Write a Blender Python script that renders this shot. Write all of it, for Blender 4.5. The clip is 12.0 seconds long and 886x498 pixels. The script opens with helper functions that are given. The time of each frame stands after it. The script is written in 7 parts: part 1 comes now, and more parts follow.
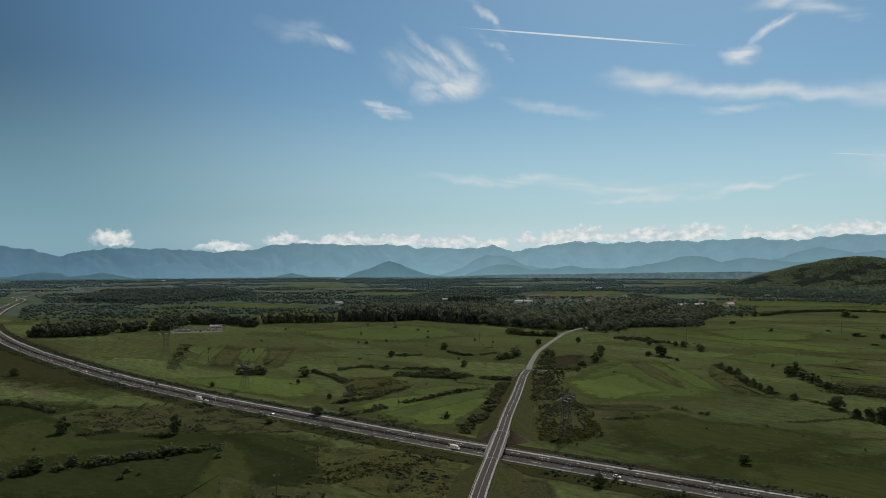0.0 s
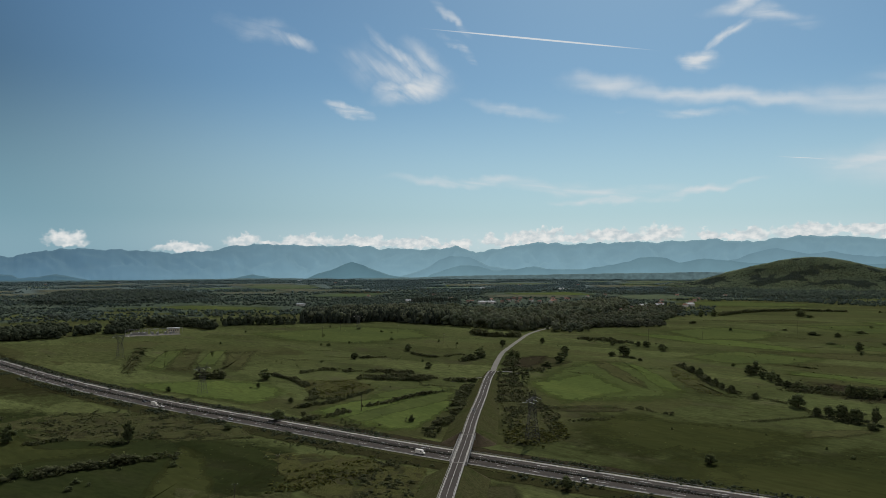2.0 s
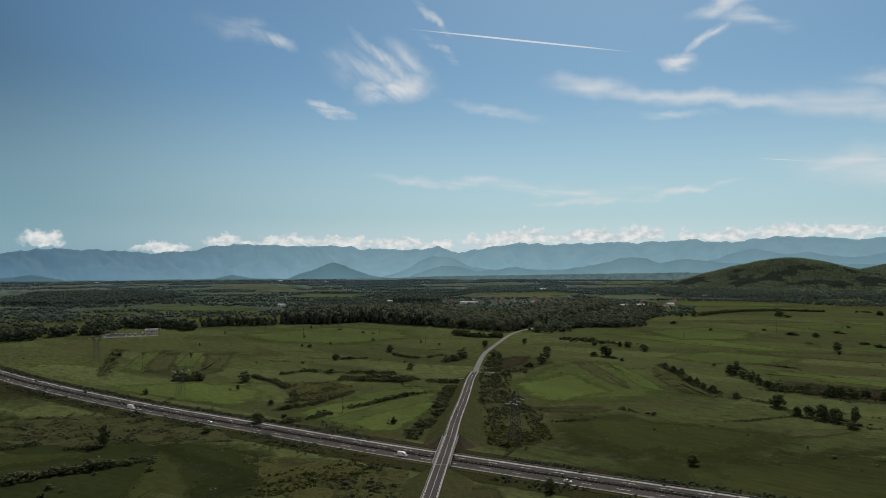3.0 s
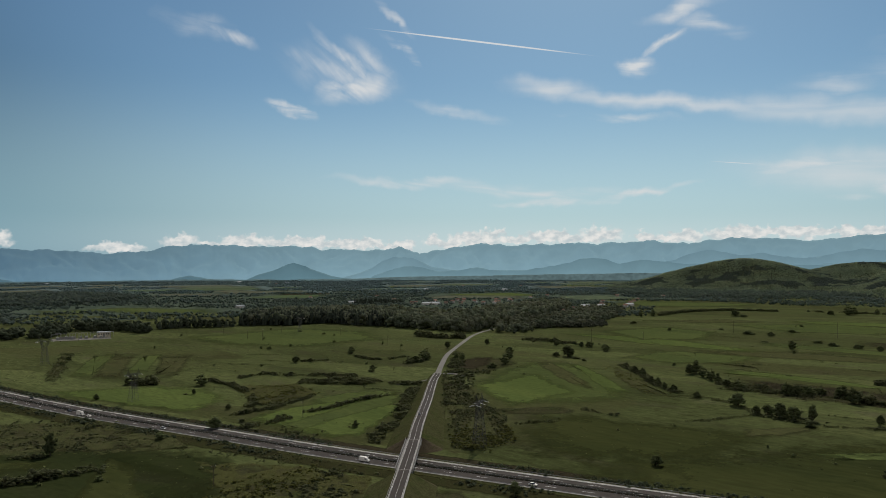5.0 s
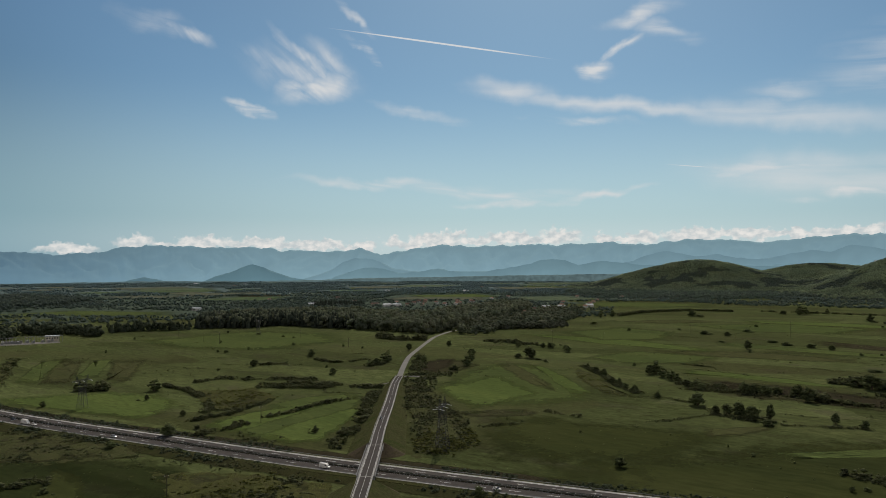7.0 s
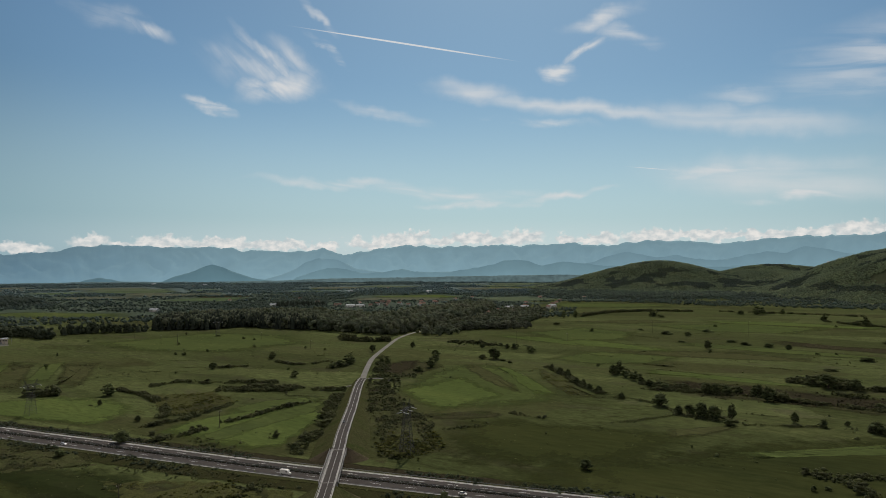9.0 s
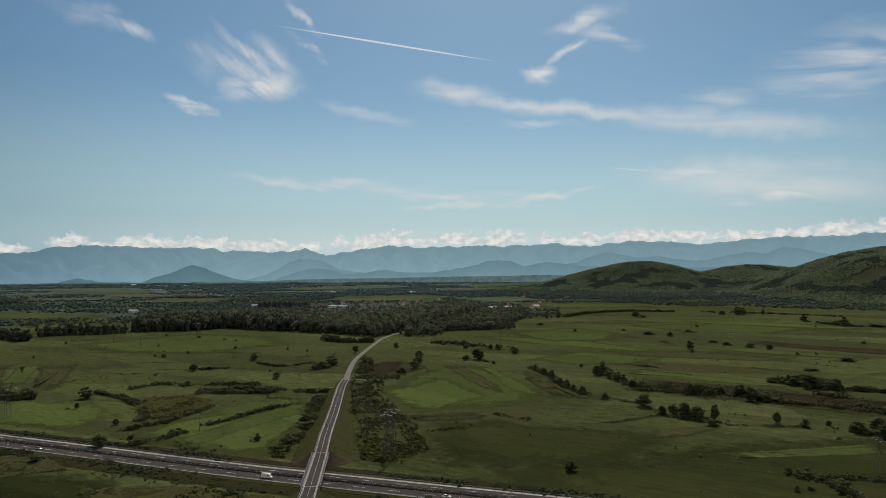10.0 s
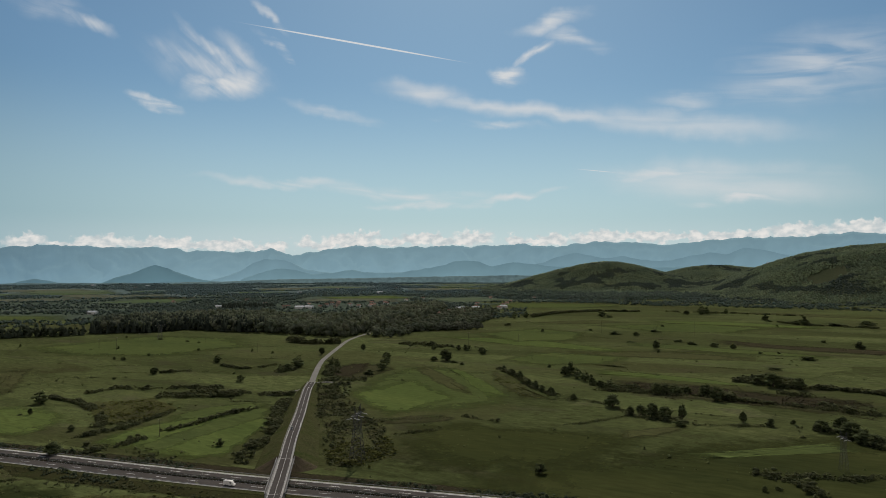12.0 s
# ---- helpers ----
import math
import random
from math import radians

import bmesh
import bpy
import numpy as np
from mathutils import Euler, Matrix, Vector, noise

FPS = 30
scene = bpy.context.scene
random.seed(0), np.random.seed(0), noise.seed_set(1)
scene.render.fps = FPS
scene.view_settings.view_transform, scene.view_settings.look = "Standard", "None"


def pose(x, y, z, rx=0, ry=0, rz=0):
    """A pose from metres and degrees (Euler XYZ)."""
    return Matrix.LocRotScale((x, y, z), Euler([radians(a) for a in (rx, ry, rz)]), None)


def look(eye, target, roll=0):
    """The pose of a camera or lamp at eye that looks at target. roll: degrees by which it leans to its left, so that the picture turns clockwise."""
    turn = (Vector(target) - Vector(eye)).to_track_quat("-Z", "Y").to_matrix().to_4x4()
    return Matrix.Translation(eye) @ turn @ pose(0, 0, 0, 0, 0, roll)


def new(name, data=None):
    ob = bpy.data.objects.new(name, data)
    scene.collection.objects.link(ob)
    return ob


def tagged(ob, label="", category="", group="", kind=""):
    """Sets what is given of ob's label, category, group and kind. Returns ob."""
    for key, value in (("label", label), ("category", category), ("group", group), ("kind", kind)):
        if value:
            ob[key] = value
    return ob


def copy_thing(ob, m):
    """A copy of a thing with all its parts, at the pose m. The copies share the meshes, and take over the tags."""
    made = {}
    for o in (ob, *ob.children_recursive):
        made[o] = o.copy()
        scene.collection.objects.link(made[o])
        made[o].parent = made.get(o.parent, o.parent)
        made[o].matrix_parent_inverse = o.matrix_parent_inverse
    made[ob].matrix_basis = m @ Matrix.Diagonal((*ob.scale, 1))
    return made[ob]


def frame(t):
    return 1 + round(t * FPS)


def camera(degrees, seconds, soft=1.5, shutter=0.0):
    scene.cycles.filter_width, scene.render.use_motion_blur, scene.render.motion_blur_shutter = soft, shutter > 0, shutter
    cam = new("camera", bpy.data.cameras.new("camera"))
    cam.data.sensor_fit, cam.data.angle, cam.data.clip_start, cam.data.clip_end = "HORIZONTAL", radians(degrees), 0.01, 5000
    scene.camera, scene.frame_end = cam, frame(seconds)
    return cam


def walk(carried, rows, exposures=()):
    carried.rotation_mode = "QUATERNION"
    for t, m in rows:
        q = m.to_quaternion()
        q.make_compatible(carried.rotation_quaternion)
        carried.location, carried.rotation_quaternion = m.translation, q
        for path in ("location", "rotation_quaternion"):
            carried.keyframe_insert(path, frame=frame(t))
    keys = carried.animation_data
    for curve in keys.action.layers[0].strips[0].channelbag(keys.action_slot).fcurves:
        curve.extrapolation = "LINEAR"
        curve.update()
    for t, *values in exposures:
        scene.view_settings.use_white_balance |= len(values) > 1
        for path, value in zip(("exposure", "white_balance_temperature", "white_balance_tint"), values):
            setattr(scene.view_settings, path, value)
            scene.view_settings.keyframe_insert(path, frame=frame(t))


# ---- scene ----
EXPOSURES = [(0.0, 0.0, 6500, 10), (2.0, 0.0, 6530, 11), (5.0, -0.02, 6700, 12), (7.0, -0.03, 6780, 13), (12.0, -0.03, 6780, 13)]
cam = camera(64.67, 12.0, soft=0.7)
# seconds, x, y, z, turn, pitch, lean to the right
ROWS = [
    (0.0, 0.00, 0.00, 115.00, -0.00, 0.89, 0.01),
    (0.5, -0.30, 2.22, 114.91, -0.80, 0.91, 0.02),
    (1.0, -0.57, 4.39, 114.83, -1.53, 0.93, 0.02),
    (1.5, -0.82, 6.50, 114.76, -2.27, 0.96, 0.04),
    (2.0, -1.04, 8.58, 114.70, -3.02, 0.97, 0.04),
    (2.5, -1.23, 10.60, 114.65, -3.76, 0.98, 0.03),
    (3.0, -1.40, 12.59, 114.61, -4.52, 1.00, 0.02),
    (5.0, -1.81, 20.17, 114.52, -7.66, 1.05, 0.00),
    (5.5, -1.84, 22.00, 114.51, -8.52, 1.07, 0.00),
    (6.0, -1.85, 23.79, 114.51, -9.30, 1.09, 0.02),
    (6.5, -1.84, 25.57, 114.52, -10.07, 1.12, 0.01),
    (7.0, -1.79, 27.33, 114.54, -10.86, 1.15, 0.03),
    (9.0, -1.35, 34.23, 114.65, -13.85, 1.19, -0.05),
    (9.5, -1.17, 35.94, 114.69, -14.59, 1.21, -0.01),
    (10.0, -0.97, 37.65, 114.73, -15.23, 1.23, -0.05),
    (10.5, -0.73, 39.36, 114.78, -15.93, 1.23, -0.06),
    (11.0, -0.48, 41.07, 114.83, -16.58, 1.23, -0.09),
    (11.5, -0.19, 42.79, 114.89, -17.25, 1.24, -0.12),
    (12.0, 0.12, 44.52, 114.94, -17.90, 1.25, -0.09),
]
walk(cam, [(t, pose(x, y, z, 90 + pitch, 0, turn) @ pose(0, 0, 0, 0, 0, -lean)) for t, x, y, z, turn, pitch, lean in ROWS], EXPOSURES)

# ---------------------------------------------------------------- light
SUN_TURN, SUN_HEIGHT = 20.0, 44.0          # degrees right of north, degrees up
world = bpy.data.worlds.new("world")
scene.world = world
world.use_nodes = True
SKY_STRENGTH = 0.059
SKY_TINT = (0.655, 0.94, 1.02)
HAZE, HAZE_DIM, BRIGHT_RIM, CIRRUS = (0.47, 0.64, 0.70, 1), (0.22, 0.40, 0.50, 1), (0.66, 0.76, 0.79, 1), (0.66, 0.70, 0.72, 1)
UNSEEN_SKY_FILL = (0.56, 0.54, 0.51, 1)
HEAP_LIGHT, HEAP_DARK = (0.80, 0.81, 0.79, 1), (0.50, 0.58, 0.61, 1)


def sun_way():
    a, e = radians(SUN_TURN), radians(SUN_HEIGHT)
    return Vector((math.sin(a) * math.cos(e), math.cos(a) * math.cos(e), math.sin(e)))


def sky_world():
    nt = world.node_tree
    nt.nodes.clear()
    L = nt.links.new

    node = nt.nodes.new

    def ramp():
        n = node("ShaderNodeMapRange")
        n.clamp, n.interpolation_type = True, "SMOOTHSTEP"
        return n

    def vector(op):
        n = node("ShaderNodeVectorMath")
        n.operation = op
        return n

    def calc(op, a, b=0.0):
        n = node("ShaderNodeMath")
        n.operation = op
        for i, v in enumerate((a, b)):
            if isinstance(v, (int, float)):
                n.inputs[i].default_value = v
            else:
                L(v, n.inputs[i])
        return n.outputs[0]

    sky = node("ShaderNodeTexSky")
    sky.sky_type, sky.sun_disc = "NISHITA", False
    sky.sun_elevation, sky.sun_rotation = radians(SUN_HEIGHT), radians(SUN_TURN)
    sky.altitude, sky.air_density, sky.dust_density, sky.ozone_density = 500, 1.0, 1.0, 1.6
    where = node("ShaderNodeTexCoord")
    split = node("ShaderNodeSeparateXYZ")
    L(where.outputs["Generated"], split.inputs[0])
    X, Y, Z = split.outputs
    az = calc("MULTIPLY", calc("ARCTAN2", X, Y), 57.29578)
    el = calc("MULTIPLY", calc("ARCSINE", Z), 57.29578)
    plane = node("ShaderNodeCombineXYZ")
    L(az, plane.inputs[0])
    L(el, plane.inputs[1])

    def fibre(turn, stretch, scale, distortion, low, high, seed):
        m = node("ShaderNodeMapping")
        m.vector_type = "TEXTURE"
        m.inputs["Rotation"].default_value = (0, 0, radians(turn))
        m.inputs["Location"].default_value = (seed, seed * 0.7, 0)
        m.inputs["Scale"].default_value = (stretch, 1.0, 1.0)
        L(plane.outputs[0], m.inputs[0])
        n = node("ShaderNodeTexNoise")
        n.inputs["Scale"].default_value, n.inputs["Detail"].default_value = scale, 7.0
        n.inputs["Roughness"].default_value, n.inputs["Distortion"].default_value = 0.50, distortion
        L(m.outputs[0], n.inputs["Vector"])
        r = ramp()
        r.inputs[1].default_value, r.inputs[2].default_value = low, high
        L(n.outputs[0], r.inputs[0])
        return r.outputs[0]

    # slow warp, so that no cloud has a clean outline
    warp = node("ShaderNodeTexNoise")
    warp.inputs["Scale"].default_value, warp.inputs["Detail"].default_value = 0.35, 5.0
    L(plane.outputs[0], warp.inputs["Vector"])
    off = vector("MULTIPLY_ADD")
    L(warp.outputs["Color"], off.inputs[0])
    off.inputs[1].default_value, off.inputs[2].default_value = (3.4, 1.8, 0), (-1.7, -0.9, 0)
    bent = vector("ADD")
    L(plane.outputs[0], bent.inputs[0])
    L(off.outputs[0], bent.inputs[1])

    def patch(x, y, rx, ry, turn, strength, texture, source=None, edge=1.0):
        """An ellipse of cloud at (x, y) degrees with half axes rx, ry, fading outwards, times a texture."""
        m = node("ShaderNodeMapping")
        m.vector_type = "TEXTURE"
        m.inputs["Location"].default_value = (x, y, 0)
        m.inputs["Rotation"].default_value = (0, 0, radians(turn))
        m.inputs["Scale"].default_value = (rx, ry, 1)
        L((source or bent).outputs[0], m.inputs[0])
        length = vector("LENGTH")
        L(m.outputs[0], length.inputs[0])
        r = ramp()
        r.inputs[1].default_value, r.inputs[2].default_value = 1.0, 1.0 - edge
        r.inputs[3].default_value, r.inputs[4].default_value = 0.0, strength
        L(length.outputs["Value"], r.inputs[0])
        return calc("MULTIPLY", r.outputs[0], texture) if texture else r.outputs[0]

    wisp_a = fibre(-26, 2.8, 0.55, 0.5, 0.26, 0.70, 3.1)
    wisp_b = fibre(-5, 7.0, 1.0, 0.6, 0.28, 0.68, 7.7)
    wisp_c = fibre(32, 5.0, 1.1, 0.6, 0.30, 0.70, 1.3)
    wisp_e = fibre(-4, 9.0, 0.7, 0.3, 0.10, 0.74, 2.2)
    wisp_d = fibre(-44, 4.5, 0.8, 0.4, 0.26, 0.70, 4.4)
    cirrus = [
        (0.3, 13.8, 4.2, 1.50, 9, 0.95, wisp_a), (0.0, 15.8, 5.0, 0.75, -37, 0.75, wisp_d), (-1.3, 15.0, 5.3, 1.10, -23, 0.60, wisp_d), (1.7, 15.8, 3.5, 1.30, -38, 0.50, wisp_d), (-0.6, 15.1, 6.1, 2.60, -10, 0.30, wisp_d),
        (-9.1, 17.1, 2.6, 0.60, -18, 0.55, wisp_d), (-11.8, 17.8, 3.4, 1.20, -7, 0.30, wisp_b), (16.2, 13.9, 4.9, 1.25, -5, 0.62, wisp_e), (23.2, 12.6, 11.6, 0.95, -7, 0.55, wisp_e), (26.4, 12.2, 14.3, 0.80, -7, 0.50, wisp_e), (36.8, 10.8, 11.4, 1.50, -8, 0.55, wisp_e), (37.1, 12.6, 3.9, 1.20, -1, 0.35, wisp_b), (39.8, 6.3, 12.9, 2.20, -5, 0.50, wisp_e), (28.5, 17.7, 4.0, 0.90, -19, 0.40, wisp_b),
        (3.6, 19.2, 2.6, 0.6, -40, 0.42, wisp_b), (4.4, 16.8, 2.6, 0.45, -32, 0.55, wisp_b),
        (-4.6, 12.1, 2.7, 0.55, -13, 0.9, wisp_b), 
        (23.0, 15.2, 2.2, 0.8, -4, 0.85, wisp_b), (25.2, 16.7, 2.8, 0.6, 34, 0.7, wisp_c),
        (26.5, 19.0, 4.0, 0.9, 10, 0.55, wisp_b), 
        
        (22.0, 11.3, 6.0, 0.5, -5, 0.4, wisp_b), (46.0, 14.0, 9.0, 3.5, 5, 0.4, wisp_b),
        (5.0, 6.5, 8.0, 0.6, -2, 0.55, wisp_b), (14.5, 5.8, 10.0, 0.8, -3, 0.5, wisp_b), (15.6, 4.9, 4.5, 0.5, 2, 0.8, wisp_b),
        (23.0, 5.4, 6.0, 0.4, 9, 0.6, wisp_b), (36.0, 7.0, 9.0, 1.1, -2, 0.6, wisp_b), (41.0, 5.0, 5.0, 0.8, 2, 0.6, wisp_b),
        (9.0, 12.1, 5.0, 0.7, -12, 0.35, wisp_b),
    ]
    cover = None
    for row in cirrus:
        one = patch(*row)
        cover = one if cover is None else calc("MAXIMUM", cover, one)
    # two vapour trails
    flat = node("ShaderNodeCombineXYZ")
    ahead = calc("MAXIMUM", Y, 0.05)
    L(calc("MULTIPLY", calc("DIVIDE", X, ahead), 57.29578), flat.inputs[0])
    L(calc("MULTIPLY", calc("DIVIDE", Z, ahead), 57.29578), flat.inputs[1])
    for row in ((11.16, 18.37, 10.6, 0.10, -4.43, 0.95, None, flat, 0.8), (33.7, 8.69, 3.0, 0.06, -2.13, 0.5, None, flat, 0.9)):
        cover = calc("MAXIMUM", cover, patch(*row))
    # the row of small heaped clouds along the mountains
    small = node("ShaderNodeTexNoise")
    small.inputs["Scale"].default_value, small.inputs["Detail"].default_value = 1.5, 6.0
    L(plane.outputs[0], small.inputs["Vector"])
    jit = vector("MULTIPLY_ADD")
    L(small.outputs["Color"], jit.inputs[0])
    jit.inputs[1].default_value, jit.inputs[2].default_value = (1.6, 1.5, 0), (-0.8, -0.75, 0)
    lumpy = vector("ADD")
    L(plane.outputs[0], lumpy.inputs[0])
    L(jit.outputs[0], lumpy.inputs[1])
    heaps = [(-25.3, 1.6, 1.6, 0.75), (-17.4, 1.0, 2.4, 0.5), (-12.9, 1.6, 1.7, 0.6), (-8.0, 1.6, 2.6, 0.65), (-3.6, 1.6, 2.4, 0.6),
             (0.6, 1.5, 2.6, 0.6), (4.4, 1.4, 1.2, 0.5), (6.8, 1.7, 1.0, 0.6), (10.2, 1.8, 2.6, 0.7), (12.0, 2.4, 1.0, 0.5), (16.6, 2.0, 2.8, 0.6),
             (20.4, 2.2, 1.9, 0.75), (23.8, 2.0, 1.2, 0.5), (26.8, 2.0, 1.6, 0.6), (30.6, 2.1, 2.8, 0.65), (35.0, 2.2, 2.2, 0.5), (38.8, 2.1, 2.0, 0.4),
             (-10.4, 1.45, 1.6, 0.35), (-5.6, 1.45, 2.2, 0.38), (-1.4, 1.5, 2.0, 0.42), (2.6, 1.35, 2.0, 0.35), (8.4, 1.5, 1.8, 0.35), (13.8, 1.85, 2.0, 0.4), (18.6, 1.9, 1.8, 0.4), (25.2, 1.85, 1.8, 0.3), (33.0, 2.1, 1.8, 0.35), (37.0, 2.2, 1.8, 0.35), (41.5, 2.3, 2.2, 0.5), (45.0, 2.5, 2.6, 0.6), (49.0, 2.6, 2.8, 0.6), (54.0, 2.6, 3.0, 0.7)]
    heap = None
    for x, y, rx, ry in heaps:
        one = patch(x, y, rx * 1.05, ry * 1.02, 0, 1.0, None, lumpy, 0.45)
        heap = one if heap is None else calc("MAXIMUM", heap, one)
    shade = fibre(0, 1.6, 2.2, 0.0, 0.30, 0.70, 9.4)
    mist = ramp()   # thin bright veil low over the mountains
    mist.inputs[1].default_value, mist.inputs[2].default_value, mist.inputs[4].default_value = 15.0, 0.0, 0.8
    L(el, mist.inputs[0])

    def mix(fac, a, b):
        n = node("ShaderNodeMix")
        n.data_type = "RGBA"
        L(fac, n.inputs[0])
        for socket, v in ((n.inputs[6], a), (n.inputs[7], b)):
            if isinstance(v, tuple):
                socket.default_value = v
            else:
                L(v, socket)
        return n.outputs[2]

    scaled = vector("SCALE")
    L(sky.outputs[0], scaled.inputs[0])
    scaled.inputs["Scale"].default_value = SKY_STRENGTH
    tint = vector("MULTIPLY")
    L(scaled.outputs[0], tint.inputs[0])
    tint.inputs[1].default_value = SKY_TINT
    toward = vector("DOT_PRODUCT")     # how near the sun a stretch of sky lies
    L(where.outputs["Generated"], toward.inputs[0])
    toward.inputs[1].default_value = sun_way()
    near_sun = ramp()
    near_sun.inputs[1].default_value, near_sun.inputs[2].default_value = 0.50, 0.80
    L(toward.outputs["Value"], near_sun.inputs[0])
    gain = vector("SCALE")
    L(tint.outputs[0], gain.inputs[0])
    behind = ramp()                    # the unseen sky opposite the sun, brightened by an added fill
    behind.inputs[1].default_value, behind.inputs[2].default_value = 0.40, -0.15
    L(toward.outputs["Value"], behind.inputs[0])
    L(calc("ADD", calc("ADD", 0.50, calc("MULTIPLY", near_sun.outputs[0], 0.56)), calc("MULTIPLY", behind.outputs[0], 0.4)), gain.inputs["Scale"])
    colour = mix(mist.outputs[0], gain.outputs[0], mix(near_sun.outputs[0], HAZE_DIM, HAZE))
    rim = ramp()
    rim.inputs[1].default_value, rim.inputs[2].default_value = 4.0, 1.2
    L(el, rim.inputs[0])
    colour = mix(calc("MULTIPLY", rim.outputs[0], calc("ADD", 0.05, calc("MULTIPLY", near_sun.outputs[0], 0.35))), colour, BRIGHT_RIM)
    colour = mix(calc("MINIMUM", calc("MULTIPLY", cover, 1.5), 0.9), colour, CIRRUS)
    # neutral fill added to the unseen sky, to lift the shaded fronts
    colour = mix(calc("MULTIPLY", behind.outputs[0], 0.8), colour, UNSEEN_SKY_FILL)
    puffed = mix(shade, HEAP_DARK, HEAP_LIGHT)
    colour = mix(calc("MULTIPLY", heap, 0.95), colour, puffed)
    back = node("ShaderNodeBackground")
    L(colour, back.inputs[0])
    L(back.outputs[0], node("ShaderNodeOutputWorld").inputs[0])


sky_world()
sun = new("sun", bpy.data.lights.new("sun", "SUN"))
sun.data.energy, sun.data.angle, sun.data.color = 3.35, radians(0.53), (1.0, 0.95, 0.86)
sun.matrix_world = look(sun_way() * 3000, (0, 0, 0))

# ---------------------------------------------------------------- materials
def material(name, colours, scale=1.0, rough=0.9, metal=0.0, bump=0.0, bump_scale=None, fine=0.25, spots=None, island=0.0, each=0.0, through_light=0.0, stretch=None, specular=0.0, fade=False, parcels=0.0, sheen=0.0, gain=1.25):
    """A surface whose colour wanders between the given colours at two scales. island, each: how far joined pieces or objects differ."""
    m = bpy.data.materials.new(name)
    m.use_nodes = True
    nt = m.node_tree
    nt.nodes.clear()
    node, L = nt.nodes.new, nt.links.new
    where = node("ShaderNodeNewGeometry")
    place = where.outputs["Position"]
    if stretch:
        mp = node("ShaderNodeMapping")
        mp.vector_type = "TEXTURE"
        mp.inputs["Rotation"].default_value = (0, 0, radians(stretch[0]))
        mp.inputs["Scale"].default_value = (1.0 / stretch[1], 1, 1)
        L(place, mp.inputs[0])
        place = mp.outputs[0]

    def noise_at(s, detail=6.0, roughness=0.6):
        n = node("ShaderNodeTexNoise")
        n.inputs["Scale"].default_value, n.inputs["Detail"].default_value, n.inputs["Roughness"].default_value = s, detail, roughness
        L(place, n.inputs["Vector"])
        return n.outputs[0]

    def blend(fac, a, b, kind="MIX"):
        n = node("ShaderNodeMix")
        n.data_type, n.blend_type = "RGBA", kind
        for socket, v in ((n.inputs[0], fac), (n.inputs[6], a), (n.inputs[7], b)):
            if isinstance(v, (tuple, float, int)):
                socket.default_value = v
            else:
                L(v, socket)
        return n.outputs[2]

    ramp = node("ShaderNodeValToRGB")
    stops = ramp.color_ramp.elements
    while len(stops) < len(colours):
        stops.new(0.5)
    for i, c in enumerate(colours):
        stops[i].position = 0.32 + 0.36 * i / max(1, len(colours) - 1)
        stops[i].color = (*c, 1)
    L(noise_at(scale), ramp.inputs[0])
    colour = ramp.outputs[0]
    if fine:
        r = node("ShaderNodeMapRange")
        r.inputs[1].default_value, r.inputs[2].default_value = 0.3, 0.7
        r.inputs[3].default_value, r.inputs[4].default_value = 1 - fine, 1 + fine
        L(noise_at(scale * 14, 4.0), r.inputs[0])
        g = node("ShaderNodeVectorMath")
        g.operation = "SCALE"
        L(colour, g.inputs[0])
        L(r.outputs[0], g.inputs["Scale"])
        colour = g.outputs[0]
    if spots:
        (c, s, low, high) = spots
        r = node("ShaderNodeMapRange")
        r.inputs[1].default_value, r.inputs[2].default_value = low, high
        L(noise_at(s, 3.0), r.inputs[0])
        colour = blend(r.outputs[0], colour, (*c, 1))
    if parcels:
        # old field parcels: long strips, each a little darker, lighter or browner than the next
        mp2 = node("ShaderNodeMapping")
        mp2.vector_type = "TEXTURE"
        mp2.inputs["Rotation"].default_value, mp2.inputs["Scale"].default_value = (0, 0, radians(-32)), (3.2, 1.0, 1.0)
        L(where.outputs["Position"], mp2.inputs[0])
        warp = node("ShaderNodeTexNoise")
        warp.inputs["Scale"].default_value = 0.012
        L(mp2.outputs[0], warp.inputs["Vector"])
        shift = node("ShaderNodeVectorMath")
        shift.operation = "MULTIPLY_ADD"
        L(warp.outputs["Color"], shift.inputs[0])
        shift.inputs[1].default_value = (46, 22, 0)
        L(mp2.outputs[0], shift.inputs[2])
        cells = node("ShaderNodeTexVoronoi")
        cells.inputs["Scale"].default_value = 0.017
        L(shift.outputs[0], cells.inputs["Vector"])
        split = node("ShaderNodeSeparateColor")
        L(cells.outputs["Color"], split.inputs[0])
        r = node("ShaderNodeMapRange")
        r.inputs[3].default_value, r.inputs[4].default_value = 1 - parcels, 1 + parcels
        L(split.outputs[0], r.inputs[0])
        g = node("ShaderNodeVectorMath")
        g.operation = "SCALE"
        L(colour, g.inputs[0])
        L(r.outputs[0], g.inputs["Scale"])
        r2 = node("ShaderNodeMapRange")
        r2.inputs[1].default_value, r2.inputs[2].default_value, r2.inputs[4].default_value = 0.5, 1.0, 0.5
        L(split.outputs[1], r2.inputs[0])
        colour = blend(r2.outputs[0], g.outputs[0], (0.046, 0.042, 0.019, 1))
        # darker tussocks and pale blades
        specks = node("ShaderNodeMapRange")
        specks.inputs[1].default_value, specks.inputs[2].default_value = 0.56, 0.68
        L(noise_at(0.22, 5.0, 0.7), specks.inputs[0])
        colour = blend(specks.outputs[0], colour, (0.026, 0.030, 0.011, 1))
        grain = node("ShaderNodeMapRange")
        grain.inputs[1].default_value, grain.inputs[2].default_value, grain.inputs[3].default_value, grain.inputs[4].default_value = 0.32, 0.68, 0.74, 1.26
        L(noise_at(0.55, 3.0, 0.7), grain.inputs[0])
        g = node("ShaderNodeVectorMath")
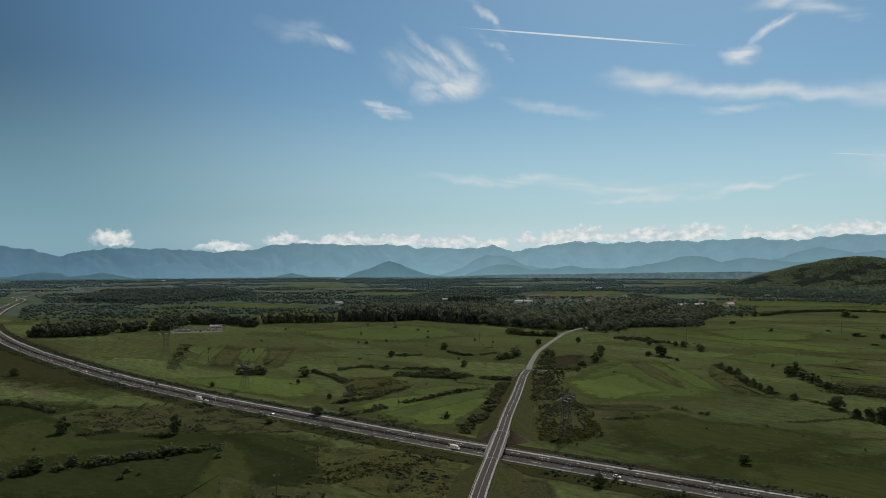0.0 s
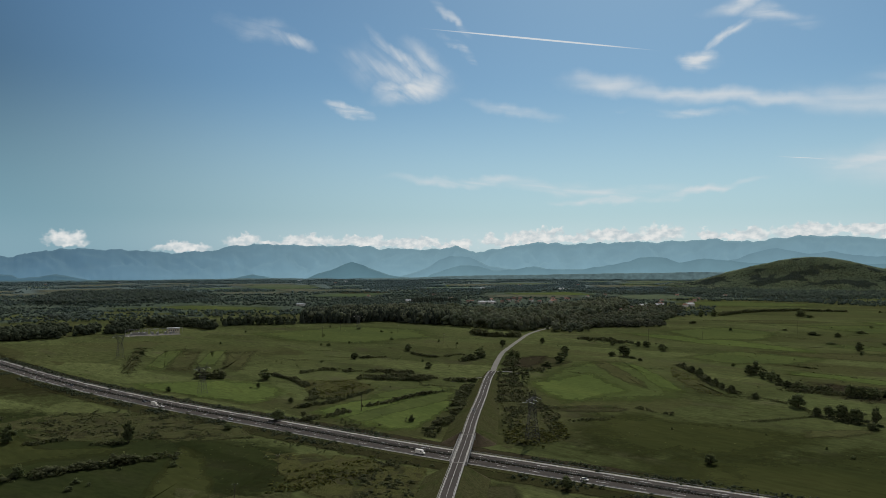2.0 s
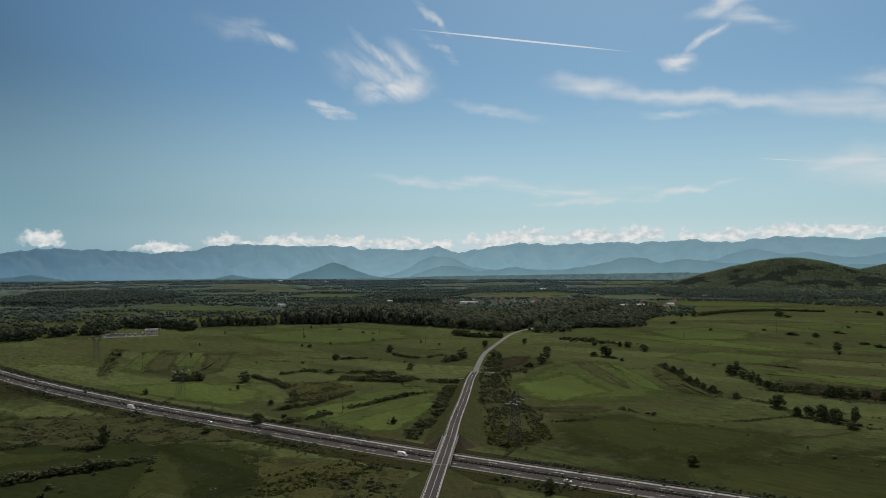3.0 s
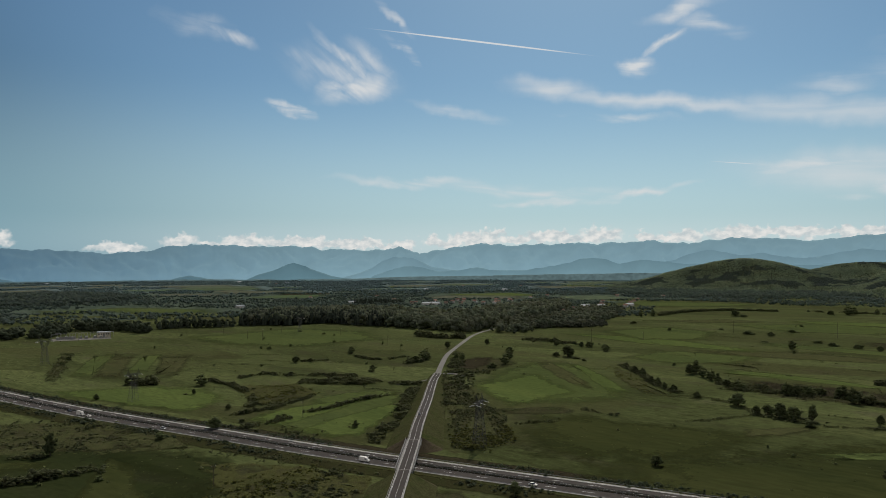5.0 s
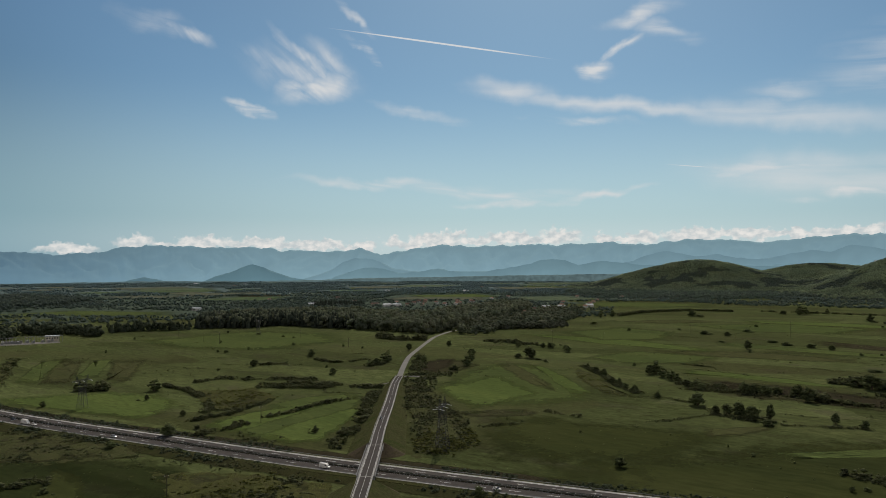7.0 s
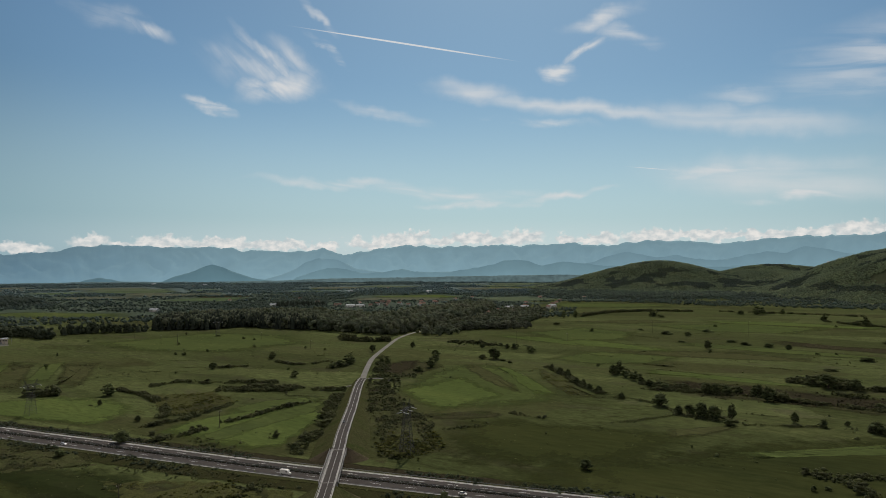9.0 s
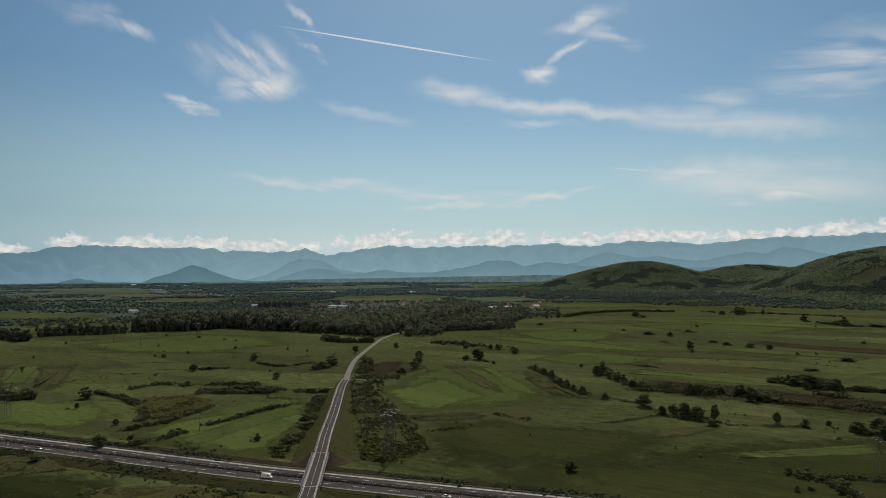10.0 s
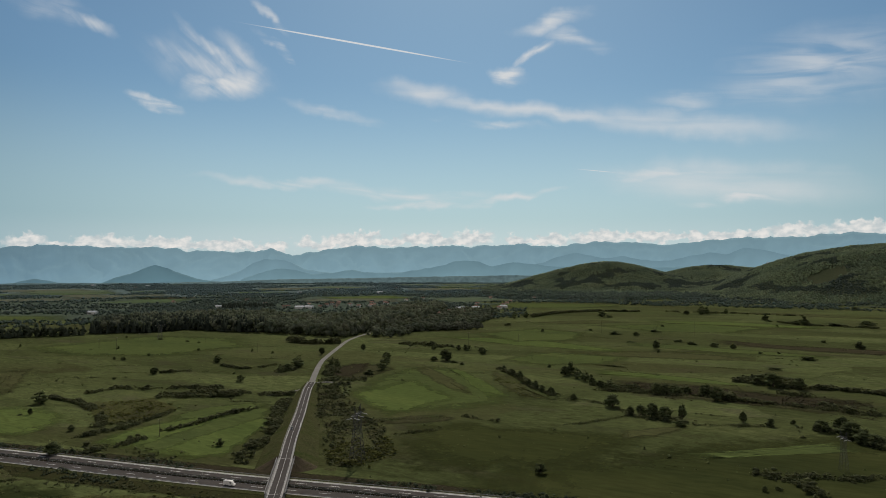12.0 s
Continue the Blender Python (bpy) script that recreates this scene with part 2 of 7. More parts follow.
        g.operation = "SCALE"
        L(colour, g.inputs[0])
        L(grain.outputs[0], g.inputs["Scale"])
        colour = g.outputs[0]
    for amount, socket in ((island, where.outputs["Random Per Island"]), (each, None)):
        if amount:
            if socket is None:
                socket = node("ShaderNodeObjectInfo").outputs["Random"]
            r = node("ShaderNodeMapRange")
            r.inputs[3].default_value, r.inputs[4].default_value = 1 - amount, 1 + amount
            L(socket, r.inputs[0])
            g = node("ShaderNodeVectorMath")
            g.operation = "SCALE"
            L(colour, g.inputs[0])
            L(r.outputs[0], g.inputs["Scale"])
            colour = g.outputs[0]
    b = node("ShaderNodeBsdfPrincipled")
    b.inputs["Roughness"].default_value, b.inputs["Metallic"].default_value = rough, metal
    b.inputs["Specular IOR Level"].default_value = specular
    L(colour, b.inputs["Base Color"])
    if sheen:
        # the silky gloss of long blades against the light
        b.inputs["Sheen Weight"].default_value, b.inputs["Sheen Roughness"].default_value, b.inputs["Sheen Tint"].default_value = sheen, 0.5, (0.55, 0.62, 0.26, 1)
    if bump:
        n = node("ShaderNodeBump")
        n.inputs["Strength"].default_value, n.inputs["Distance"].default_value = 1.0, bump
        L(noise_at(bump_scale or scale * 6, 5.0), n.inputs["Height"])
        L(n.outputs[0], b.inputs["Normal"])
    shader = b.outputs[0]
    if through_light:
        # leaves let more light through than they throw back
        t = node("ShaderNodeBsdfTranslucent")
        g = node("ShaderNodeVectorMath")
        g.operation = "MULTIPLY"
        L(colour, g.inputs[0])
        g.inputs[1].default_value = (gain, gain * 1.03, gain * 0.78)
        L(g.outputs[0], t.inputs[0])
        mx = node("ShaderNodeMixShader")
        mx.inputs[0].default_value = through_light
        L(shader, mx.inputs[1])
        L(t.outputs[0], mx.inputs[2])
        shader = mx.outputs[0]
    if fade:
        # the growth thins out towards the rim of its patch
        rim = node("ShaderNodeAttribute")
        rim.attribute_name = "inwards"
        r = node("ShaderNodeMapRange")
        r.inputs[1].default_value, r.inputs[2].default_value = (0.05, 1.0) if fade == "soft" else (0.15, 0.95)
        sum_node = node("ShaderNodeMath")
        sum_node.operation = "MULTIPLY_ADD"
        n = node("ShaderNodeTexNoise")
        n.inputs["Scale"].default_value, n.inputs["Detail"].default_value, n.inputs["Roughness"].default_value = 0.07, 8.0, 0.75
        L(where.outputs["Position"], n.inputs["Vector"])
        L(rim.outputs["Fac"], sum_node.inputs[0])
        sum_node.inputs[1].default_value = 2.6 if fade == "soft" else 3.4
        shifted = node("ShaderNodeMath")
        shifted.operation = "MULTIPLY_ADD"
        L(n.outputs[0], shifted.inputs[0])
        shifted.inputs[1].default_value, shifted.inputs[2].default_value = (2.8, -1.55) if fade == "soft" else (2.2, -1.45)
        L(shifted.outputs[0], sum_node.inputs[2])
        L(sum_node.outputs[0], r.inputs[0])
        clear = node("ShaderNodeBsdfTransparent")
        mx = node("ShaderNodeMixShader")
        L(r.outputs[0], mx.inputs[0])
        L(clear.outputs[0], mx.inputs[1])
        L(shader, mx.inputs[2])
        shader = mx.outputs[0]
    L(shader, node("ShaderNodeOutputMaterial").inputs[0])
    return m


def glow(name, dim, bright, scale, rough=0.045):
    """Far distance seen through miles of air: a plain backdrop with the air light put into its emission, growing
    towards the sun and towards its foot.
    """
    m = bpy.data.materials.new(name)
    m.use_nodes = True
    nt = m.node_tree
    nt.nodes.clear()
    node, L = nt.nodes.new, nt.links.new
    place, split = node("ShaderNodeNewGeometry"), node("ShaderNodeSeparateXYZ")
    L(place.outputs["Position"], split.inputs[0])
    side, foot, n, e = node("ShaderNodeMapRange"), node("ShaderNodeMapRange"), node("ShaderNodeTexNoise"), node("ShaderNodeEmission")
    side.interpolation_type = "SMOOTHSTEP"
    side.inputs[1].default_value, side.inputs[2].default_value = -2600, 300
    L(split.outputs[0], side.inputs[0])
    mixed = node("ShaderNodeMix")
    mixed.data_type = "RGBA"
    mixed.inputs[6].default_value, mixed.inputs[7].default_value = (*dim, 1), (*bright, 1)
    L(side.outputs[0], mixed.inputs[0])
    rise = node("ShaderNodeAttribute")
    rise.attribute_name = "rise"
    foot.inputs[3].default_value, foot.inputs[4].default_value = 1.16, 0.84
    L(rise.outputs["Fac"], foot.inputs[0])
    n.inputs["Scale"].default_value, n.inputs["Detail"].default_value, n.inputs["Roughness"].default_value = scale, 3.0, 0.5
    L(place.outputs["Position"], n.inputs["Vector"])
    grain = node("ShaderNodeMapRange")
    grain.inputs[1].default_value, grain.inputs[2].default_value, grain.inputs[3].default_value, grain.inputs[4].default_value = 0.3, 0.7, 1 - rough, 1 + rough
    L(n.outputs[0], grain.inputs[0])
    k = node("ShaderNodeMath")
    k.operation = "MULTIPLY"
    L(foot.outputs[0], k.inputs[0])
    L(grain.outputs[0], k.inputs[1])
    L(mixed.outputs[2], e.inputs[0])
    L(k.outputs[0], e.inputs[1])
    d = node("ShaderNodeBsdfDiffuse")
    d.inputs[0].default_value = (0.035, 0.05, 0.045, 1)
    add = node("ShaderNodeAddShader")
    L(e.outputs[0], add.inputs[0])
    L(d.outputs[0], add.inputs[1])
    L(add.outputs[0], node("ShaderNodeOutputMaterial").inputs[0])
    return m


GRASS = material("meadow_grass", [(0.046, 0.056, 0.021), (0.060, 0.071, 0.027), (0.075, 0.085, 0.033)], 0.012, fine=0.36, bump=0.16, bump_scale=0.9, spots=((0.058, 0.056, 0.031), 0.03, 0.56, 0.72), stretch=(-48, 0.4), parcels=0.28, sheen=0.03)
LUSH = material("lush_grass", [(0.054, 0.074, 0.022), (0.068, 0.091, 0.027), (0.083, 0.106, 0.031)], 0.022, fine=0.3, bump=0.12, bump_scale=0.8, stretch=(-50, 0.3), fade=True, sheen=0.025)
MID_GRASS = material("mown_grass", [(0.047, 0.061, 0.022), (0.059, 0.076, 0.025), (0.071, 0.087, 0.029)], 0.022, fine=0.3, bump=0.12, bump_scale=0.8, stretch=(-45, 0.3), fade=True, sheen=0.025)
# darker than the meadow's own green: lens vignetting is put into the colour
VIGNETTE_GREEN = material("vignetted_green_meadow", [(0.029, 0.035, 0.013), (0.037, 0.043, 0.015), (0.045, 0.050, 0.018)], 0.018, fine=0.22, bump=0.12, bump_scale=0.8, stretch=(-45, 0.3), fade="soft")
OLIVE = material("olive_stubble_grass", [(0.046, 0.052, 0.021), (0.060, 0.062, 0.027), (0.050, 0.060, 0.020)], 0.03, fine=0.35, bump=0.15, bump_scale=0.8, stretch=(-50, 0.2), fade="soft")
# PALE_A to PALE_C: crop tones, made paler and bluer to hold distance haze
PALE_A = material("hazed_pale_pasture", [(0.070, 0.092, 0.055), (0.088, 0.108, 0.066)], 0.01, fine=0.3, stretch=(10, 0.3), fade=True)
# far grass with a little distance haze put into its colour
FAINT_HAZE_GRASS = material("faintly_hazed_grass", [(0.048, 0.066, 0.050), (0.066, 0.086, 0.062), (0.054, 0.068, 0.054)], 0.006, fine=0.35, stretch=(5, 0.3))
PALE_B = material("hazed_straw_pasture", [(0.080, 0.086, 0.060), (0.096, 0.100, 0.068)], 0.01, fine=0.3, stretch=(-15, 0.3), fade=True)
PALE_C = material("hazed_green_pasture", [(0.058, 0.084, 0.042), (0.074, 0.100, 0.050)], 0.01, fine=0.3, stretch=(20, 0.3), fade=True)
DRY = material("dry_heath", [(0.034, 0.037, 0.017), (0.047, 0.046, 0.023), (0.033, 0.041, 0.015)], 0.05, fine=0.45, bump=0.3, bump_scale=0.5, fade="soft")
BOG = material("dark_bog_growth", [(0.024, 0.021, 0.013), (0.036, 0.031, 0.019), (0.026, 0.027, 0.013)], 0.06, fine=0.45, bump=0.4, bump_scale=0.6, fade="soft")
TILLED = material("tilled_soil", [(0.034, 0.031, 0.018), (0.046, 0.041, 0.023)], 0.03, fine=0.3, bump=0.2, stretch=(-45, 0.15), fade="soft")
BANK = material("embankment_grass", [(0.038, 0.044, 0.017), (0.053, 0.053, 0.024), (0.034, 0.045, 0.014)], 0.06, fine=0.45, bump=0.3, bump_scale=1.0)
MEDIAN_GRASS = material("median_grass", [(0.014, 0.014, 0.009), (0.022, 0.020, 0.013)], 0.2, fine=0.4, bump=0.2)
# dull meadow green, with the lens fall-off of the near corners painted in
VIGNETTE_ROUGH = material("vignetted_rough_meadow", [(0.021, 0.027, 0.011), (0.026, 0.033, 0.012), (0.029, 0.032, 0.015)], 0.025, fine=0.22, bump=0.12, bump_scale=0.8, stretch=(-32, 0.4), fade=True)
VERGE = material("dark_verge_growth", [(0.024, 0.024, 0.011), (0.034, 0.034, 0.015), (0.028, 0.033, 0.012)], 0.08, fine=0.45, bump=0.4, bump_scale=0.8, fade="soft")
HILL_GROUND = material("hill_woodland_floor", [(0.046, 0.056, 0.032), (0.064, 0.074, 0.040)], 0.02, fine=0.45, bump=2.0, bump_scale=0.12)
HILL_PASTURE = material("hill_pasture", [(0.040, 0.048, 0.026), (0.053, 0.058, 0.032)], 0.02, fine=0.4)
EARTH = material("bare_slope_earth", [(0.060, 0.048, 0.032), (0.086, 0.070, 0.046), (0.058, 0.054, 0.028)], 0.25, fine=0.4, bump=0.3, bump_scale=0.9)
ASPHALT = material("asphalt", [(0.053, 0.047, 0.042), (0.068, 0.060, 0.054)], 0.08, rough=0.95, fine=0.15, bump=0.01, bump_scale=8, specular=0.04)
OLD_ASPHALT = material("worn_asphalt", [(0.15, 0.145, 0.13), (0.20, 0.19, 0.17)], 0.1, rough=0.95, fine=0.15, bump=0.01, bump_scale=8, specular=0.05)
SHOULDER = material("concrete_shoulder", [(0.30, 0.288, 0.268), (0.40, 0.384, 0.36)], 0.15, rough=0.95, fine=0.2, bump=0.02, specular=0.05)
CONCRETE = material("bridge_concrete", [(0.24, 0.235, 0.22), (0.33, 0.32, 0.30)], 0.3, rough=0.95, fine=0.2, bump=0.02, specular=0.05)
WALKWAY = material("weathered_walkway", [(0.080, 0.076, 0.069), (0.120, 0.114, 0.103)], 0.3, rough=0.95, fine=0.2, bump=0.02, specular=0.05)
PAINT = material("road_paint", [(0.62, 0.62, 0.60), (0.75, 0.75, 0.72)], 0.5, rough=0.7, fine=0.15, specular=0.3)
STEEL = material("galvanised_steel", [(0.22, 0.22, 0.22), (0.30, 0.30, 0.30)], 0.5, rough=0.7, fine=0.15, specular=0.2)
LATTICE = material("weathered_lattice_steel", [(0.075, 0.075, 0.072), (0.115, 0.115, 0.108)], 0.5, rough=0.8, fine=0.2, specular=0.1)
GLAZED = material("white_insulator", [(0.72, 0.72, 0.70), (0.82, 0.82, 0.80)], 2.0, rough=0.25, fine=0.05, specular=0.3)
BARK = material("bark", [(0.07, 0.055, 0.04), (0.11, 0.09, 0.07)], 1.5, fine=0.3, bump=0.05)
CARPET = material("bramble_carpet", [(0.040, 0.046, 0.019), (0.058, 0.062, 0.026), (0.052, 0.049, 0.026)], 0.12, fine=0.5, bump=0.5, bump_scale=1.2)
YELLOW_CARPET = material("yellowish_bramble_carpet", [(0.044, 0.049, 0.018), (0.063, 0.065, 0.024), (0.050, 0.048, 0.023)], 0.12, fine=0.5, bump=0.5, bump_scale=1.2)
POLEWOOD = material("tarred_wood", [(0.07, 0.06, 0.05), (0.11, 0.095, 0.08)], 1.0, fine=0.25)
LEAF = material("broad_leaves", [(0.084, 0.100, 0.050), (0.116, 0.132, 0.064)], 0.5, fine=0.3, island=0.25, each=0.25, through_light=0.45, gain=1.4)
SCRUB = material("scrub_leaves", [(0.104, 0.114, 0.066), (0.142, 0.148, 0.080)], 0.2, fine=0.35, island=0.3, through_light=0.55, gain=1.6)
YELLOW_SCRUB = material("yellowish_scrub_leaves", [(0.117, 0.123, 0.044), (0.154, 0.154, 0.057)], 0.2, fine=0.35, island=0.3, through_light=0.55, gain=1.5)
BROWN_SCRUB = material("brownish_scrub_leaves", [(0.066, 0.060, 0.042), (0.098, 0.090, 0.060)], 0.2, fine=0.4, island=0.3, through_light=0.5, gain=1.4)
WOOD_LEAF = material("woodland_leaves", [(0.112, 0.132, 0.102), (0.148, 0.162, 0.116), (0.164, 0.166, 0.126)], 0.02, fine=0.3, island=0.28, through_light=0.5, gain=1.7)
WILLOW = material("grey_willow_leaves", [(0.096, 0.108, 0.078), (0.124, 0.132, 0.096)], 0.03, fine=0.3, island=0.25, through_light=0.35)
NEEDLE = material("conifer_needles", [(0.036, 0.045, 0.036), (0.052, 0.062, 0.044)], 0.05, fine=0.3, island=0.3, through_light=0.2)
# air haze painted as paler, bluer colour: two steps of leaves, then grass
FAINT_HAZE_LEAF = material("faintly_hazed_leaves", [(0.078, 0.106, 0.100), (0.108, 0.136, 0.122), (0.090, 0.108, 0.096)], 0.006, fine=0.2, island=0.22, through_light=0.5, gain=1.7)
HAZE_LEAF = material("hazed_far_leaves", [(0.112, 0.156, 0.176), (0.140, 0.186, 0.200)], 0.006, fine=0.2, island=0.15, through_light=0.5, gain=1.7)
HAZE_GRASS = material("hazed_far_grass", [(0.074, 0.104, 0.104), (0.094, 0.126, 0.118), (0.080, 0.104, 0.104)], 0.006, fine=0.3, stretch=(5, 0.3))
# haze over the hills is put into this grey-blue colour and the high gain
HAZED_HILL_LEAF = material("hazed_hill_leaves", [(0.118, 0.142, 0.130), (0.150, 0.172, 0.148), (0.178, 0.192, 0.158)], 0.011, fine=0.25, island=0.14, through_light=0.72, gain=2.5)
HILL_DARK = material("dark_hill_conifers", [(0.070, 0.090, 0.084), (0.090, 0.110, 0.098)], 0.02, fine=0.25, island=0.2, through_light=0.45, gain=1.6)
COPSE_LEAF = material("dark_copse_leaves", [(0.062, 0.076, 0.052), (0.090, 0.104, 0.066)], 0.05, fine=0.3, island=0.3, through_light=0.35)
PLASTER = material("white_plaster", [(0.62, 0.60, 0.56), (0.74, 0.72, 0.68)], 0.4, fine=0.1, specular=0.3)
CREAM = material("cream_plaster", [(0.50, 0.44, 0.34), (0.58, 0.52, 0.42)], 0.4, fine=0.1)
TILE = material("red_roof_tiles", [(0.20, 0.125, 0.10), (0.29, 0.18, 0.14)], 0.8, fine=0.25, each=0.3)
SHEET = material("pale_sheet_roof", [(0.34, 0.36, 0.38), (0.44, 0.46, 0.48)], 0.3, rough=0.7, fine=0.08, specular=0.1)
DARKGLASS = material("dark_window_glass", [(0.02, 0.025, 0.03), (0.03, 0.035, 0.04)], 1.0, rough=0.08, fine=0.0, specular=0.5)
RUBBER = material("tyre_rubber", [(0.02, 0.02, 0.02), (0.03, 0.03, 0.03)], 2.0, fine=0.1)
GRAVEL = material("yard_gravel", [(0.13, 0.125, 0.115), (0.20, 0.19, 0.175)], 0.2, fine=0.4, bump=0.05)
CAR_WHITE = material("white_car_paint", [(0.62, 0.59, 0.55), (0.66, 0.63, 0.59)], 1.0, rough=0.4, fine=0.02, specular=0.25)
CAR_DARK = material("dark_car_paint", [(0.02, 0.022, 0.026), (0.03, 0.032, 0.036)], 1.0, rough=0.35, fine=0.02, specular=0.3)
CAR_SILVER = material("silver_car_paint", [(0.42, 0.43, 0.44), (0.46, 0.47, 0.48)], 1.0, rough=0.3, metal=0.4, fine=0.02)
LAMP_RED = material("red_lamp_glass", [(0.35, 0.02, 0.02), (0.4, 0.03, 0.03)], 1.0, rough=0.2, fine=0.0)
LAMP_CLEAR = material("headlamp_glass", [(0.75, 0.77, 0.8), (0.8, 0.82, 0.85)], 1.0, rough=0.15, fine=0.0)

# ---------------------------------------------------------------- builders
def mesh_of(name, verts, faces, mat, smooth=False):
    me = bpy.data.meshes.new(name)
    me.from_pydata([tuple(v) for v in verts], [], [tuple(f) for f in faces])
    me.materials.append(mat)
    if smooth:
        me.polygons.foreach_set("use_smooth", [True] * len(me.polygons))
    me.update()
    return me


def fast_mesh(name, verts, tris, mat):
    """A mesh of triangles from arrays."""
    me = bpy.data.meshes.new(name)
    n = len(tris)
    me.vertices.add(len(verts))
    me.vertices.foreach_set("co", np.asarray(verts, dtype=np.float32).ravel())
    me.loops.add(3 * n)
    me.loops.foreach_set("vertex_index", np.asarray(tris, dtype=np.int32).ravel())
    me.polygons.add(n)
    me.polygons.foreach_set("loop_start", np.arange(0, 3 * n, 3, dtype=np.int32))
    me.update(calc_edges=True)
    me.materials.append(mat)
    return me


def part(name, bm, mat, parent=None, label=""):
    me = bpy.data.meshes.new(name)
    bm.normal_update()
    bm.to_mesh(me)
    bm.free()
    me.materials.append(mat)
    ob = new(name, me)
    ob.parent = parent
    return tagged(ob, label)


def share(name, me, parent, m=None, label=""):
    ob = new(name, me)
    ob.parent = parent
    if m is not None:
        ob.matrix_basis = m
    return tagged(ob, label)


def box(bm, x0, y0, z0, x1, y1, z1, bevel=0.0):
    r = bmesh.ops.create_cube(bm, size=1.0, matrix=Matrix.LocRotScale(((x0 + x1) / 2, (y0 + y1) / 2, (z0 + z1) / 2), None, (x1 - x0, y1 - y0, z1 - z0)))
    if bevel:
        edges = list({e for v in r["verts"] for e in v.link_edges})
        bmesh.ops.bevel(bm, geom=edges, offset=bevel, segments=2, affect="EDGES")
    return bm


def strut(bm, a, b, w):
    """A square bar from a to b."""
    a, b = Vector(a), Vector(b)
    q = (b - a).to_track_quat("Z", "Y").to_matrix()
    h = w / 2
    ring = [[bm.verts.new(p + q @ Vector((sx * h, sy * h, 0))) for sx, sy in ((-1, -1), (1, -1), (1, 1), (-1, 1))] for p in (a, b)]
    for i in range(4):
        j = (i + 1) % 4
        bm.faces.new((ring[0][i], ring[0][j], ring[1][j], ring[1][i]))
    bm.faces.new(ring[0][::-1])
    bm.faces.new(ring[1])
    return bm


def tube(bm, points, radii, sides=7):
    rings = []
    for p, r in zip(points, radii):
        rings.append([bm.verts.new((p[0] + r * math.cos(2 * math.pi * k / sides), p[1] + r * math.sin(2 * math.pi * k / sides), p[2])) for k in range(sides)])
    for a, b in zip(rings, rings[1:]):
        for k in range(sides):
            j = (k + 1) % sides
            bm.faces.new((a[k], a[j], b[j], b[k]))
    bm.faces.new(rings[-1])
    return bm


def smooth_line(points, step=10.0):
    """Points every step metres along a smooth curve through the given ones, in two or three dimensions."""
    p = np.array(points, dtype=float)
    q = np.vstack([2 * p[0] - p[1], p, 2 * p[-1] - p[-2]])
    out = []
    for i in range(1, len(q) - 2):
        n = max(2, int(np.linalg.norm(q[i + 1] - q[i]) / step))
        for k in range(n):
            t = k / n
            out.append(0.5 * (2 * q[i] + (q[i + 1] - q[i - 1]) * t + (2 * q[i - 1] - 5 * q[i] + 4 * q[i + 1] - q[i + 2]) * t * t + (3 * q[i] - q[i - 1] - 3 * q[i + 1] + q[i + 2]) * t ** 3))
    out.append(p[-1])
    return np.array(out)


def sides_of(line):
    """Unit vectors to the right of each point of a line."""
    d = np.gradient(line[:, :2], axis=0)
    d /= np.linalg.norm(d, axis=1)[:, None]
    return np.stack([d[:, 1], -d[:, 0]], 1)


def ribbon(name, line, left, right, z, mat, thick=0.0):
    """A strip along a line between two offsets to its right; thick gives it sides downwards."""
    s = sides_of(line)
    lz = line[:, 2] if line.shape[1] > 2 else np.zeros(len(line))
    a = np.column_stack([line[:, :2] + s * left, lz + z])
    b = np.column_stack([line[:, :2] + s * right, lz + z])
    n = len(line)
    verts, faces = list(a) + list(b), [(i, n + i, n + i + 1, i + 1) for i in range(n - 1)]
    if thick:
        verts += list(a - (0, 0, thick)) + list(b - (0, 0, thick))
        faces += [(2 * n + i, i, i + 1, 2 * n + i + 1) for i in range(n - 1)] + [(n + i, 3 * n + i, 3 * n + i + 1, n + i + 1) for i in range(n - 1)]
        faces += [(0, 2 * n, 3 * n, n), (n - 1, 2 * n - 1, 4 * n - 1, 3 * n - 1)]
    return new(name, mesh_of(name, verts, faces, mat))


def relief(x, y):
    """The plain's gentle rise and fall, in metres."""
    return 0.7 * np.sin(x / 83.0 + 1.3) * np.cos(y / 97.0) + 0.4 * np.sin(x / 37.0 + y / 51.0)


def ground_at(x, y):
    near = np.clip((line_gap(x, y) - 22.0) / 30.0, 0, 1)
    far = np.clip((3200.0 - np.hypot(x, y)) / 1200.0, 0, 1)
    return relief(x, y) * near * far


MOTORWAY = smooth_line([(-1330, 2290), (-1306, 2141), (-1216, 2020), (-1125, 1838), (-1040, 1660), (-930, 1450), (-800, 1230), (-658, 1041), (-529, 893), (-441, 802), (-322, 687),
                        (-205, 588), (-95, 507), (-12, 447), (54, 403), (136, 350), (240, 284), (420, 172), (700, 20)], 12.0)
OVERPASS = smooth_line([(-60, -200, 0.3), (-30, 20, 0.4), (-12, 140, 1.2), (3.5, 240, 4.6), (15.9, 321, 6.9), (26.9, 383.5, 7.2), (37.2, 442, 7.2), (43.3, 480, 6.9), (50.5, 520.5, 6.2),
                        (59.3, 569, 5.2), (69.2, 628, 3.8), (78.6, 683, 2.4), (88.2, 728, 1.2)], 6.0)
LANE = smooth_line([(88.2, 728, 1.15), (100.2, 791, 0.5), (115.6, 863, 0.4), (128.2, 907.6, 0.35), (163.6, 1018, 0.3), (190.8, 1096.5, 0.3), (222, 1159, 0.3), (259, 1208, 0.3), (330, 1262, 0.3)], 8.0)
KEY_LINE = np.vstack([MOTORWAY[::2, :2], OVERPASS[:, :2], LANE[:, :2]])


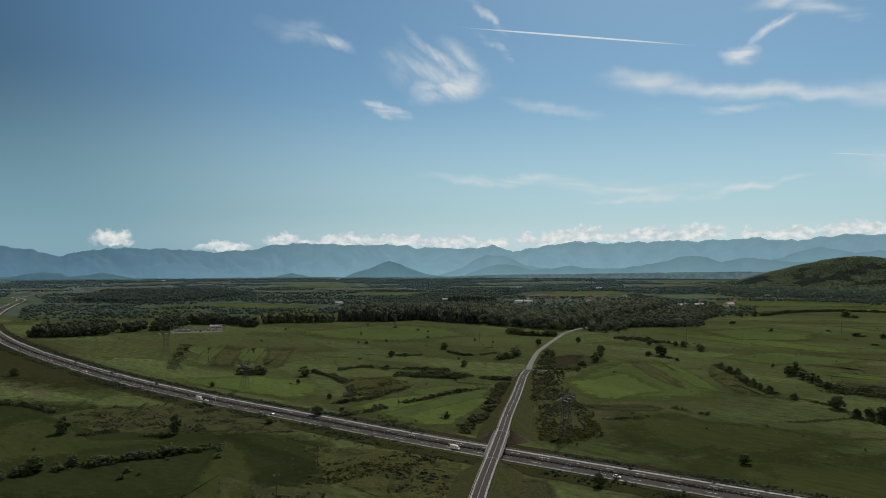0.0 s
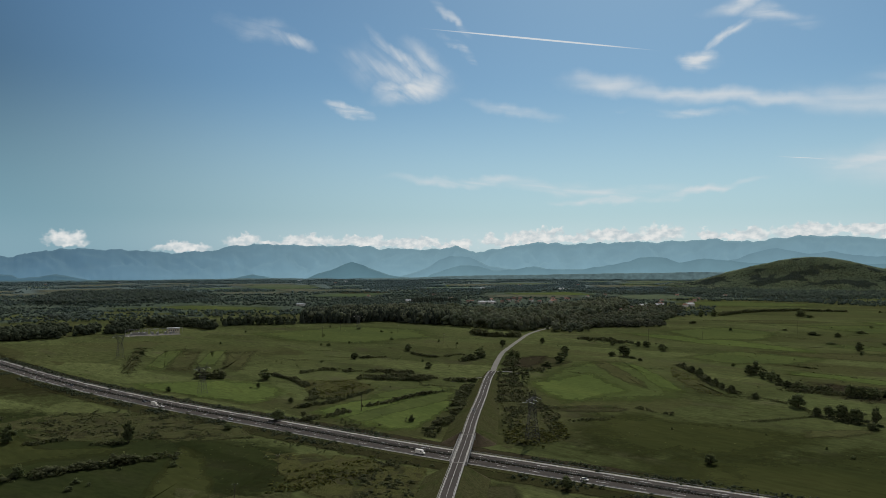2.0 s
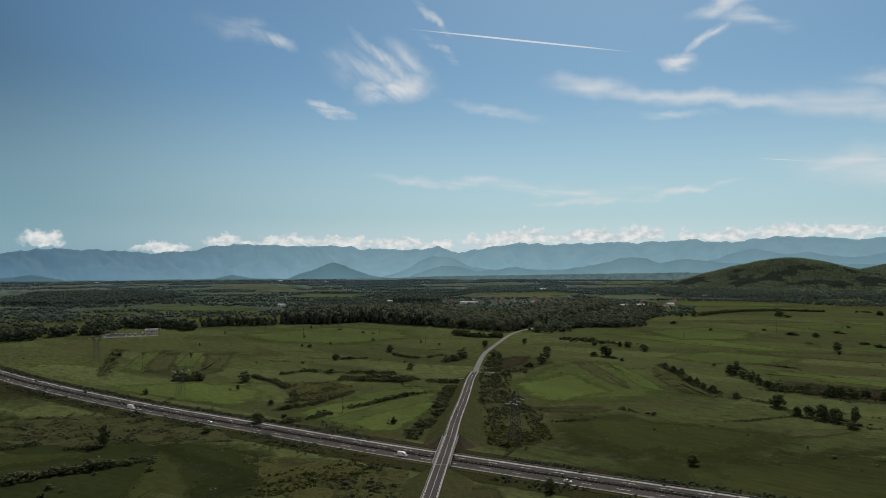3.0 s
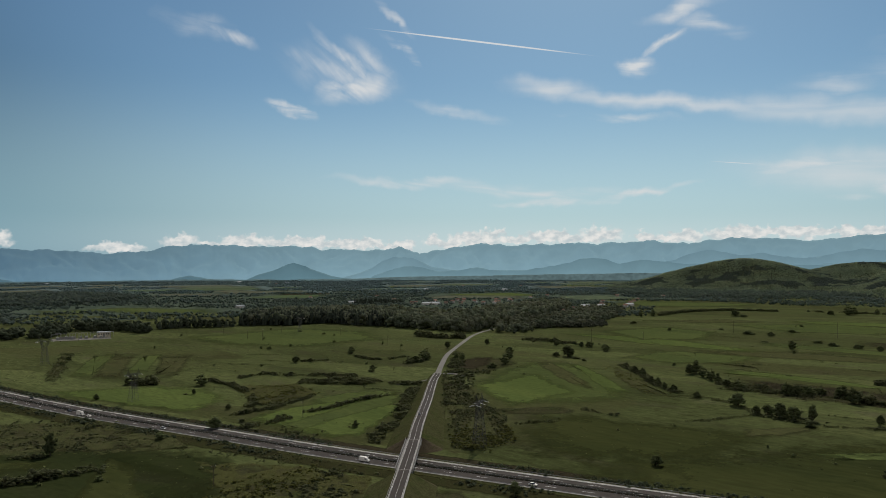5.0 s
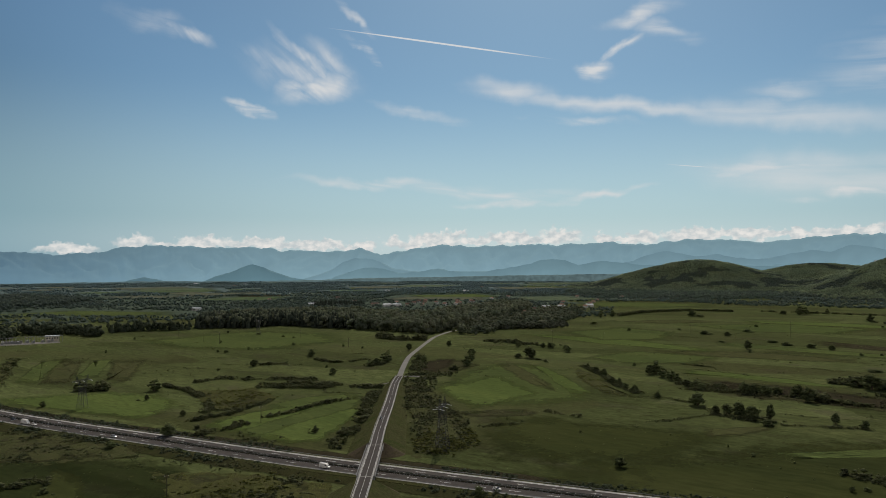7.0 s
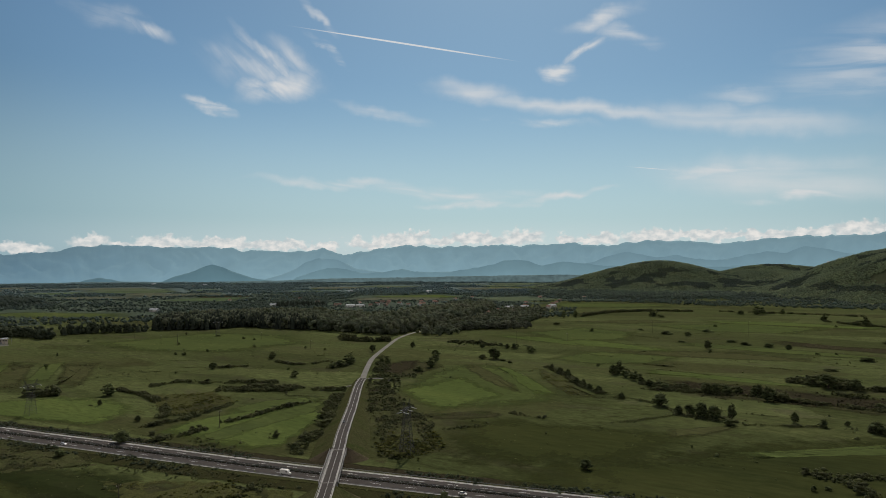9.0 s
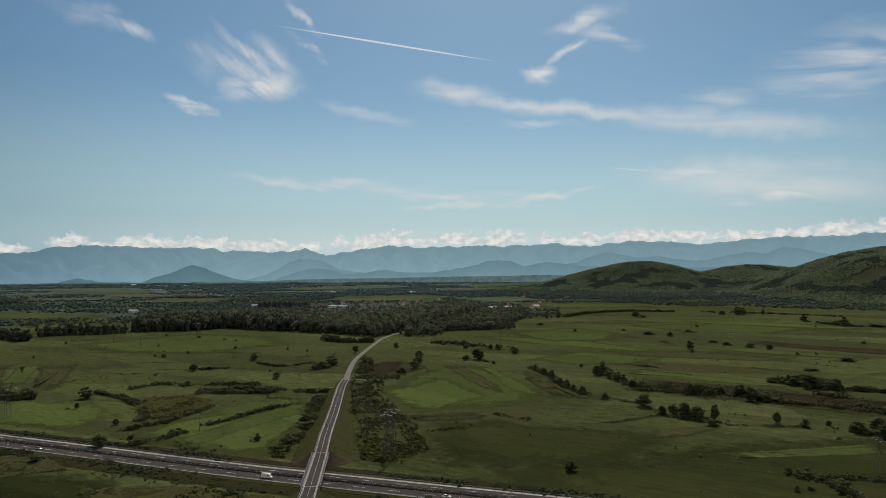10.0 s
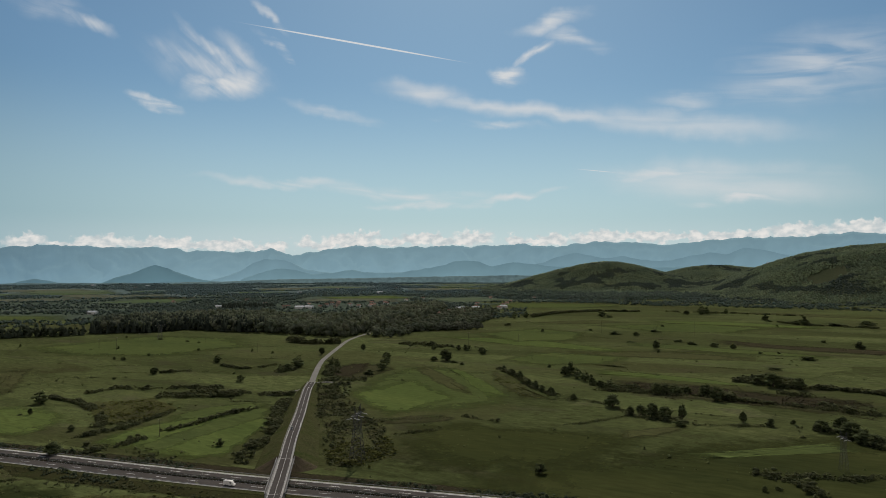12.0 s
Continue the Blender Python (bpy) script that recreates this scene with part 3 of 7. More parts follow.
def line_gap(x, y):
    """Metres to the nearest road."""
    x, y = np.asarray(x, float), np.asarray(y, float)
    best = np.full(np.broadcast(x, y).shape, 1e9)
    for px, py in KEY_LINE:
        best = np.minimum(best, (x - px) ** 2 + (y - py) ** 2)
    return np.sqrt(best)


# crown shapes of unit height and unit width, as arrays
def ico(sub):
    bm = bmesh.new()
    bmesh.ops.create_icosphere(bm, subdivisions=sub, radius=1.0)
    v = np.array([x.co[:] for x in bm.verts])
    f = np.array([[x.index for x in g.verts] for g in bm.faces])
    bm.free()
    return v, f


ICO1 = ico(1)
OCTA = (np.array([(1, 0, 0), (0, 1, 0), (-1, 0, 0), (0, -1, 0), (0, 0, 1), (0, 0, -1)], float), np.array([(0, 1, 4), (1, 2, 4), (2, 3, 4), (3, 0, 4), (1, 0, 5), (2, 1, 5), (3, 2, 5), (0, 3, 5)]))


def crown_shape(seed, lumps, base, low=0.0, rough=0.28, tufts=0, size=(0.16, 0.27), spray=0.07):
    """A crown of uneven leaf clumps, with loose tufts at its outline."""
    g = np.random.default_rng(seed)
    V, F, n = [], [], 0
    v0, f0 = base
    for i in range(lumps):
        a, u = g.uniform(0, 2 * math.pi), g.uniform(0.0, 1.0)
        z = low + (1 - low) * (0.12 + 0.76 * u)
        reach = 0.36 * math.sqrt(max(0.05, 1 - (1.75 * (u - 0.38)) ** 2)) * math.sqrt(g.uniform(0.05, 1))
        r = g.uniform(*size)
        v = v0 * (1 + g.uniform(-rough, rough, (len(v0), 1))) * r * np.array([1, 1, 0.72])
        V.append(v + (reach * math.cos(a), reach * math.sin(a), z))
        F.append(f0 + n)
        n += len(v0)
    if tufts:
        # loose leaf sprays all over the clumps, mostly turned to the sky
        allv = np.vstack(V)
        p = allv[g.integers(0, len(allv), tufts)]
        out = p - np.array([0, 0, low + 0.35 * (1 - low)])
        p = p + out * g.uniform(-0.15, 0.28, (tufts, 1))
        nrm = g.normal(0, 0.7, (tufts, 3)) + (0, 0, 1.0) + out * 0.8
        nrm /= np.linalg.norm(nrm, axis=1)[:, None]
        e1 = np.cross(nrm, g.normal(0, 1, (tufts, 3)))
        e1 /= np.linalg.norm(e1, axis=1)[:, None]
        e2 = np.cross(nrm, e1)
        s = spray * g.uniform(0.55, 1.3, (tufts, 1))
        V.append(np.stack([p - e1 * s - e2 * s * 0.6, p + e1 * s - e2 * s * 0.6, p + e2 * s * 1.2], 1).reshape(-1, 3))
        F.append(np.arange(3 * tufts).reshape(-1, 3) + n)
    V = np.vstack(V)
    V[:, 2] = np.maximum(V[:, 2], 0.0)
    V[:, 2] *= 1.0 / V[:, 2].max()
    V[:, :2] *= 1.0 / max(np.ptp(V[:, 0]), np.ptp(V[:, 1]))
    return V, np.vstack(F)


def spire_shape(seed, tiers=4, sides=6):
    """A conifer of ragged, drooping tiers."""
    g = np.random.default_rng(seed)
    V, F, n = [], [], 0
    for t in range(tiers):
        z0, z1 = 0.06 + 0.8 * t / tiers, min(1.0, 0.06 + 0.8 * t / tiers + 1.45 / tiers)
        r = 0.5 * (1 - t / tiers) ** 0.8
        ring = [(r * g.uniform(0.7, 1.15) * math.cos(2 * math.pi * k / sides + t), r * g.uniform(0.7, 1.15) * math.sin(2 * math.pi * k / sides + t), z0 + g.uniform(-0.03, 0.03)) for k in range(sides)]
        V.append(np.array(ring + [(0, 0, z1)]))
        F.append(np.array([[n + k, n + (k + 1) % sides, n + sides] for k in range(sides)]))
        n += sides + 1
    return np.vstack(V), np.vstack(F)


WOOD_SHAPES = [crown_shape(40 + i, 7, ICO1, 0.05, 0.22, 22, (0.17, 0.27), 0.05) for i in range(7)]
SCRUB_SHAPES = [crown_shape(60 + i, 4, OCTA, 0.0, 0.3, 26, (0.20, 0.31), 0.06) for i in range(7)]
DOT_SHAPES = [crown_shape(85 + i, 1, OCTA, 0.0, 0.4, 11, (0.36, 0.42), 0.17) for i in range(8)]
SPECK_SHAPES = [crown_shape(285 + i, 1, OCTA, 0.0, 0.3, 3, (0.40, 0.46), 0.16) for i in range(8)]
LOW_SHAPES = [crown_shape(185 + i, 1, OCTA, 0.0, 0.35, 13, (0.3, 0.4), 0.12) for i in range(6)]
SPIRES = [spire_shape(90 + i) for i in range(5)]


def scatter(name, shapes, x, y, z, h, w, mat, label, category, seed=0, kind="stuff"):
    """Many plants that nobody could count, as one mesh."""
    g = np.random.default_rng(seed)
    V, F, n = [], [], 0
    which, turn = g.integers(0, len(shapes), len(x)), g.uniform(0, 2 * math.pi, len(x))
    for k in range(len(shapes)):
        sel = np.where(which == k)[0]
        if not len(sel):
            continue
        v, f = shapes[k]
        c, s = np.cos(turn[sel])[:, None], np.sin(turn[sel])[:, None]
        X = (v[:, 0] * c - v[:, 1] * s) * w[sel][:, None] + x[sel][:, None]
        Y = (v[:, 0] * s + v[:, 1] * c) * w[sel][:, None] + y[sel][:, None]
        Z = v[:, 2] * h[sel][:, None] + z[sel][:, None] - 0.15
        V.append(np.stack([X, Y, Z], 2).reshape(-1, 3))
        F.append((f[None] + (np.arange(len(sel)) * len(v))[:, None, None] + n).reshape(-1, 3))
        n += len(sel) * len(v)
    return tagged(new(name, fast_mesh(name, np.vstack(V), np.vstack(F), mat)), label, category, kind=kind)


def inside(poly, x, y):
    p = np.array(poly, float)
    res = np.zeros(len(x), bool)
    for (x0, y0), (x1, y1) in zip(p, np.roll(p, -1, 0)):
        hit_side = (y0 > y) != (y1 > y)
        with np.errstate(divide="ignore", invalid="ignore"):
            res ^= hit_side & (x < (x1 - x0) * (y - y0) / (y1 - y0) + x0)
    return res


def fill(poly, spacing, g):
    """Jittered places inside a polygon."""
    p = np.array(poly, float)
    (ax, ay), (bx, by) = p.min(0), p.max(0)
    gx, gy = np.meshgrid(np.arange(ax, bx, spacing), np.arange(ay, by, spacing))
    x, y = gx.ravel() + g.uniform(-0.5, 0.5, gx.size) * spacing, gy.ravel() + g.uniform(-0.5, 0.5, gx.size) * spacing
    ok = inside(poly, x, y)
    return x[ok], y[ok]


def patchy(x, y, size, seed):
    return np.array([noise.noise((a / size + seed, b / size, seed)) for a, b in zip(x, y)])


def hedge(points, height, width, label, seed, mat=None, name="hedge", gaps=0.15, spacing=0.38, shapes=None):
    """A rambling line of bushes along a line."""
    g = np.random.default_rng(seed)
    line = smooth_line(points, max(0.8, width * spacing))
    s = sides_of(line)
    rows = max(2, int(width / 1.25))
    x = np.concatenate([line[:, 0] + s[:, 0] * o for o in np.linspace(-width / 2, width / 2, rows)]) + g.normal(0, 0.7, rows * len(line))
    y = np.concatenate([line[:, 1] + s[:, 1] * o for o in np.linspace(-width / 2, width / 2, rows)]) + g.normal(0, 0.7, rows * len(line))
    n = patchy(x, y, 13.0, seed * 1.7)
    ok = (n > -0.55 + gaps) & (line_gap(x, y) > 6.5)
    x, y, n = x[ok], y[ok], n[ok]
    h = height * np.clip(0.75 + 0.8 * n + g.normal(0, 0.16, len(x)), 0.22, 1.5)
    w = np.clip(h * g.uniform(1.1, 1.9, len(x)), 1.4, 8.0)
    return scatter(name, shapes or SCRUB_SHAPES, x, y, ground_at(x, y), h, w, mat or SCRUB, label, "hedge", seed)


def thicket(poly, height, spacing, label, seed, mat=None, cover=0.0, name="scrub", shapes=None, category="scrub"):
    g = np.random.default_rng(seed)
    x, y = fill(poly, spacing, g)
    x, y = x + g.normal(0, 3.2, len(x)), y + g.normal(0, 3.2, len(y))
    n = patchy(x, y, 16.0, seed * 2.3)
    ok = (n > -cover) & (line_gap(x, y) > 6.5)
    x, y, n = x[ok], y[ok], n[ok]
    h = 0.8 * height * np.clip(0.75 + 0.7 * n + g.normal(0, 0.25, len(x)), 0.25, 1.7)
    w = h * g.uniform(1.7, 3.0, len(x))
    return scatter(name, shapes or SCRUB_SHAPES, x, y, ground_at(x, y), h, w, mat or SCRUB, label, category, seed)


# ---------------------------------------------------------------- ground
def build_ground():
    """One sheet out to the foot of the mountains, finer near the roads."""
    rings = [0.0] + list(np.geomspace(20, 4880, 120))
    turns = np.concatenate([np.linspace(-45, 62, 150, endpoint=False), np.linspace(62, 315, 60, endpoint=False)])
    R, A = np.meshgrid(rings[1:], np.radians(turns), indexing="ij")
    x, y = R * np.sin(A), R * np.cos(A)
    z = ground_at(x.ravel(), y.ravel())
    verts = [(0, 0, float(ground_at(np.array([0.0]), np.array([0.0]))[0]))] + list(np.column_stack([x.ravel(), y.ravel(), z]))
    m, n = len(rings) - 1, len(turns)
    faces = [(0, 1 + (k + 1) % n, 1 + k) for k in range(n)]
    for i in range(m - 1):
        for k in range(n):
            j = (k + 1) % n
            faces.append((1 + i * n + k, 1 + i * n + j, 1 + (i + 1) * n + j, 1 + (i + 1) * n + k))
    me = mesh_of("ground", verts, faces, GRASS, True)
    me.materials.append(FAINT_HAZE_GRASS)
    me.materials.append(HAZE_GRASS)
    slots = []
    # farther faces take the grass colours that hold painted haze
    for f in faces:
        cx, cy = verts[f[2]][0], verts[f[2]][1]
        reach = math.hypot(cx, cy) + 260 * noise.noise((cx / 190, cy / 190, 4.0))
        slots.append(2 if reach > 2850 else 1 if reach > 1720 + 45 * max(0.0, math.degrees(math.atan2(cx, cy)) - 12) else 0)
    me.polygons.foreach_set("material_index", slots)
    return tagged(new("ground", me), "wide flat plain of grey-green rough meadow grass", "ground", kind="structure")


build_ground()


def field(name, poly, mat, label, lift=0.1, seed=1, wobble=3.0):
    """A patch of ground with its own growth, with an uneven rim, draped on the plain."""
    p = np.array(poly, float)
    c = p.mean(0)
    rim = []
    for a, b in zip(p, np.roll(p, -1, 0)):
        k = max(2, int(np.linalg.norm(b - a) / 8.0))
        rim += [a + (b - a) * i / k for i in range(k)]
    rim = np.array(rim)
    g = np.random.default_rng(seed)
    rim = rim + np.array([[noise.noise((a / 17, b / 17, seed)), noise.noise((b / 17, a / 17, seed + 5))] for a, b in rim]) * wobble
    steps = int(min(13, max(5, np.ptp(p, axis=0).max() / 20)))
    lift = lift + (0.16 if lift < 0.3 else 0.0)
    rows = [c + (rim - c) * (k / steps) for k in range(1, steps + 1)]
    allp = np.vstack([c[None]] + rows)
    within = np.concatenate([[1.0]] + [np.full(len(rim), 1 - k / steps) for k in range(1, steps + 1)])
    z = ground_at(allp[:, 0], allp[:, 1]) + lift * np.clip(within / 0.2, 0, 1) - 0.02
    n = len(rim)
    faces = [(0, 1 + k, 1 + (k + 1) % n) for k in range(n)]
    for i in range(steps - 1):
        faces += [(1 + i * n + k, 1 + (i + 1) * n + k, 1 + (i + 1) * n + (k + 1) % n, 1 + i * n + (k + 1) % n) for k in range(n)]
    me = mesh_of(name, np.column_stack([allp, z]), faces, mat, True)
    inwards = me.attributes.new("inwards", "FLOAT", "POINT")
    inwards.data.foreach_set("value", np.concatenate([[1.0]] + [np.full(n, 1 - k / steps) for k in range(1, steps + 1)]))
    return tagged(new(name, me), label, "field", kind="structure")

FIELDS = [
    # the darkest near fields carry lens vignetting in their colour
    ("field", [(-420, 620), (-300, 600), (-180, 540), (-60, 420), (-20, 380), (-40, 300), (-200, 280), (-380, 330), (-460, 480)], VIGNETTE_ROUGH, "dull green rough meadow beside the motorway, darkened further for vignetting", 0.06),
    ("field", [(-230, 490), (-150, 500), (-60, 455), (-45, 400), (-60, 330), (-150, 320), (-220, 400)], VIGNETTE_ROUGH, "dull green rough meadow below the motorway, darkened further for vignetting", 0.05),
    ("field", [(-724, 1145), (-519, 942), (-354, 753), (-257, 622), (-290, 590), (-353, 605), (-460, 640), (-620, 900)], VERGE, "dark brownish heath beside the motorway", 0.08),
    ("field", [(-262, 556), (-170, 548), (-118, 505), (-100, 470), (-150, 462), (-235, 470), (-290, 515)], DRY, "brown-green heath with low scrub", 0.09),
    ("field", [(-118, 372), (-60, 350), (-50, 318), (-108, 335)], DRY, "brownish heath patch in the meadow", 0.09),
    ("field", [(-90, 440), (-40, 425), (10, 395), (14, 360), (-10, 330), (-60, 372)], DRY, "brownish heath beside the embankment", 0.08),
    ("field", [(34, 378), (60, 372), (60, 330), (40, 300), (24, 330)], DRY, "brownish rough grass beside the embankment", 0.08),
    ("field", [(70, 350), (110, 428), (200, 415), (300, 440), (420, 425), (540, 330), (420, 190), (150, 200)], VIGNETTE_GREEN, "green rough pasture, darkened for lens vignetting", 0.05),
    ("field", [(104, 690), (150, 765), (205, 830), (258, 820), (266, 700), (255, 610), (235, 560), (180, 545), (112, 548)], MID_GRASS, "wide green meadow between the embankment and the ditch", 0.06),
    ("field", [(-84, 548), (-55, 590), (-20, 640), (40, 660), (62, 640), (40, 545), (12, 478), (-25, 468), (-58, 500)], MID_GRASS, "green meadow between the hedges and the embankment", 0.06),
    ("field", [(101, 667), (134, 697), (185, 739), (197, 738), (202, 678), (209, 618), (193, 599), (163, 581), (137, 552), (115, 554), (104, 606)], LUSH, "bright green mown meadow beside the embankment", 0.10),
    ("field", [(204, 801), (226, 822), (230, 748), (226, 651), (216, 609), (206, 638), (201, 691)], OLIVE, "olive-brown strip of stubble between green meadows", 0.12),
    ("field", [(242, 797), (255, 796), (256, 734), (250, 635), (244, 590), (222, 600), (228, 657), (238, 735)], LUSH, "bright green strip of mown meadow", 0.13),
    ("field", [(307, 1147), (351, 1048), (399, 946), (457, 892), (526, 816), (546, 846), (500, 973), (442, 1043), (374, 1112)], LUSH, "long bright green strip far out in the pasture", 0.16),
    ("field", [(111, 528), (155, 538), (176, 537), (189, 512), (250, 480), (290, 450), (240, 405), (200, 385), (138, 405), (91, 420)], VIGNETTE_GREEN, "broad green meadow near the motorway", 0.09),
    ("field", [(106, 557), (166, 560), (180, 541), (158, 526), (108, 532)], DRY, "brown rough strip along a field boundary", 0.13),
    ("field", [(110, 808), (136, 844), (177, 861), (157, 782), (128, 744), (108, 757)], BOG, "dark brown patch of bare rough ground", 0.14),
    ("field", [(382, 741), (424, 706), (473, 634), (495, 565), (480, 575), (444, 614), (403, 672), (366, 712)], LUSH, "narrow bright green meadow strip along the stream", 0.13),
    ("field", [(285, 764), (294, 721), (272, 625), (274, 580), (250, 596), (256, 659), (264, 709)], OLIVE, "yellowish rough grass along the ditch", 0.12),
    ("field", [(265, 472), (297, 473), (336, 469), (282, 447), (249, 448)], OLIVE, "pale worn patch in the green meadow", 0.14),
    ("field", [(258, 406), (392, 394), (396, 374), (262, 388)], MID_GRASS, "narrow bright green meadow strip", 0.15),
    ("field", [(420, 900), (560, 860), (650, 740), (640, 700), (540, 760), (430, 850)], OLIVE, "olive rough pasture strip", 0.13),
    ("field", [(560, 980), (660, 860), (760, 700), (720, 690), (620, 800), (540, 930)], MID_GRASS, "green pasture strip", 0.14),
    ("field", [(820, 1330), (980, 1230), (1100, 1020), (1040, 1000), (920, 1130), (800, 1260)], LUSH, "bright green far pasture strip", 0.25),
    ("field", [(560, 1330), (760, 1330), (820, 1250), (640, 1240)], OLIVE, "olive far pasture strip", 0.25),
    ("field", [(1100, 1520), (1300, 1380), (1420, 1160), (1340, 1140), (1200, 1320)], OLIVE, "olive far pasture strip", 0.25),
    ("field", [(-314, 938), (-286, 952), (-249, 732), (-276, 743)], MID_GRASS, "bright green old field strip", 0.24),
    ("field", [(-253, 927), (-231, 943), (-204, 767), (-231, 771)], MID_GRASS, "bright green old field strip", 0.24),
    ("field", [(-88, 536), (-59, 579), (30, 640), (40, 629), (-32, 533), (-56, 502)], LUSH, "bright green meadow strip between hedges", 0.12),
    ("field", [(105, 744), (148, 850), (186, 840), (195, 794), (161, 752), (125, 722)], DRY, "brownish rough heath beside the lane", 0.10),
    ("field", [(359, 666), (441, 599), (534, 491), (465, 433), (402, 522), (358, 569), (334, 614)], DRY, "brown boggy ground along the stream", 0.10),
    ("field", [(361, 683), (413, 642), (449, 603), (476, 528), (534, 490), (487, 451), (424, 504), (410, 533), (359, 607)], BOG, "dark brown boggy ground along the stream", 0.14),
    ("field", [(713, 962), (754, 865), (804, 812), (960, 650), (910, 620), (754, 757), (693, 850), (676, 908)], TILLED, "long strip of bare brown tilled soil", 0.14),
    ("field", [(90, 740), (112, 700), (110, 606), (116, 538), (104, 465), (87, 430), (58, 440), (68, 487), (72, 562), (79, 640)], DRY, "rough brown ground with low scrub below the embankment", 0.10),
    ("field", [(-101, 687), (-52, 687), (-31, 638), (-46, 608), (-76, 596)], DRY, "tussocky yellowish heath inside a hedge", 0.10),
    ("field", [(-305, 954), (-260, 930), (-216, 728), (-248, 734)], OLIVE, "overgrown brownish field strip", 0.02),
    ("field", [(-234, 925), (-189, 923), (-168, 745), (-196, 745)], OLIVE, "overgrown brownish field strip", 0.02),
    ("field", [(-356, 954), (-342, 954), (-278, 734), (-292, 734)], OLIVE, "overgrown brownish field strip", 0.02),
    ("field", [(266, 403), (330, 403), (397, 401), (386, 389), (343, 389), (293, 394)], MID_GRASS, "green mown meadow corner", 0.10),
    ("field", [(-146, 473), (-124, 452), (-98, 380), (-76, 300), (-126, 300), (-140, 400)], VIGNETTE_GREEN, "green meadow strip beside a field track", 0.10),
    ("field", [(-285, 692), (-180, 712), (-120, 685), (-88, 630), (-84, 600), (-113, 556), (-191, 608), (-272, 663)], LUSH, "even green meadow inside a hedge", 0.10),
    ("field", [(-50, 496), (-15, 544), (50, 612), (54, 596), (30, 535), (5, 475), (-23, 470)], LUSH, "even green meadow below the embankment", 0.10),
    ("field", [(-40, 610), (-10, 640), (40, 650), (50, 625), (0, 610), (-30, 580)], MID_GRASS, "even green meadow between hedges", 0.11),
    ("field", [(-300, 1150), (-100, 1290), (60, 1200), (90, 1040), (-60, 950), (-200, 1000)], MID_GRASS, "wide green meadow before the wood", 0.16),
    ("field", [(-330, 540), (-300, 530), (-217, 452), (-155, 450), (-150, 433), (-200, 412), (-230, 380), (-330, 350)], VIGNETTE_GREEN, "dull green meadow behind a hedge", 0.10),
    ("field", [(380, 1150), (560, 1220), (620, 1100), (520, 960), (400, 980)], MID_GRASS, "wide green pasture", 0.18),
    ("field", [(300, 830), (420, 900), (520, 800), (430, 740), (340, 760)], MID_GRASS, "wide green pasture", 0.12),
    ("field", [(640, 1250), (900, 1240), (1000, 1050), (820, 980), (680, 1060)], MID_GRASS, "wide green pasture", 0.2),
    ("field", [(-706, 1621), (-588, 1700), (-400, 1620), (-242, 1640), (-261, 1770), (-552, 1870), (-700, 1796), (-771, 1768)], MID_GRASS, "pale green far meadow", 0.5),
    ("field", [(-260, 2640), (-60, 2680), (-40, 2500), (-250, 2460)], TILLED, "reddish-brown far tilled field", 0.5),
    ("field", [(300, 2500), (620, 2560), (700, 2300), (340, 2260)], LUSH, "pale green far meadow", 0.5),
    ("field", [(720, 1980), (960, 1940), (1150, 1720), (900, 1640), (700, 1750)], MID_GRASS, "pale green far meadow", 0.5),
    ("field", [(1000, 3400), (1250, 3300), (1150, 3080), (960, 3150)], LUSH, "pale green far meadow", 0.5),
    ("field", [(60, 3300), (330, 3350), (330, 3080), (80, 3050)], LUSH, "pale green far meadow", 0.5),
]
FAR_POLYS = []


def far_fields():
    """The patchwork of small pastures and crops on the far plain."""
    g = np.random.default_rng(77)
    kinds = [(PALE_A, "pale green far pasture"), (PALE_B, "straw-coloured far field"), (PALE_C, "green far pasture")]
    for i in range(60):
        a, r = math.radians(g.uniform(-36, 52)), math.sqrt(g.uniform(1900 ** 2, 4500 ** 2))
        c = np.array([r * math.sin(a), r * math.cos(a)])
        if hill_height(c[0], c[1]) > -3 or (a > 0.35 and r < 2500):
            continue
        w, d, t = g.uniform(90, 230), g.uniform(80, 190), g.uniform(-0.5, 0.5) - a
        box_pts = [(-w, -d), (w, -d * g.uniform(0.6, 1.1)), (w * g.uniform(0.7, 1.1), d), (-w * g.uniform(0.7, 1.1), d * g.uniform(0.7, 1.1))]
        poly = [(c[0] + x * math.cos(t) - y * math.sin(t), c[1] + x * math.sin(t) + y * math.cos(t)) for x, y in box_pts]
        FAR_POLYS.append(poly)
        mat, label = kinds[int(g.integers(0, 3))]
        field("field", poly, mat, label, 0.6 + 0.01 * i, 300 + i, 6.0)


for i, (nm, poly, mat, label, lift) in enumerate(FIELDS):
    field(nm, poly, mat, label, lift, i + 1, 8.0 if lift > 0.3 else 4.0)

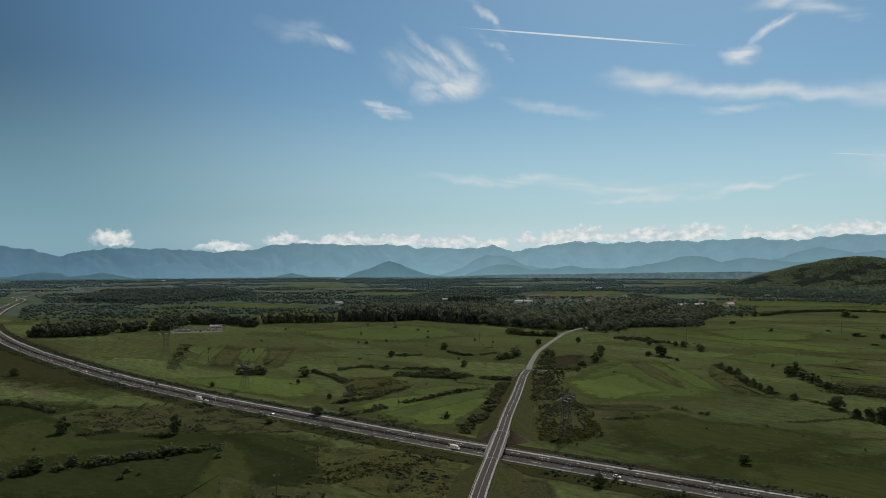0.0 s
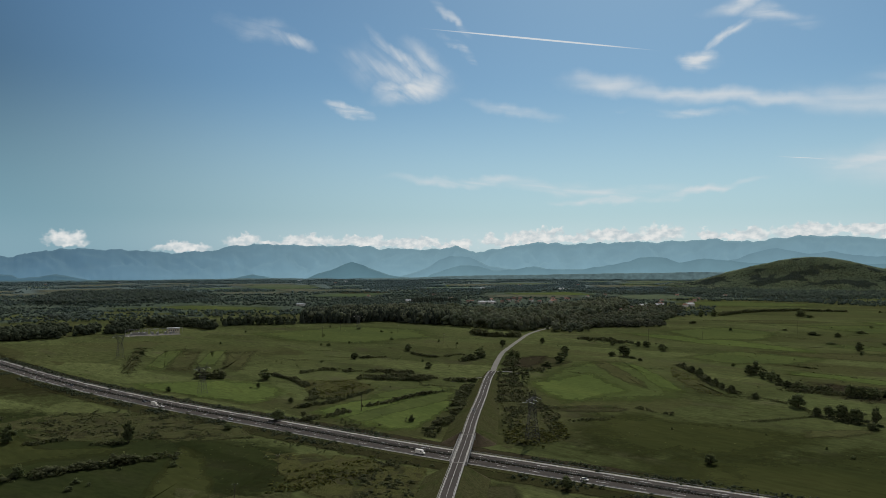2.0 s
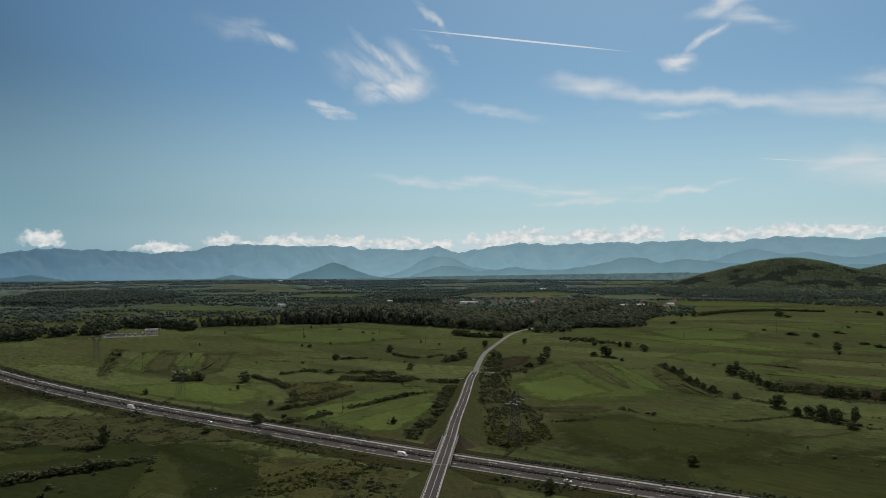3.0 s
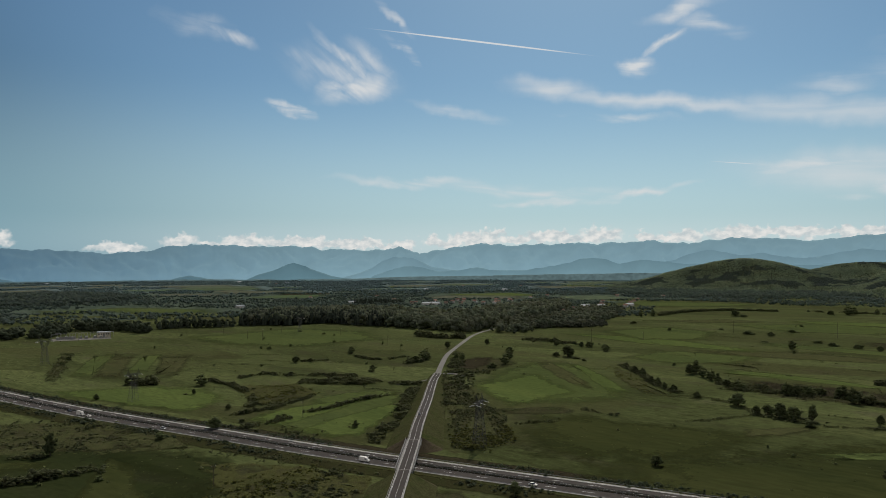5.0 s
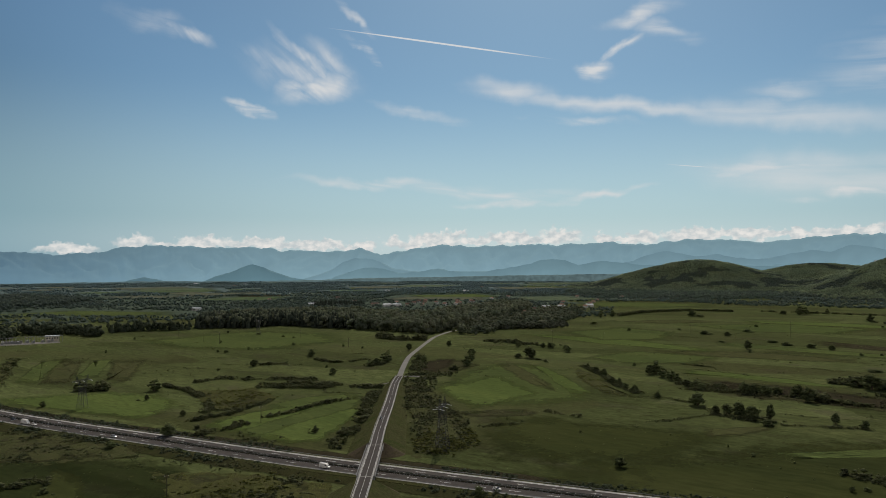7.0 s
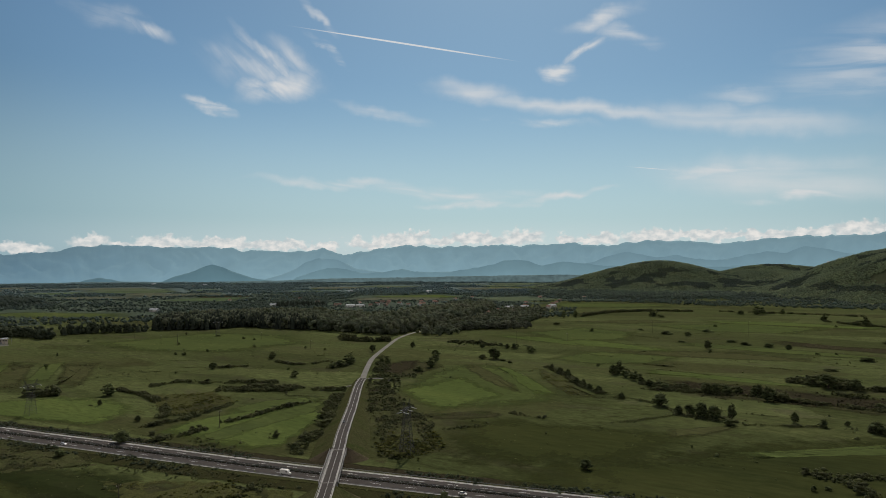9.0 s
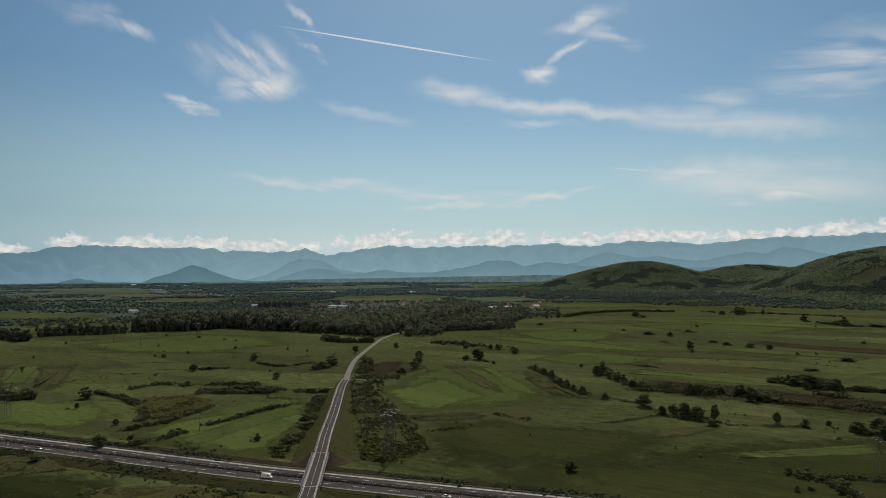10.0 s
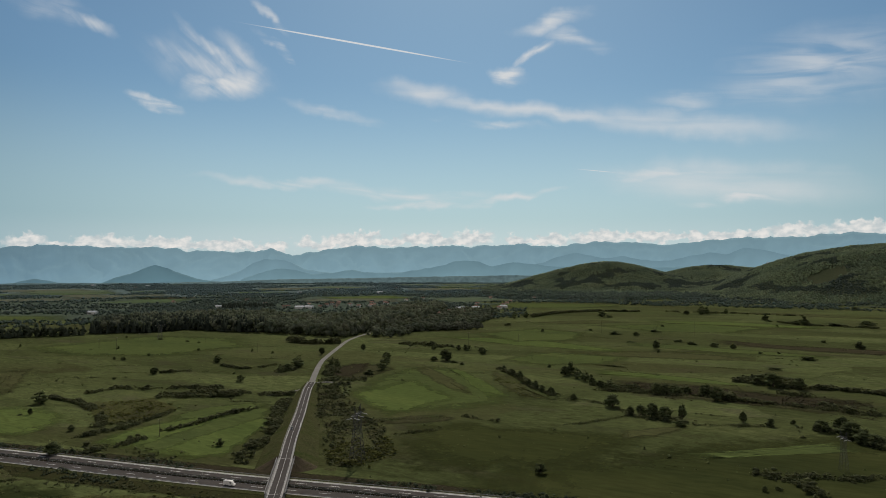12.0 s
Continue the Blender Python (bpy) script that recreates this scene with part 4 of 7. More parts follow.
# ---------------------------------------------------------------- motorway
def roadway():
    """Two carriageways with pale shoulders, a dark median, lane lines and guard rails, on a low bank."""
    M = np.column_stack([MOTORWAY, np.full(len(MOTORWAY), 0.45)])
    s = sides_of(M)
    n = len(M)
    verts, faces = [], []
    for off, z in ((-18.0, -0.7), (-12.4, -0.06), (12.4, -0.06), (18.0, -0.7)):
        verts += list(np.column_stack([M[:, :2] + s * off, M[:, 2] + z]))
    for k in range(3):
        faces += [(k * n + i, (k + 1) * n + i, (k + 1) * n + i + 1, k * n + i + 1) for i in range(n - 1)]
    tagged(new("motorway_bank", mesh_of("motorway_bank", verts, faces, BANK)), "low dark grassy bank under the motorway", "bank", kind="structure")
    for a, b, z, mat, nm, label in ((-11.4, -9.5, 0.02, SHOULDER, "hard_shoulder", "pale concrete hard shoulder of the motorway"), (-9.5, -1.7, 0.0, ASPHALT, "carriageway", "dark asphalt carriageway with two lanes"),
                                    (1.7, 9.9, 0.0, ASPHALT, "carriageway", "dark asphalt carriageway with two lanes"), (9.9, 11.3, 0.02, SHOULDER, "hard_shoulder", "pale concrete hard shoulder of the motorway"),
                                    (-1.7, 1.7, 0.03, MEDIAN_GRASS, "median", "dark grassy central reservation")):
        tagged(ribbon(nm, M, a, b, z, mat, 0.12), label, "road", kind="structure")
    fine = smooth_line(M[::2], 3.0)
    for off, w in ((-9.25, 0.22), (-1.95, 0.09), (1.95, 0.09), (9.6, 0.22)):
        tagged(ribbon("edge_line", fine, off - w / 2, off + w / 2, 0.035, PAINT), "white painted edge line", "road marking", kind="structure")
    # dashes 6 m long, 12 m apart
    fs = sides_of(fine)
    for off in (-5.6, 5.6):
        dv, df = [], []
        for i in range(0, len(fine) - 3, 6):
            k = len(dv)
            for j, e in ((i, -0.13), (i, 0.13), (i + 2, 0.13), (i + 2, -0.13)):
                dv.append((*(fine[j, :2] + fs[j] * (off + e)), fine[j, 2] + 0.035))
            df.append((k, k + 1, k + 2, k + 3))
        tagged(new("lane_line", mesh_of("lane_line", dv, df, PAINT)), "broken white lane line", "road marking", kind="stuff")
    mid = fine[(fine[:, 1] < 1150) & (fine[:, 1] > 150)]
    g = np.random.default_rng(9)
    scatter("median_shrubs", LOW_SHAPES, mid[:, 0] + g.normal(0, 0.1, len(mid)), mid[:, 1], mid[:, 2], g.uniform(0.9, 1.5, len(mid)), g.uniform(1.9, 3.0, len(mid)), NEEDLE, "row of small dark shrubs on the central reservation", "shrubs", 10)
    for off, nm in ((-12.0, "guard_rail"), (-1.25, "guard_rail"), (1.25, "guard_rail"), (11.6, "guard_rail")):
        rail = ribbon(nm, fine, off - 0.04, off + 0.04, 0.78, STEEL if abs(off) > 5 else LATTICE, 0.32)
        tagged(rail, "grey galvanised steel guard rail along the motorway", "guard rail", kind="structure")
        pv, pf = [], []
        for i in range(0, len(fine)):
            x, y = fine[i, :2] + fs[i] * (off + 0.1)
            if y > 1100 or y < 200:
                continue
            k = len(pv)
            pv += [(x + a, y + b, fine[i, 2] + c) for c in (-0.1, 0.74) for a, b in ((-0.07, -0.07), (0.07, -0.07), (0.07, 0.07), (-0.07, 0.07))]
            pf += [(k, k + 1, k + 5, k + 4), (k + 1, k + 2, k + 6, k + 5), (k + 2, k + 3, k + 7, k + 6), (k + 3, k, k + 4, k + 7), (k + 4, k + 5, k + 6, k + 7)]
        posts = share("rail_posts", mesh_of("rail_posts", pv, pf, STEEL), rail)
        tagged(posts, "row of short steel posts", kind="stuff")


roadway()

# ---------------------------------------------------------------- overpass road
BRIDGE_S, BRIDGE_N = 383.6, 442.0


def embankment(name, line, top, slope, mat, label):
    s = sides_of(line)
    n = len(line)
    foot = top / 2 + np.maximum(0.2, line[:, 2] + 0.5) * slope
    rows = [np.column_stack([line[:, :2] - s * foot[:, None], np.full(n, -0.4)]), np.column_stack([line[:, :2] - s * top / 2, line[:, 2] - 0.06]),
            np.column_stack([line[:, :2] + s * top / 2, line[:, 2] - 0.06]), np.column_stack([line[:, :2] + s * foot[:, None], np.full(n, -0.4)])]
    verts = list(np.vstack(rows))
    faces = [(k * n + i, (k + 1) * n + i, (k + 1) * n + i + 1, k * n + i + 1) for k in range(3) for i in range(n - 1)]
    return tagged(new(name, mesh_of(name, verts, faces, mat)), label, "embankment", kind="structure")


def cone_end(line, i, sign, mat, label):
    """The paved spill-through slope at the end of an embankment, under the bridge."""
    p, s = line[i], sides_of(line)[i]
    d = np.array([-s[1], s[0]]) * sign
    h = p[2] - 0.1
    verts, faces = [(p[0], p[1], h)], []
    steps = 18
    for k in range(steps + 1):
        a = math.pi * k / steps
        side, ahead = s * math.cos(a), d * math.sin(a)
        jog = 1 + 0.10 * noise.noise((k * 0.6, sign, 3.0)) * math.sin(a)
        drop = h + 0.5
        top = p[:2] + side * 4.6 + ahead * 0.6
        mid = p[:2] + side * (4.6 + drop * 0.9) + ahead * (drop * 0.7 * jog)
        foot = p[:2] + side * (4.6 + drop * 1.8) + ahead * (drop * 1.45 * jog)
        verts += [(*top, h), (*mid, h * 0.5 - 0.2 + 0.3 * noise.noise((k * 0.9, sign, 8.0)) * math.sin(a)), (*foot, -0.4)]
    for k in range(steps):
        i = 1 + 3 * k
        faces += [(0, i, i + 3), (i, i + 1, i + 4, i + 3), (i + 1, i + 2, i + 5, i + 4)]
    return tagged(new("abutment_slope", mesh_of("abutment_slope", verts, faces, mat)), label, "slope", kind="structure")


def overpass():
    south, north = OVERPASS[OVERPASS[:, 1] <= BRIDGE_S - 1], OVERPASS[OVERPASS[:, 1] >= BRIDGE_N + 1]
    embankment("embankment", south, 9.2, 1.8, BANK, "grassy brownish embankment carrying the road up to the bridge")
    embankment("embankment", north, 9.2, 1.8, BANK, "grassy brownish embankment carrying the road up to the bridge")
    cone_end(OVERPASS, len(south) - 1, 1, EARTH, "bare brown earth slope under the end of the bridge")
    cone_end(OVERPASS, len(OVERPASS) - len(north), -1, EARTH, "bare brown earth slope under the end of the bridge")
    tagged(ribbon("overpass_road", OVERPASS, -3.1, 3.1, 0.02, ASPHALT, 0.1), "dark asphalt two-lane road rising over the bridge", "road", kind="structure")
    for off in (-3.35, 3.35):
        tagged(ribbon("road_verge", OVERPASS, off - 0.18, off + 0.18, 0.03, SHOULDER, 0.12), "pale gravel and concrete road edge", "road edge", kind="structure")
    for off, w in ((-2.9, 0.11), (2.9, 0.11), (0.0, 0.10)):
        tagged(ribbon("road_line", OVERPASS, off - w / 2, off + w / 2, 0.035, PAINT), "white painted road line", "road marking", kind="structure")
    for off in (-3.85, 3.85):
        rail = tagged(ribbon("guard_rail", OVERPASS, off - 0.05, off + 0.05, 0.8, STEEL, 0.32), "pale galvanised steel guard rail along the embankment", "guard rail", kind="structure")
        s = sides_of(OVERPASS)
        bm = bmesh.new()
        for i in range(0, len(OVERPASS)):
            x, y = OVERPASS[i, :2] + s[i] * off
            if y > 250:
                box(bm, x - 0.06, y - 0.06, OVERPASS[i, 2] - 0.1, x + 0.06, y + 0.06, OVERPASS[i, 2] + 0.75)
        tagged(part("rail_posts", bm, STEEL, rail), "row of short steel posts", kind="stuff")
    # the bridge
    a, b = np.array([26.7, 382.6, 7.2]), np.array([37.3, 442.8, 7.2])
    length = float(np.linalg.norm(b - a))
    turn = math.degrees(math.atan2(-(b[0] - a[0]), b[1] - a[1]))
    bridge = tagged(new("bridge"), "concrete road bridge across the motorway", "bridge")
    bridge.matrix_basis = pose(*a, 0, 0, turn)
    bm = bmesh.new()
    prof = [(-4.9, -0.02), (4.9, -0.02), (4.9, -0.35), (3.0, -0.75), (2.5, -1.35), (-2.5, -1.35), (-3.0, -0.75), (-4.9, -0.35)]
    ring = [[bm.verts.new((x, y, z)) for x, z in prof] for y in (0.0, length)]
    for k in range(len(prof)):
        j = (k + 1) % len(prof)
        bm.faces.new((ring[0][k], ring[0][j], ring[1][j], ring[1][k]))
    bm.faces.new(ring[0])
    bm.faces.new(ring[1][::-1])
    bmesh.ops.recalc_face_normals(bm, faces=bm.faces)
    part("deck", bm, CONCRETE, bridge)
    for sx in (-1, 1):
        part("walkway", box(bmesh.new(), sx * 4.3 - 0.58, 0, 0.0, sx * 4.3 + 0.58, length, 0.2, 0.03), WALKWAY, bridge, "raised grey concrete walkway")
        bm = bmesh.new()
        for h in (0.55, 0.85, 1.15):
            box(bm, sx * 4.8 - 0.04, 0, h - 0.04, sx * 4.8 + 0.04, length, h + 0.04)
        rail = part("railing", bm, STEEL, bridge, "grey steel bridge railing")
        post = mesh_from(lambda q: box(q, -0.05, -0.05, 0.18, 0.05, 0.05, 1.15), "rail_post", STEEL)
        for k in range(int(length / 2) + 1):
            share("rail_post", post, rail, pose(sx * 4.8, k * 2.0 + 0.2, 0))
    for y in (0.0, length):
        part("expansion_joint", box(bmesh.new(), -3.6, y - 0.25, 0.04, 3.6, y + 0.25, 0.06), SHOULDER, bridge, "pale expansion joint across the road")
        part("abutment", box(bmesh.new(), -4.6, y - 0.8, -3.2, 4.6, y + 0.8, -0.75, 0.05), CONCRETE, bridge)
    for y in (length * 0.27, length * 0.5, length * 0.73):
        for x in (-2.0, 2.0):
            bm = bmesh.new()
            tube(bm, [(x, y, -7.3), (x, y, -1.9)], [0.5, 0.5], 14)
            part("pier", bm, CONCRETE, bridge)
        part("pier_cap", box(bmesh.new(), -3.0, y - 0.6, -2.0, 3.0, y + 0.6, -1.3, 0.05), CONCRETE, bridge)


def mesh_from(fn, name, mat):
    bm = bmesh.new()
    fn(bm)
    me = bpy.data.meshes.new(name)
    bm.to_mesh(me)
    bm.free()
    me.materials.append(mat)
    return me


overpass()
tagged(ribbon("lane", LANE, -2.9, 2.9, 0.03, OLD_ASPHALT, 0.1), "worn pale asphalt country road", "road", kind="structure")
tagged(ribbon("lane", smooth_line([(88.5, 724, 1.1), (98, 727, 0.8), (106, 726, 0.5), (114, 714, 0.35)], 3.0), -2.4, 2.4, 0.05, OLD_ASPHALT, 0.1), "short pale gravel side road", "road", kind="structure")
tagged(ribbon("field_track", smooth_line([(86, 706, 1.4), (72, 692, 0.6), (42, 672, 0.3), (15, 660, 0.3)], 4.0), -1.3, 1.3, 0.08, GRAVEL), "pale gravel field track", "track", kind="structure")

def drain():
    """Pale concrete drain steps running down the side of the embankment."""
    thing = tagged(new("drain_channel"), "pale concrete drain channel down the embankment slope", "drain")
    bm = bmesh.new()
    for a, b in (((50.0, 499.0, 6.2), (53.6, 499.6, 4.1)), ((53.6, 499.6, 4.1), (56.4, 496.2, 2.6)), ((54.2, 506.0, 4.2), (53.6, 499.6, 4.1))):
        strut(bm, a, b, 0.5)
    part("channel", bm, CONCRETE, thing)


drain()

# ---------------------------------------------------------------- hills and mountains
def hill_height(x, y):
    a = 106 * np.exp(-(((x - 1760) / 330) ** 2 + ((y - 2900) / 360) ** 2)) + 36 * np.exp(-(((x - 1560) / 260) ** 2 + ((y - 3000) / 300) ** 2))
    b = 190 * np.exp(-((((x - 2500) ** 2 + (y - 1950) ** 2) / 640 ** 2) ** 2)) + 110 * np.exp(-(((x - 2420) / 430) ** 2 + ((y - 2950) / 330) ** 2))
    n = 7 * np.sin(x / 71 + y / 130) * np.sin(y / 83)
    return np.maximum(a, b) + 0.4 * np.minimum(a, b) + n * np.clip((a + b) / 60, 0, 1) - 4.0


def build_hills():
    gx, gy = np.meshgrid(np.linspace(800, 3700, 100), np.linspace(1000, 3900, 100), indexing="ij")
    z = hill_height(gx, gy)
    n = 100
    keep = []
    r = np.hypot(gx, gy)
    for i in range(n - 1):
        for j in range(n - 1):
            if z[i:i + 2, j:j + 2].max() > -2 and r[i:i + 2, j:j + 2].max() < 4700:
                keep.append((i * n + j, (i + 1) * n + j, (i + 1) * n + j + 1, i * n + j + 1))
    verts = np.column_stack([gx.ravel(), gy.ravel(), z.ravel()])
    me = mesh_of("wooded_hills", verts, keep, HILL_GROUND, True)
    tagged(new("hill", me), "rounded hills under dark green forest", "hill", kind="structure")
    cx, cy = CLEARING
    slots = [1 if math.hypot((gx.ravel()[f[0]] + 15 - cx) / 75, (gy.ravel()[f[0]] + 15 - cy) / 62) < 1 else 0 for f in keep]
    me.materials.append(HILL_PASTURE)
    me.polygons.foreach_set("material_index", slots)
    g = np.random.default_rng(5)
    x, y = fill([(900, 2300), (1500, 1400), (2300, 1000), (3300, 1300), (3400, 2600), (2600, 3600), (1300, 3700)], 7.0, g)
    h0 = hill_height(x, y)
    # the forest stands on the slopes turned to the plain, up to just behind the crests
    r = np.hypot(x, y)
    front = h0 > np.max([hill_height(x * (1 - k / r), y * (1 - k / r)) - 7 - 0.0 * k for k in (60.0, 130.0, 220.0, 340.0)], axis=0)
    hole = np.hypot((x - cx) / 60, (y - cy) / 48) + 0.6 * patchy(x, y, 30.0, 6.0) < 1
    ok = (h0 > 2) & (r < 3800) & front & ~hole & ((h0 > 22) | (g.uniform(0, 1, len(x)) < 0.75))
    x, y, h0 = x[ok], y[ok], h0[ok]
    h = g.uniform(5.5, 8.5, len(x)) + 3.0 * patchy(x, y, 60.0, 9.0)
    w = h * g.uniform(1.2, 1.6, len(x))
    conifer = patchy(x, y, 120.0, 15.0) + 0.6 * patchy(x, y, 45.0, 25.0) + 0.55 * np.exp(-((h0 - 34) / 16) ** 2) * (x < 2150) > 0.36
    for sel, mat, name, label, seed in ((~conifer, HAZED_HILL_LEAF, "hill_forest", "dense green broad-leaved forest covering the hills", 6), (conifer, HILL_DARK, "hill_conifers", "dark stands of conifers on the hill slopes", 7)):
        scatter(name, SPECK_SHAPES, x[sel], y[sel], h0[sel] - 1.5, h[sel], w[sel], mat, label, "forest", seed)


CLEARING = (1896.0, 1838.0)
build_hills()
far_fields()

EYE_Z = 115.0


def mountains(name, reach, summits, foot_el, mat, label, seed, rough, depth=46.0, rows=7, spurs=0.18):
    """A range as a relief of spurs and gullies; summits: degrees round and degrees up."""
    az = np.arange(-62, 80, 0.12)
    s = np.array(summits)
    crest = np.interp(az, s[:, 0], s[:, 1])
    k = np.array([0.25, 0.5, 0.25])
    crest = np.convolve(np.pad(crest, 1, mode="edge"), k, "valid")
    crest = crest + np.array([sum((0.3 - abs(noise.noise((a * f, seed, f)))) * 1.3 * rough / f ** 0.75 for f in (0.7, 1.6, 3.7, 8.0)) for a in az])
    T = np.append(np.linspace(0, 1, rows), 0.6)
    R = np.append(reach - depth * (1 - T[:-1]), reach + 4)
    top = EYE_Z + reach * np.tan(np.radians(crest))
    strips = []
    for r, t in zip(R, T):
        # ridges run down from the crest, bending and forking on the way
        bend = np.array([noise.noise((a * 0.35, t * 1.6, seed + 4)) for a in az]) * 1.6
        fold = np.array([abs(noise.noise(((a + b) * 0.42, t * 1.3, seed + 9))) + 0.55 * abs(noise.noise(((a + b) * 0.9, t * 2.6, seed + 14))) + 0.3 * abs(noise.noise(((a + b) * 2.0, t * 5.0, seed + 19))) for a, b in zip(az, bend)])
        level = np.clip(t ** 0.85 - spurs * (fold * 2.2 - 0.55) * 4 * t * (1 - t), 0, 1)
        z = np.where(crest < foot_el - 0.3, -40.0, -20.0 + (top + 20.0) * level)
        strips.append(np.column_stack([r * np.sin(np.radians(az)), r * np.cos(np.radians(az)), z]))
    n = len(az)
    faces = [(k * n + i, k * n + i + 1, (k + 1) * n + i + 1, (k + 1) * n + i) for k in range(len(T) - 1) for i in range(n - 1)]
    me = mesh_of(name, np.vstack(strips), faces, mat, True)
    me.attributes.new("rise", "FLOAT", "POINT").data.foreach_set("value", np.repeat(T, n))
    return tagged(new(name, me), label, "mountains", kind="structure")


RANGE = [(-62, 0.8), (-40, 1.2), (-34, 1.05), (-32.3, 0.92), (-30.3, 0.66), (-28.6, 0.34), (-25.6, 0.81), (-23.7, 0.86), (-20.9, 0.75), (-18.1, 0.59), (-16.0, 0.68), (-14.2, 1.05), (-12.0, 1.28), (-10.3, 1.24),
         (-6.6, 1.16), (-3.9, 1.21), (-1.1, 0.94), (0.7, 0.89), (2.4, 0.93), (4.0, 1.21), (5.6, 0.61), (8.1, 1.06), (10.8, 1.42), (14.3, 1.31), (18.0, 1.49), (19.8, 1.36), (22.2, 1.55), (24.2, 1.61),
         (26.1, 1.38), (30.0, 1.78), (32.5, 1.70), (36.5, 1.56), (38.5, 1.85), (41.7, 2.03), (44.4, 2.03), (47.9, 2.29), (50.2, 2.0), (56, 2.3), (80, 1.6)]
MIDDLE = [(-62, -2.2), (-3, -2.0), (-0.5, -1.3), (1.5, -0.67), (2.6, 0), (3.6, 0.38), (4.8, 0.34), (5.65, 0.12), (6.8, -0.45), (9, -0.75), (14, -0.7), (20, -0.5), (23.5, -0.3), (25.9, 0.15), (26.6, 0.49), (27.75, 0.79), (28.5, 0.9), (29.5, 0.72),
          (30.6, 0.45), (32, 0.65), (33.3, 0.38), (35, 0.25), (36.8, 0.6), (38.5, 0.92), (39.6, 0.76), (40.9, 1.29), (42, 1.11), (43.8, 0.68), (45.6, 0.47), (50, 0.3), (60, 0.4), (80, -0.5)]
LOW = [(-62, -2.2), (1, -2), (2.0, -1.1), (2.8, -0.83), (4.1, -0.45), (5, -0.36), (6.1, -0.52), (7.2, -0.79), (8.8, -0.7), (10.4, -0.45), (11.5, -0.68), (14, -0.72), (16.5, -0.33), (17.9, -0.09), (18.6, 0.23), (19.5, 0.28), (20.7, 0.21), (21.6, -0.2),
       (22.3, -0.04), (23.4, 0.15), (24.8, 0.03), (27, -0.19), (30, -0.3), (36, -0.2), (45, -0.4), (80, -1)]
FRONT = [(-62, -1.2), (-40, -1.0), (-33, -1.25), (-31.8, -1.22), (-30.8, -0.98), (-29.6, -0.85), (-28.5, -1), (-28.2, -1.21), (-27.1, -1.12), (-25.8, -0.96), (-24.7, -1.2), (-23.7, -1.42), (-22, -1.7), (-14, -1.6), (-13.2, -1.25), (-12.2, -1.04),
         (-11.3, -1.25), (-10, -1.6), (-8, -1.4), (-7.3, -1.1), (-5.8, -0.65), (-5, -0.29), (-4.4, -0.12), (-3.6, -0.29), (-2.6, -0.72), (-1.4, -1.14), (0, -1.4), (3, -1.3), (6, -1.4), (80, -1.4)]
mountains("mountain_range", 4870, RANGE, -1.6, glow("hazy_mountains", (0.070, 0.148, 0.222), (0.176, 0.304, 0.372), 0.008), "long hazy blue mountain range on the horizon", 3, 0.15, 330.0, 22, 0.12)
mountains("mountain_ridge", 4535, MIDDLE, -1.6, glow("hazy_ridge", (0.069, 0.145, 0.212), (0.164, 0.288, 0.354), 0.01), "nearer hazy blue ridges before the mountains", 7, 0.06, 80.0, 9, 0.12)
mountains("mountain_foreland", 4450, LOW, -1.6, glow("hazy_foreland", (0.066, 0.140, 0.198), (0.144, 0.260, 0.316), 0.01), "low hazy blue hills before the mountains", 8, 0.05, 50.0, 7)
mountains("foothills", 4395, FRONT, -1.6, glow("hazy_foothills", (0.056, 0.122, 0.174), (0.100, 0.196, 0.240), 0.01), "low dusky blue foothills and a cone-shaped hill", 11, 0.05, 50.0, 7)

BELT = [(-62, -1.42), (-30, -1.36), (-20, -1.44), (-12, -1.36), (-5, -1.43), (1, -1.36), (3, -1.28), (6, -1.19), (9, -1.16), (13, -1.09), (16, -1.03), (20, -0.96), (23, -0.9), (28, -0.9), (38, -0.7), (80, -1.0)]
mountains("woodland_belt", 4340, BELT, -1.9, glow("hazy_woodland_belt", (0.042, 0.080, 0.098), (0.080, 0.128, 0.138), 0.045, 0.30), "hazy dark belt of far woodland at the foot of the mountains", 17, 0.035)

# ---------------------------------------------------------------- woods
def wood(name, poly, spacing, height, mat, label, seed, shapes, cover=1.0, spread=0.6):
    g = np.random.default_rng(seed)
    x, y = fill(poly, spacing, g)
    if cover < 1:
        ok = patchy(x, y, 90.0, seed * 1.3) > -cover
        x, y = x[ok], y[ok]
    ok = line_gap(x, y) > 9
    x, y = x[ok], y[ok]
    h = height * g.uniform(0.65, 1.2, len(x))
    w = h * spread * g.uniform(0.8, 1.25, len(x))
    return scatter(name, shapes, x, y, ground_at(x, y), h, w, mat, label, "forest", seed)


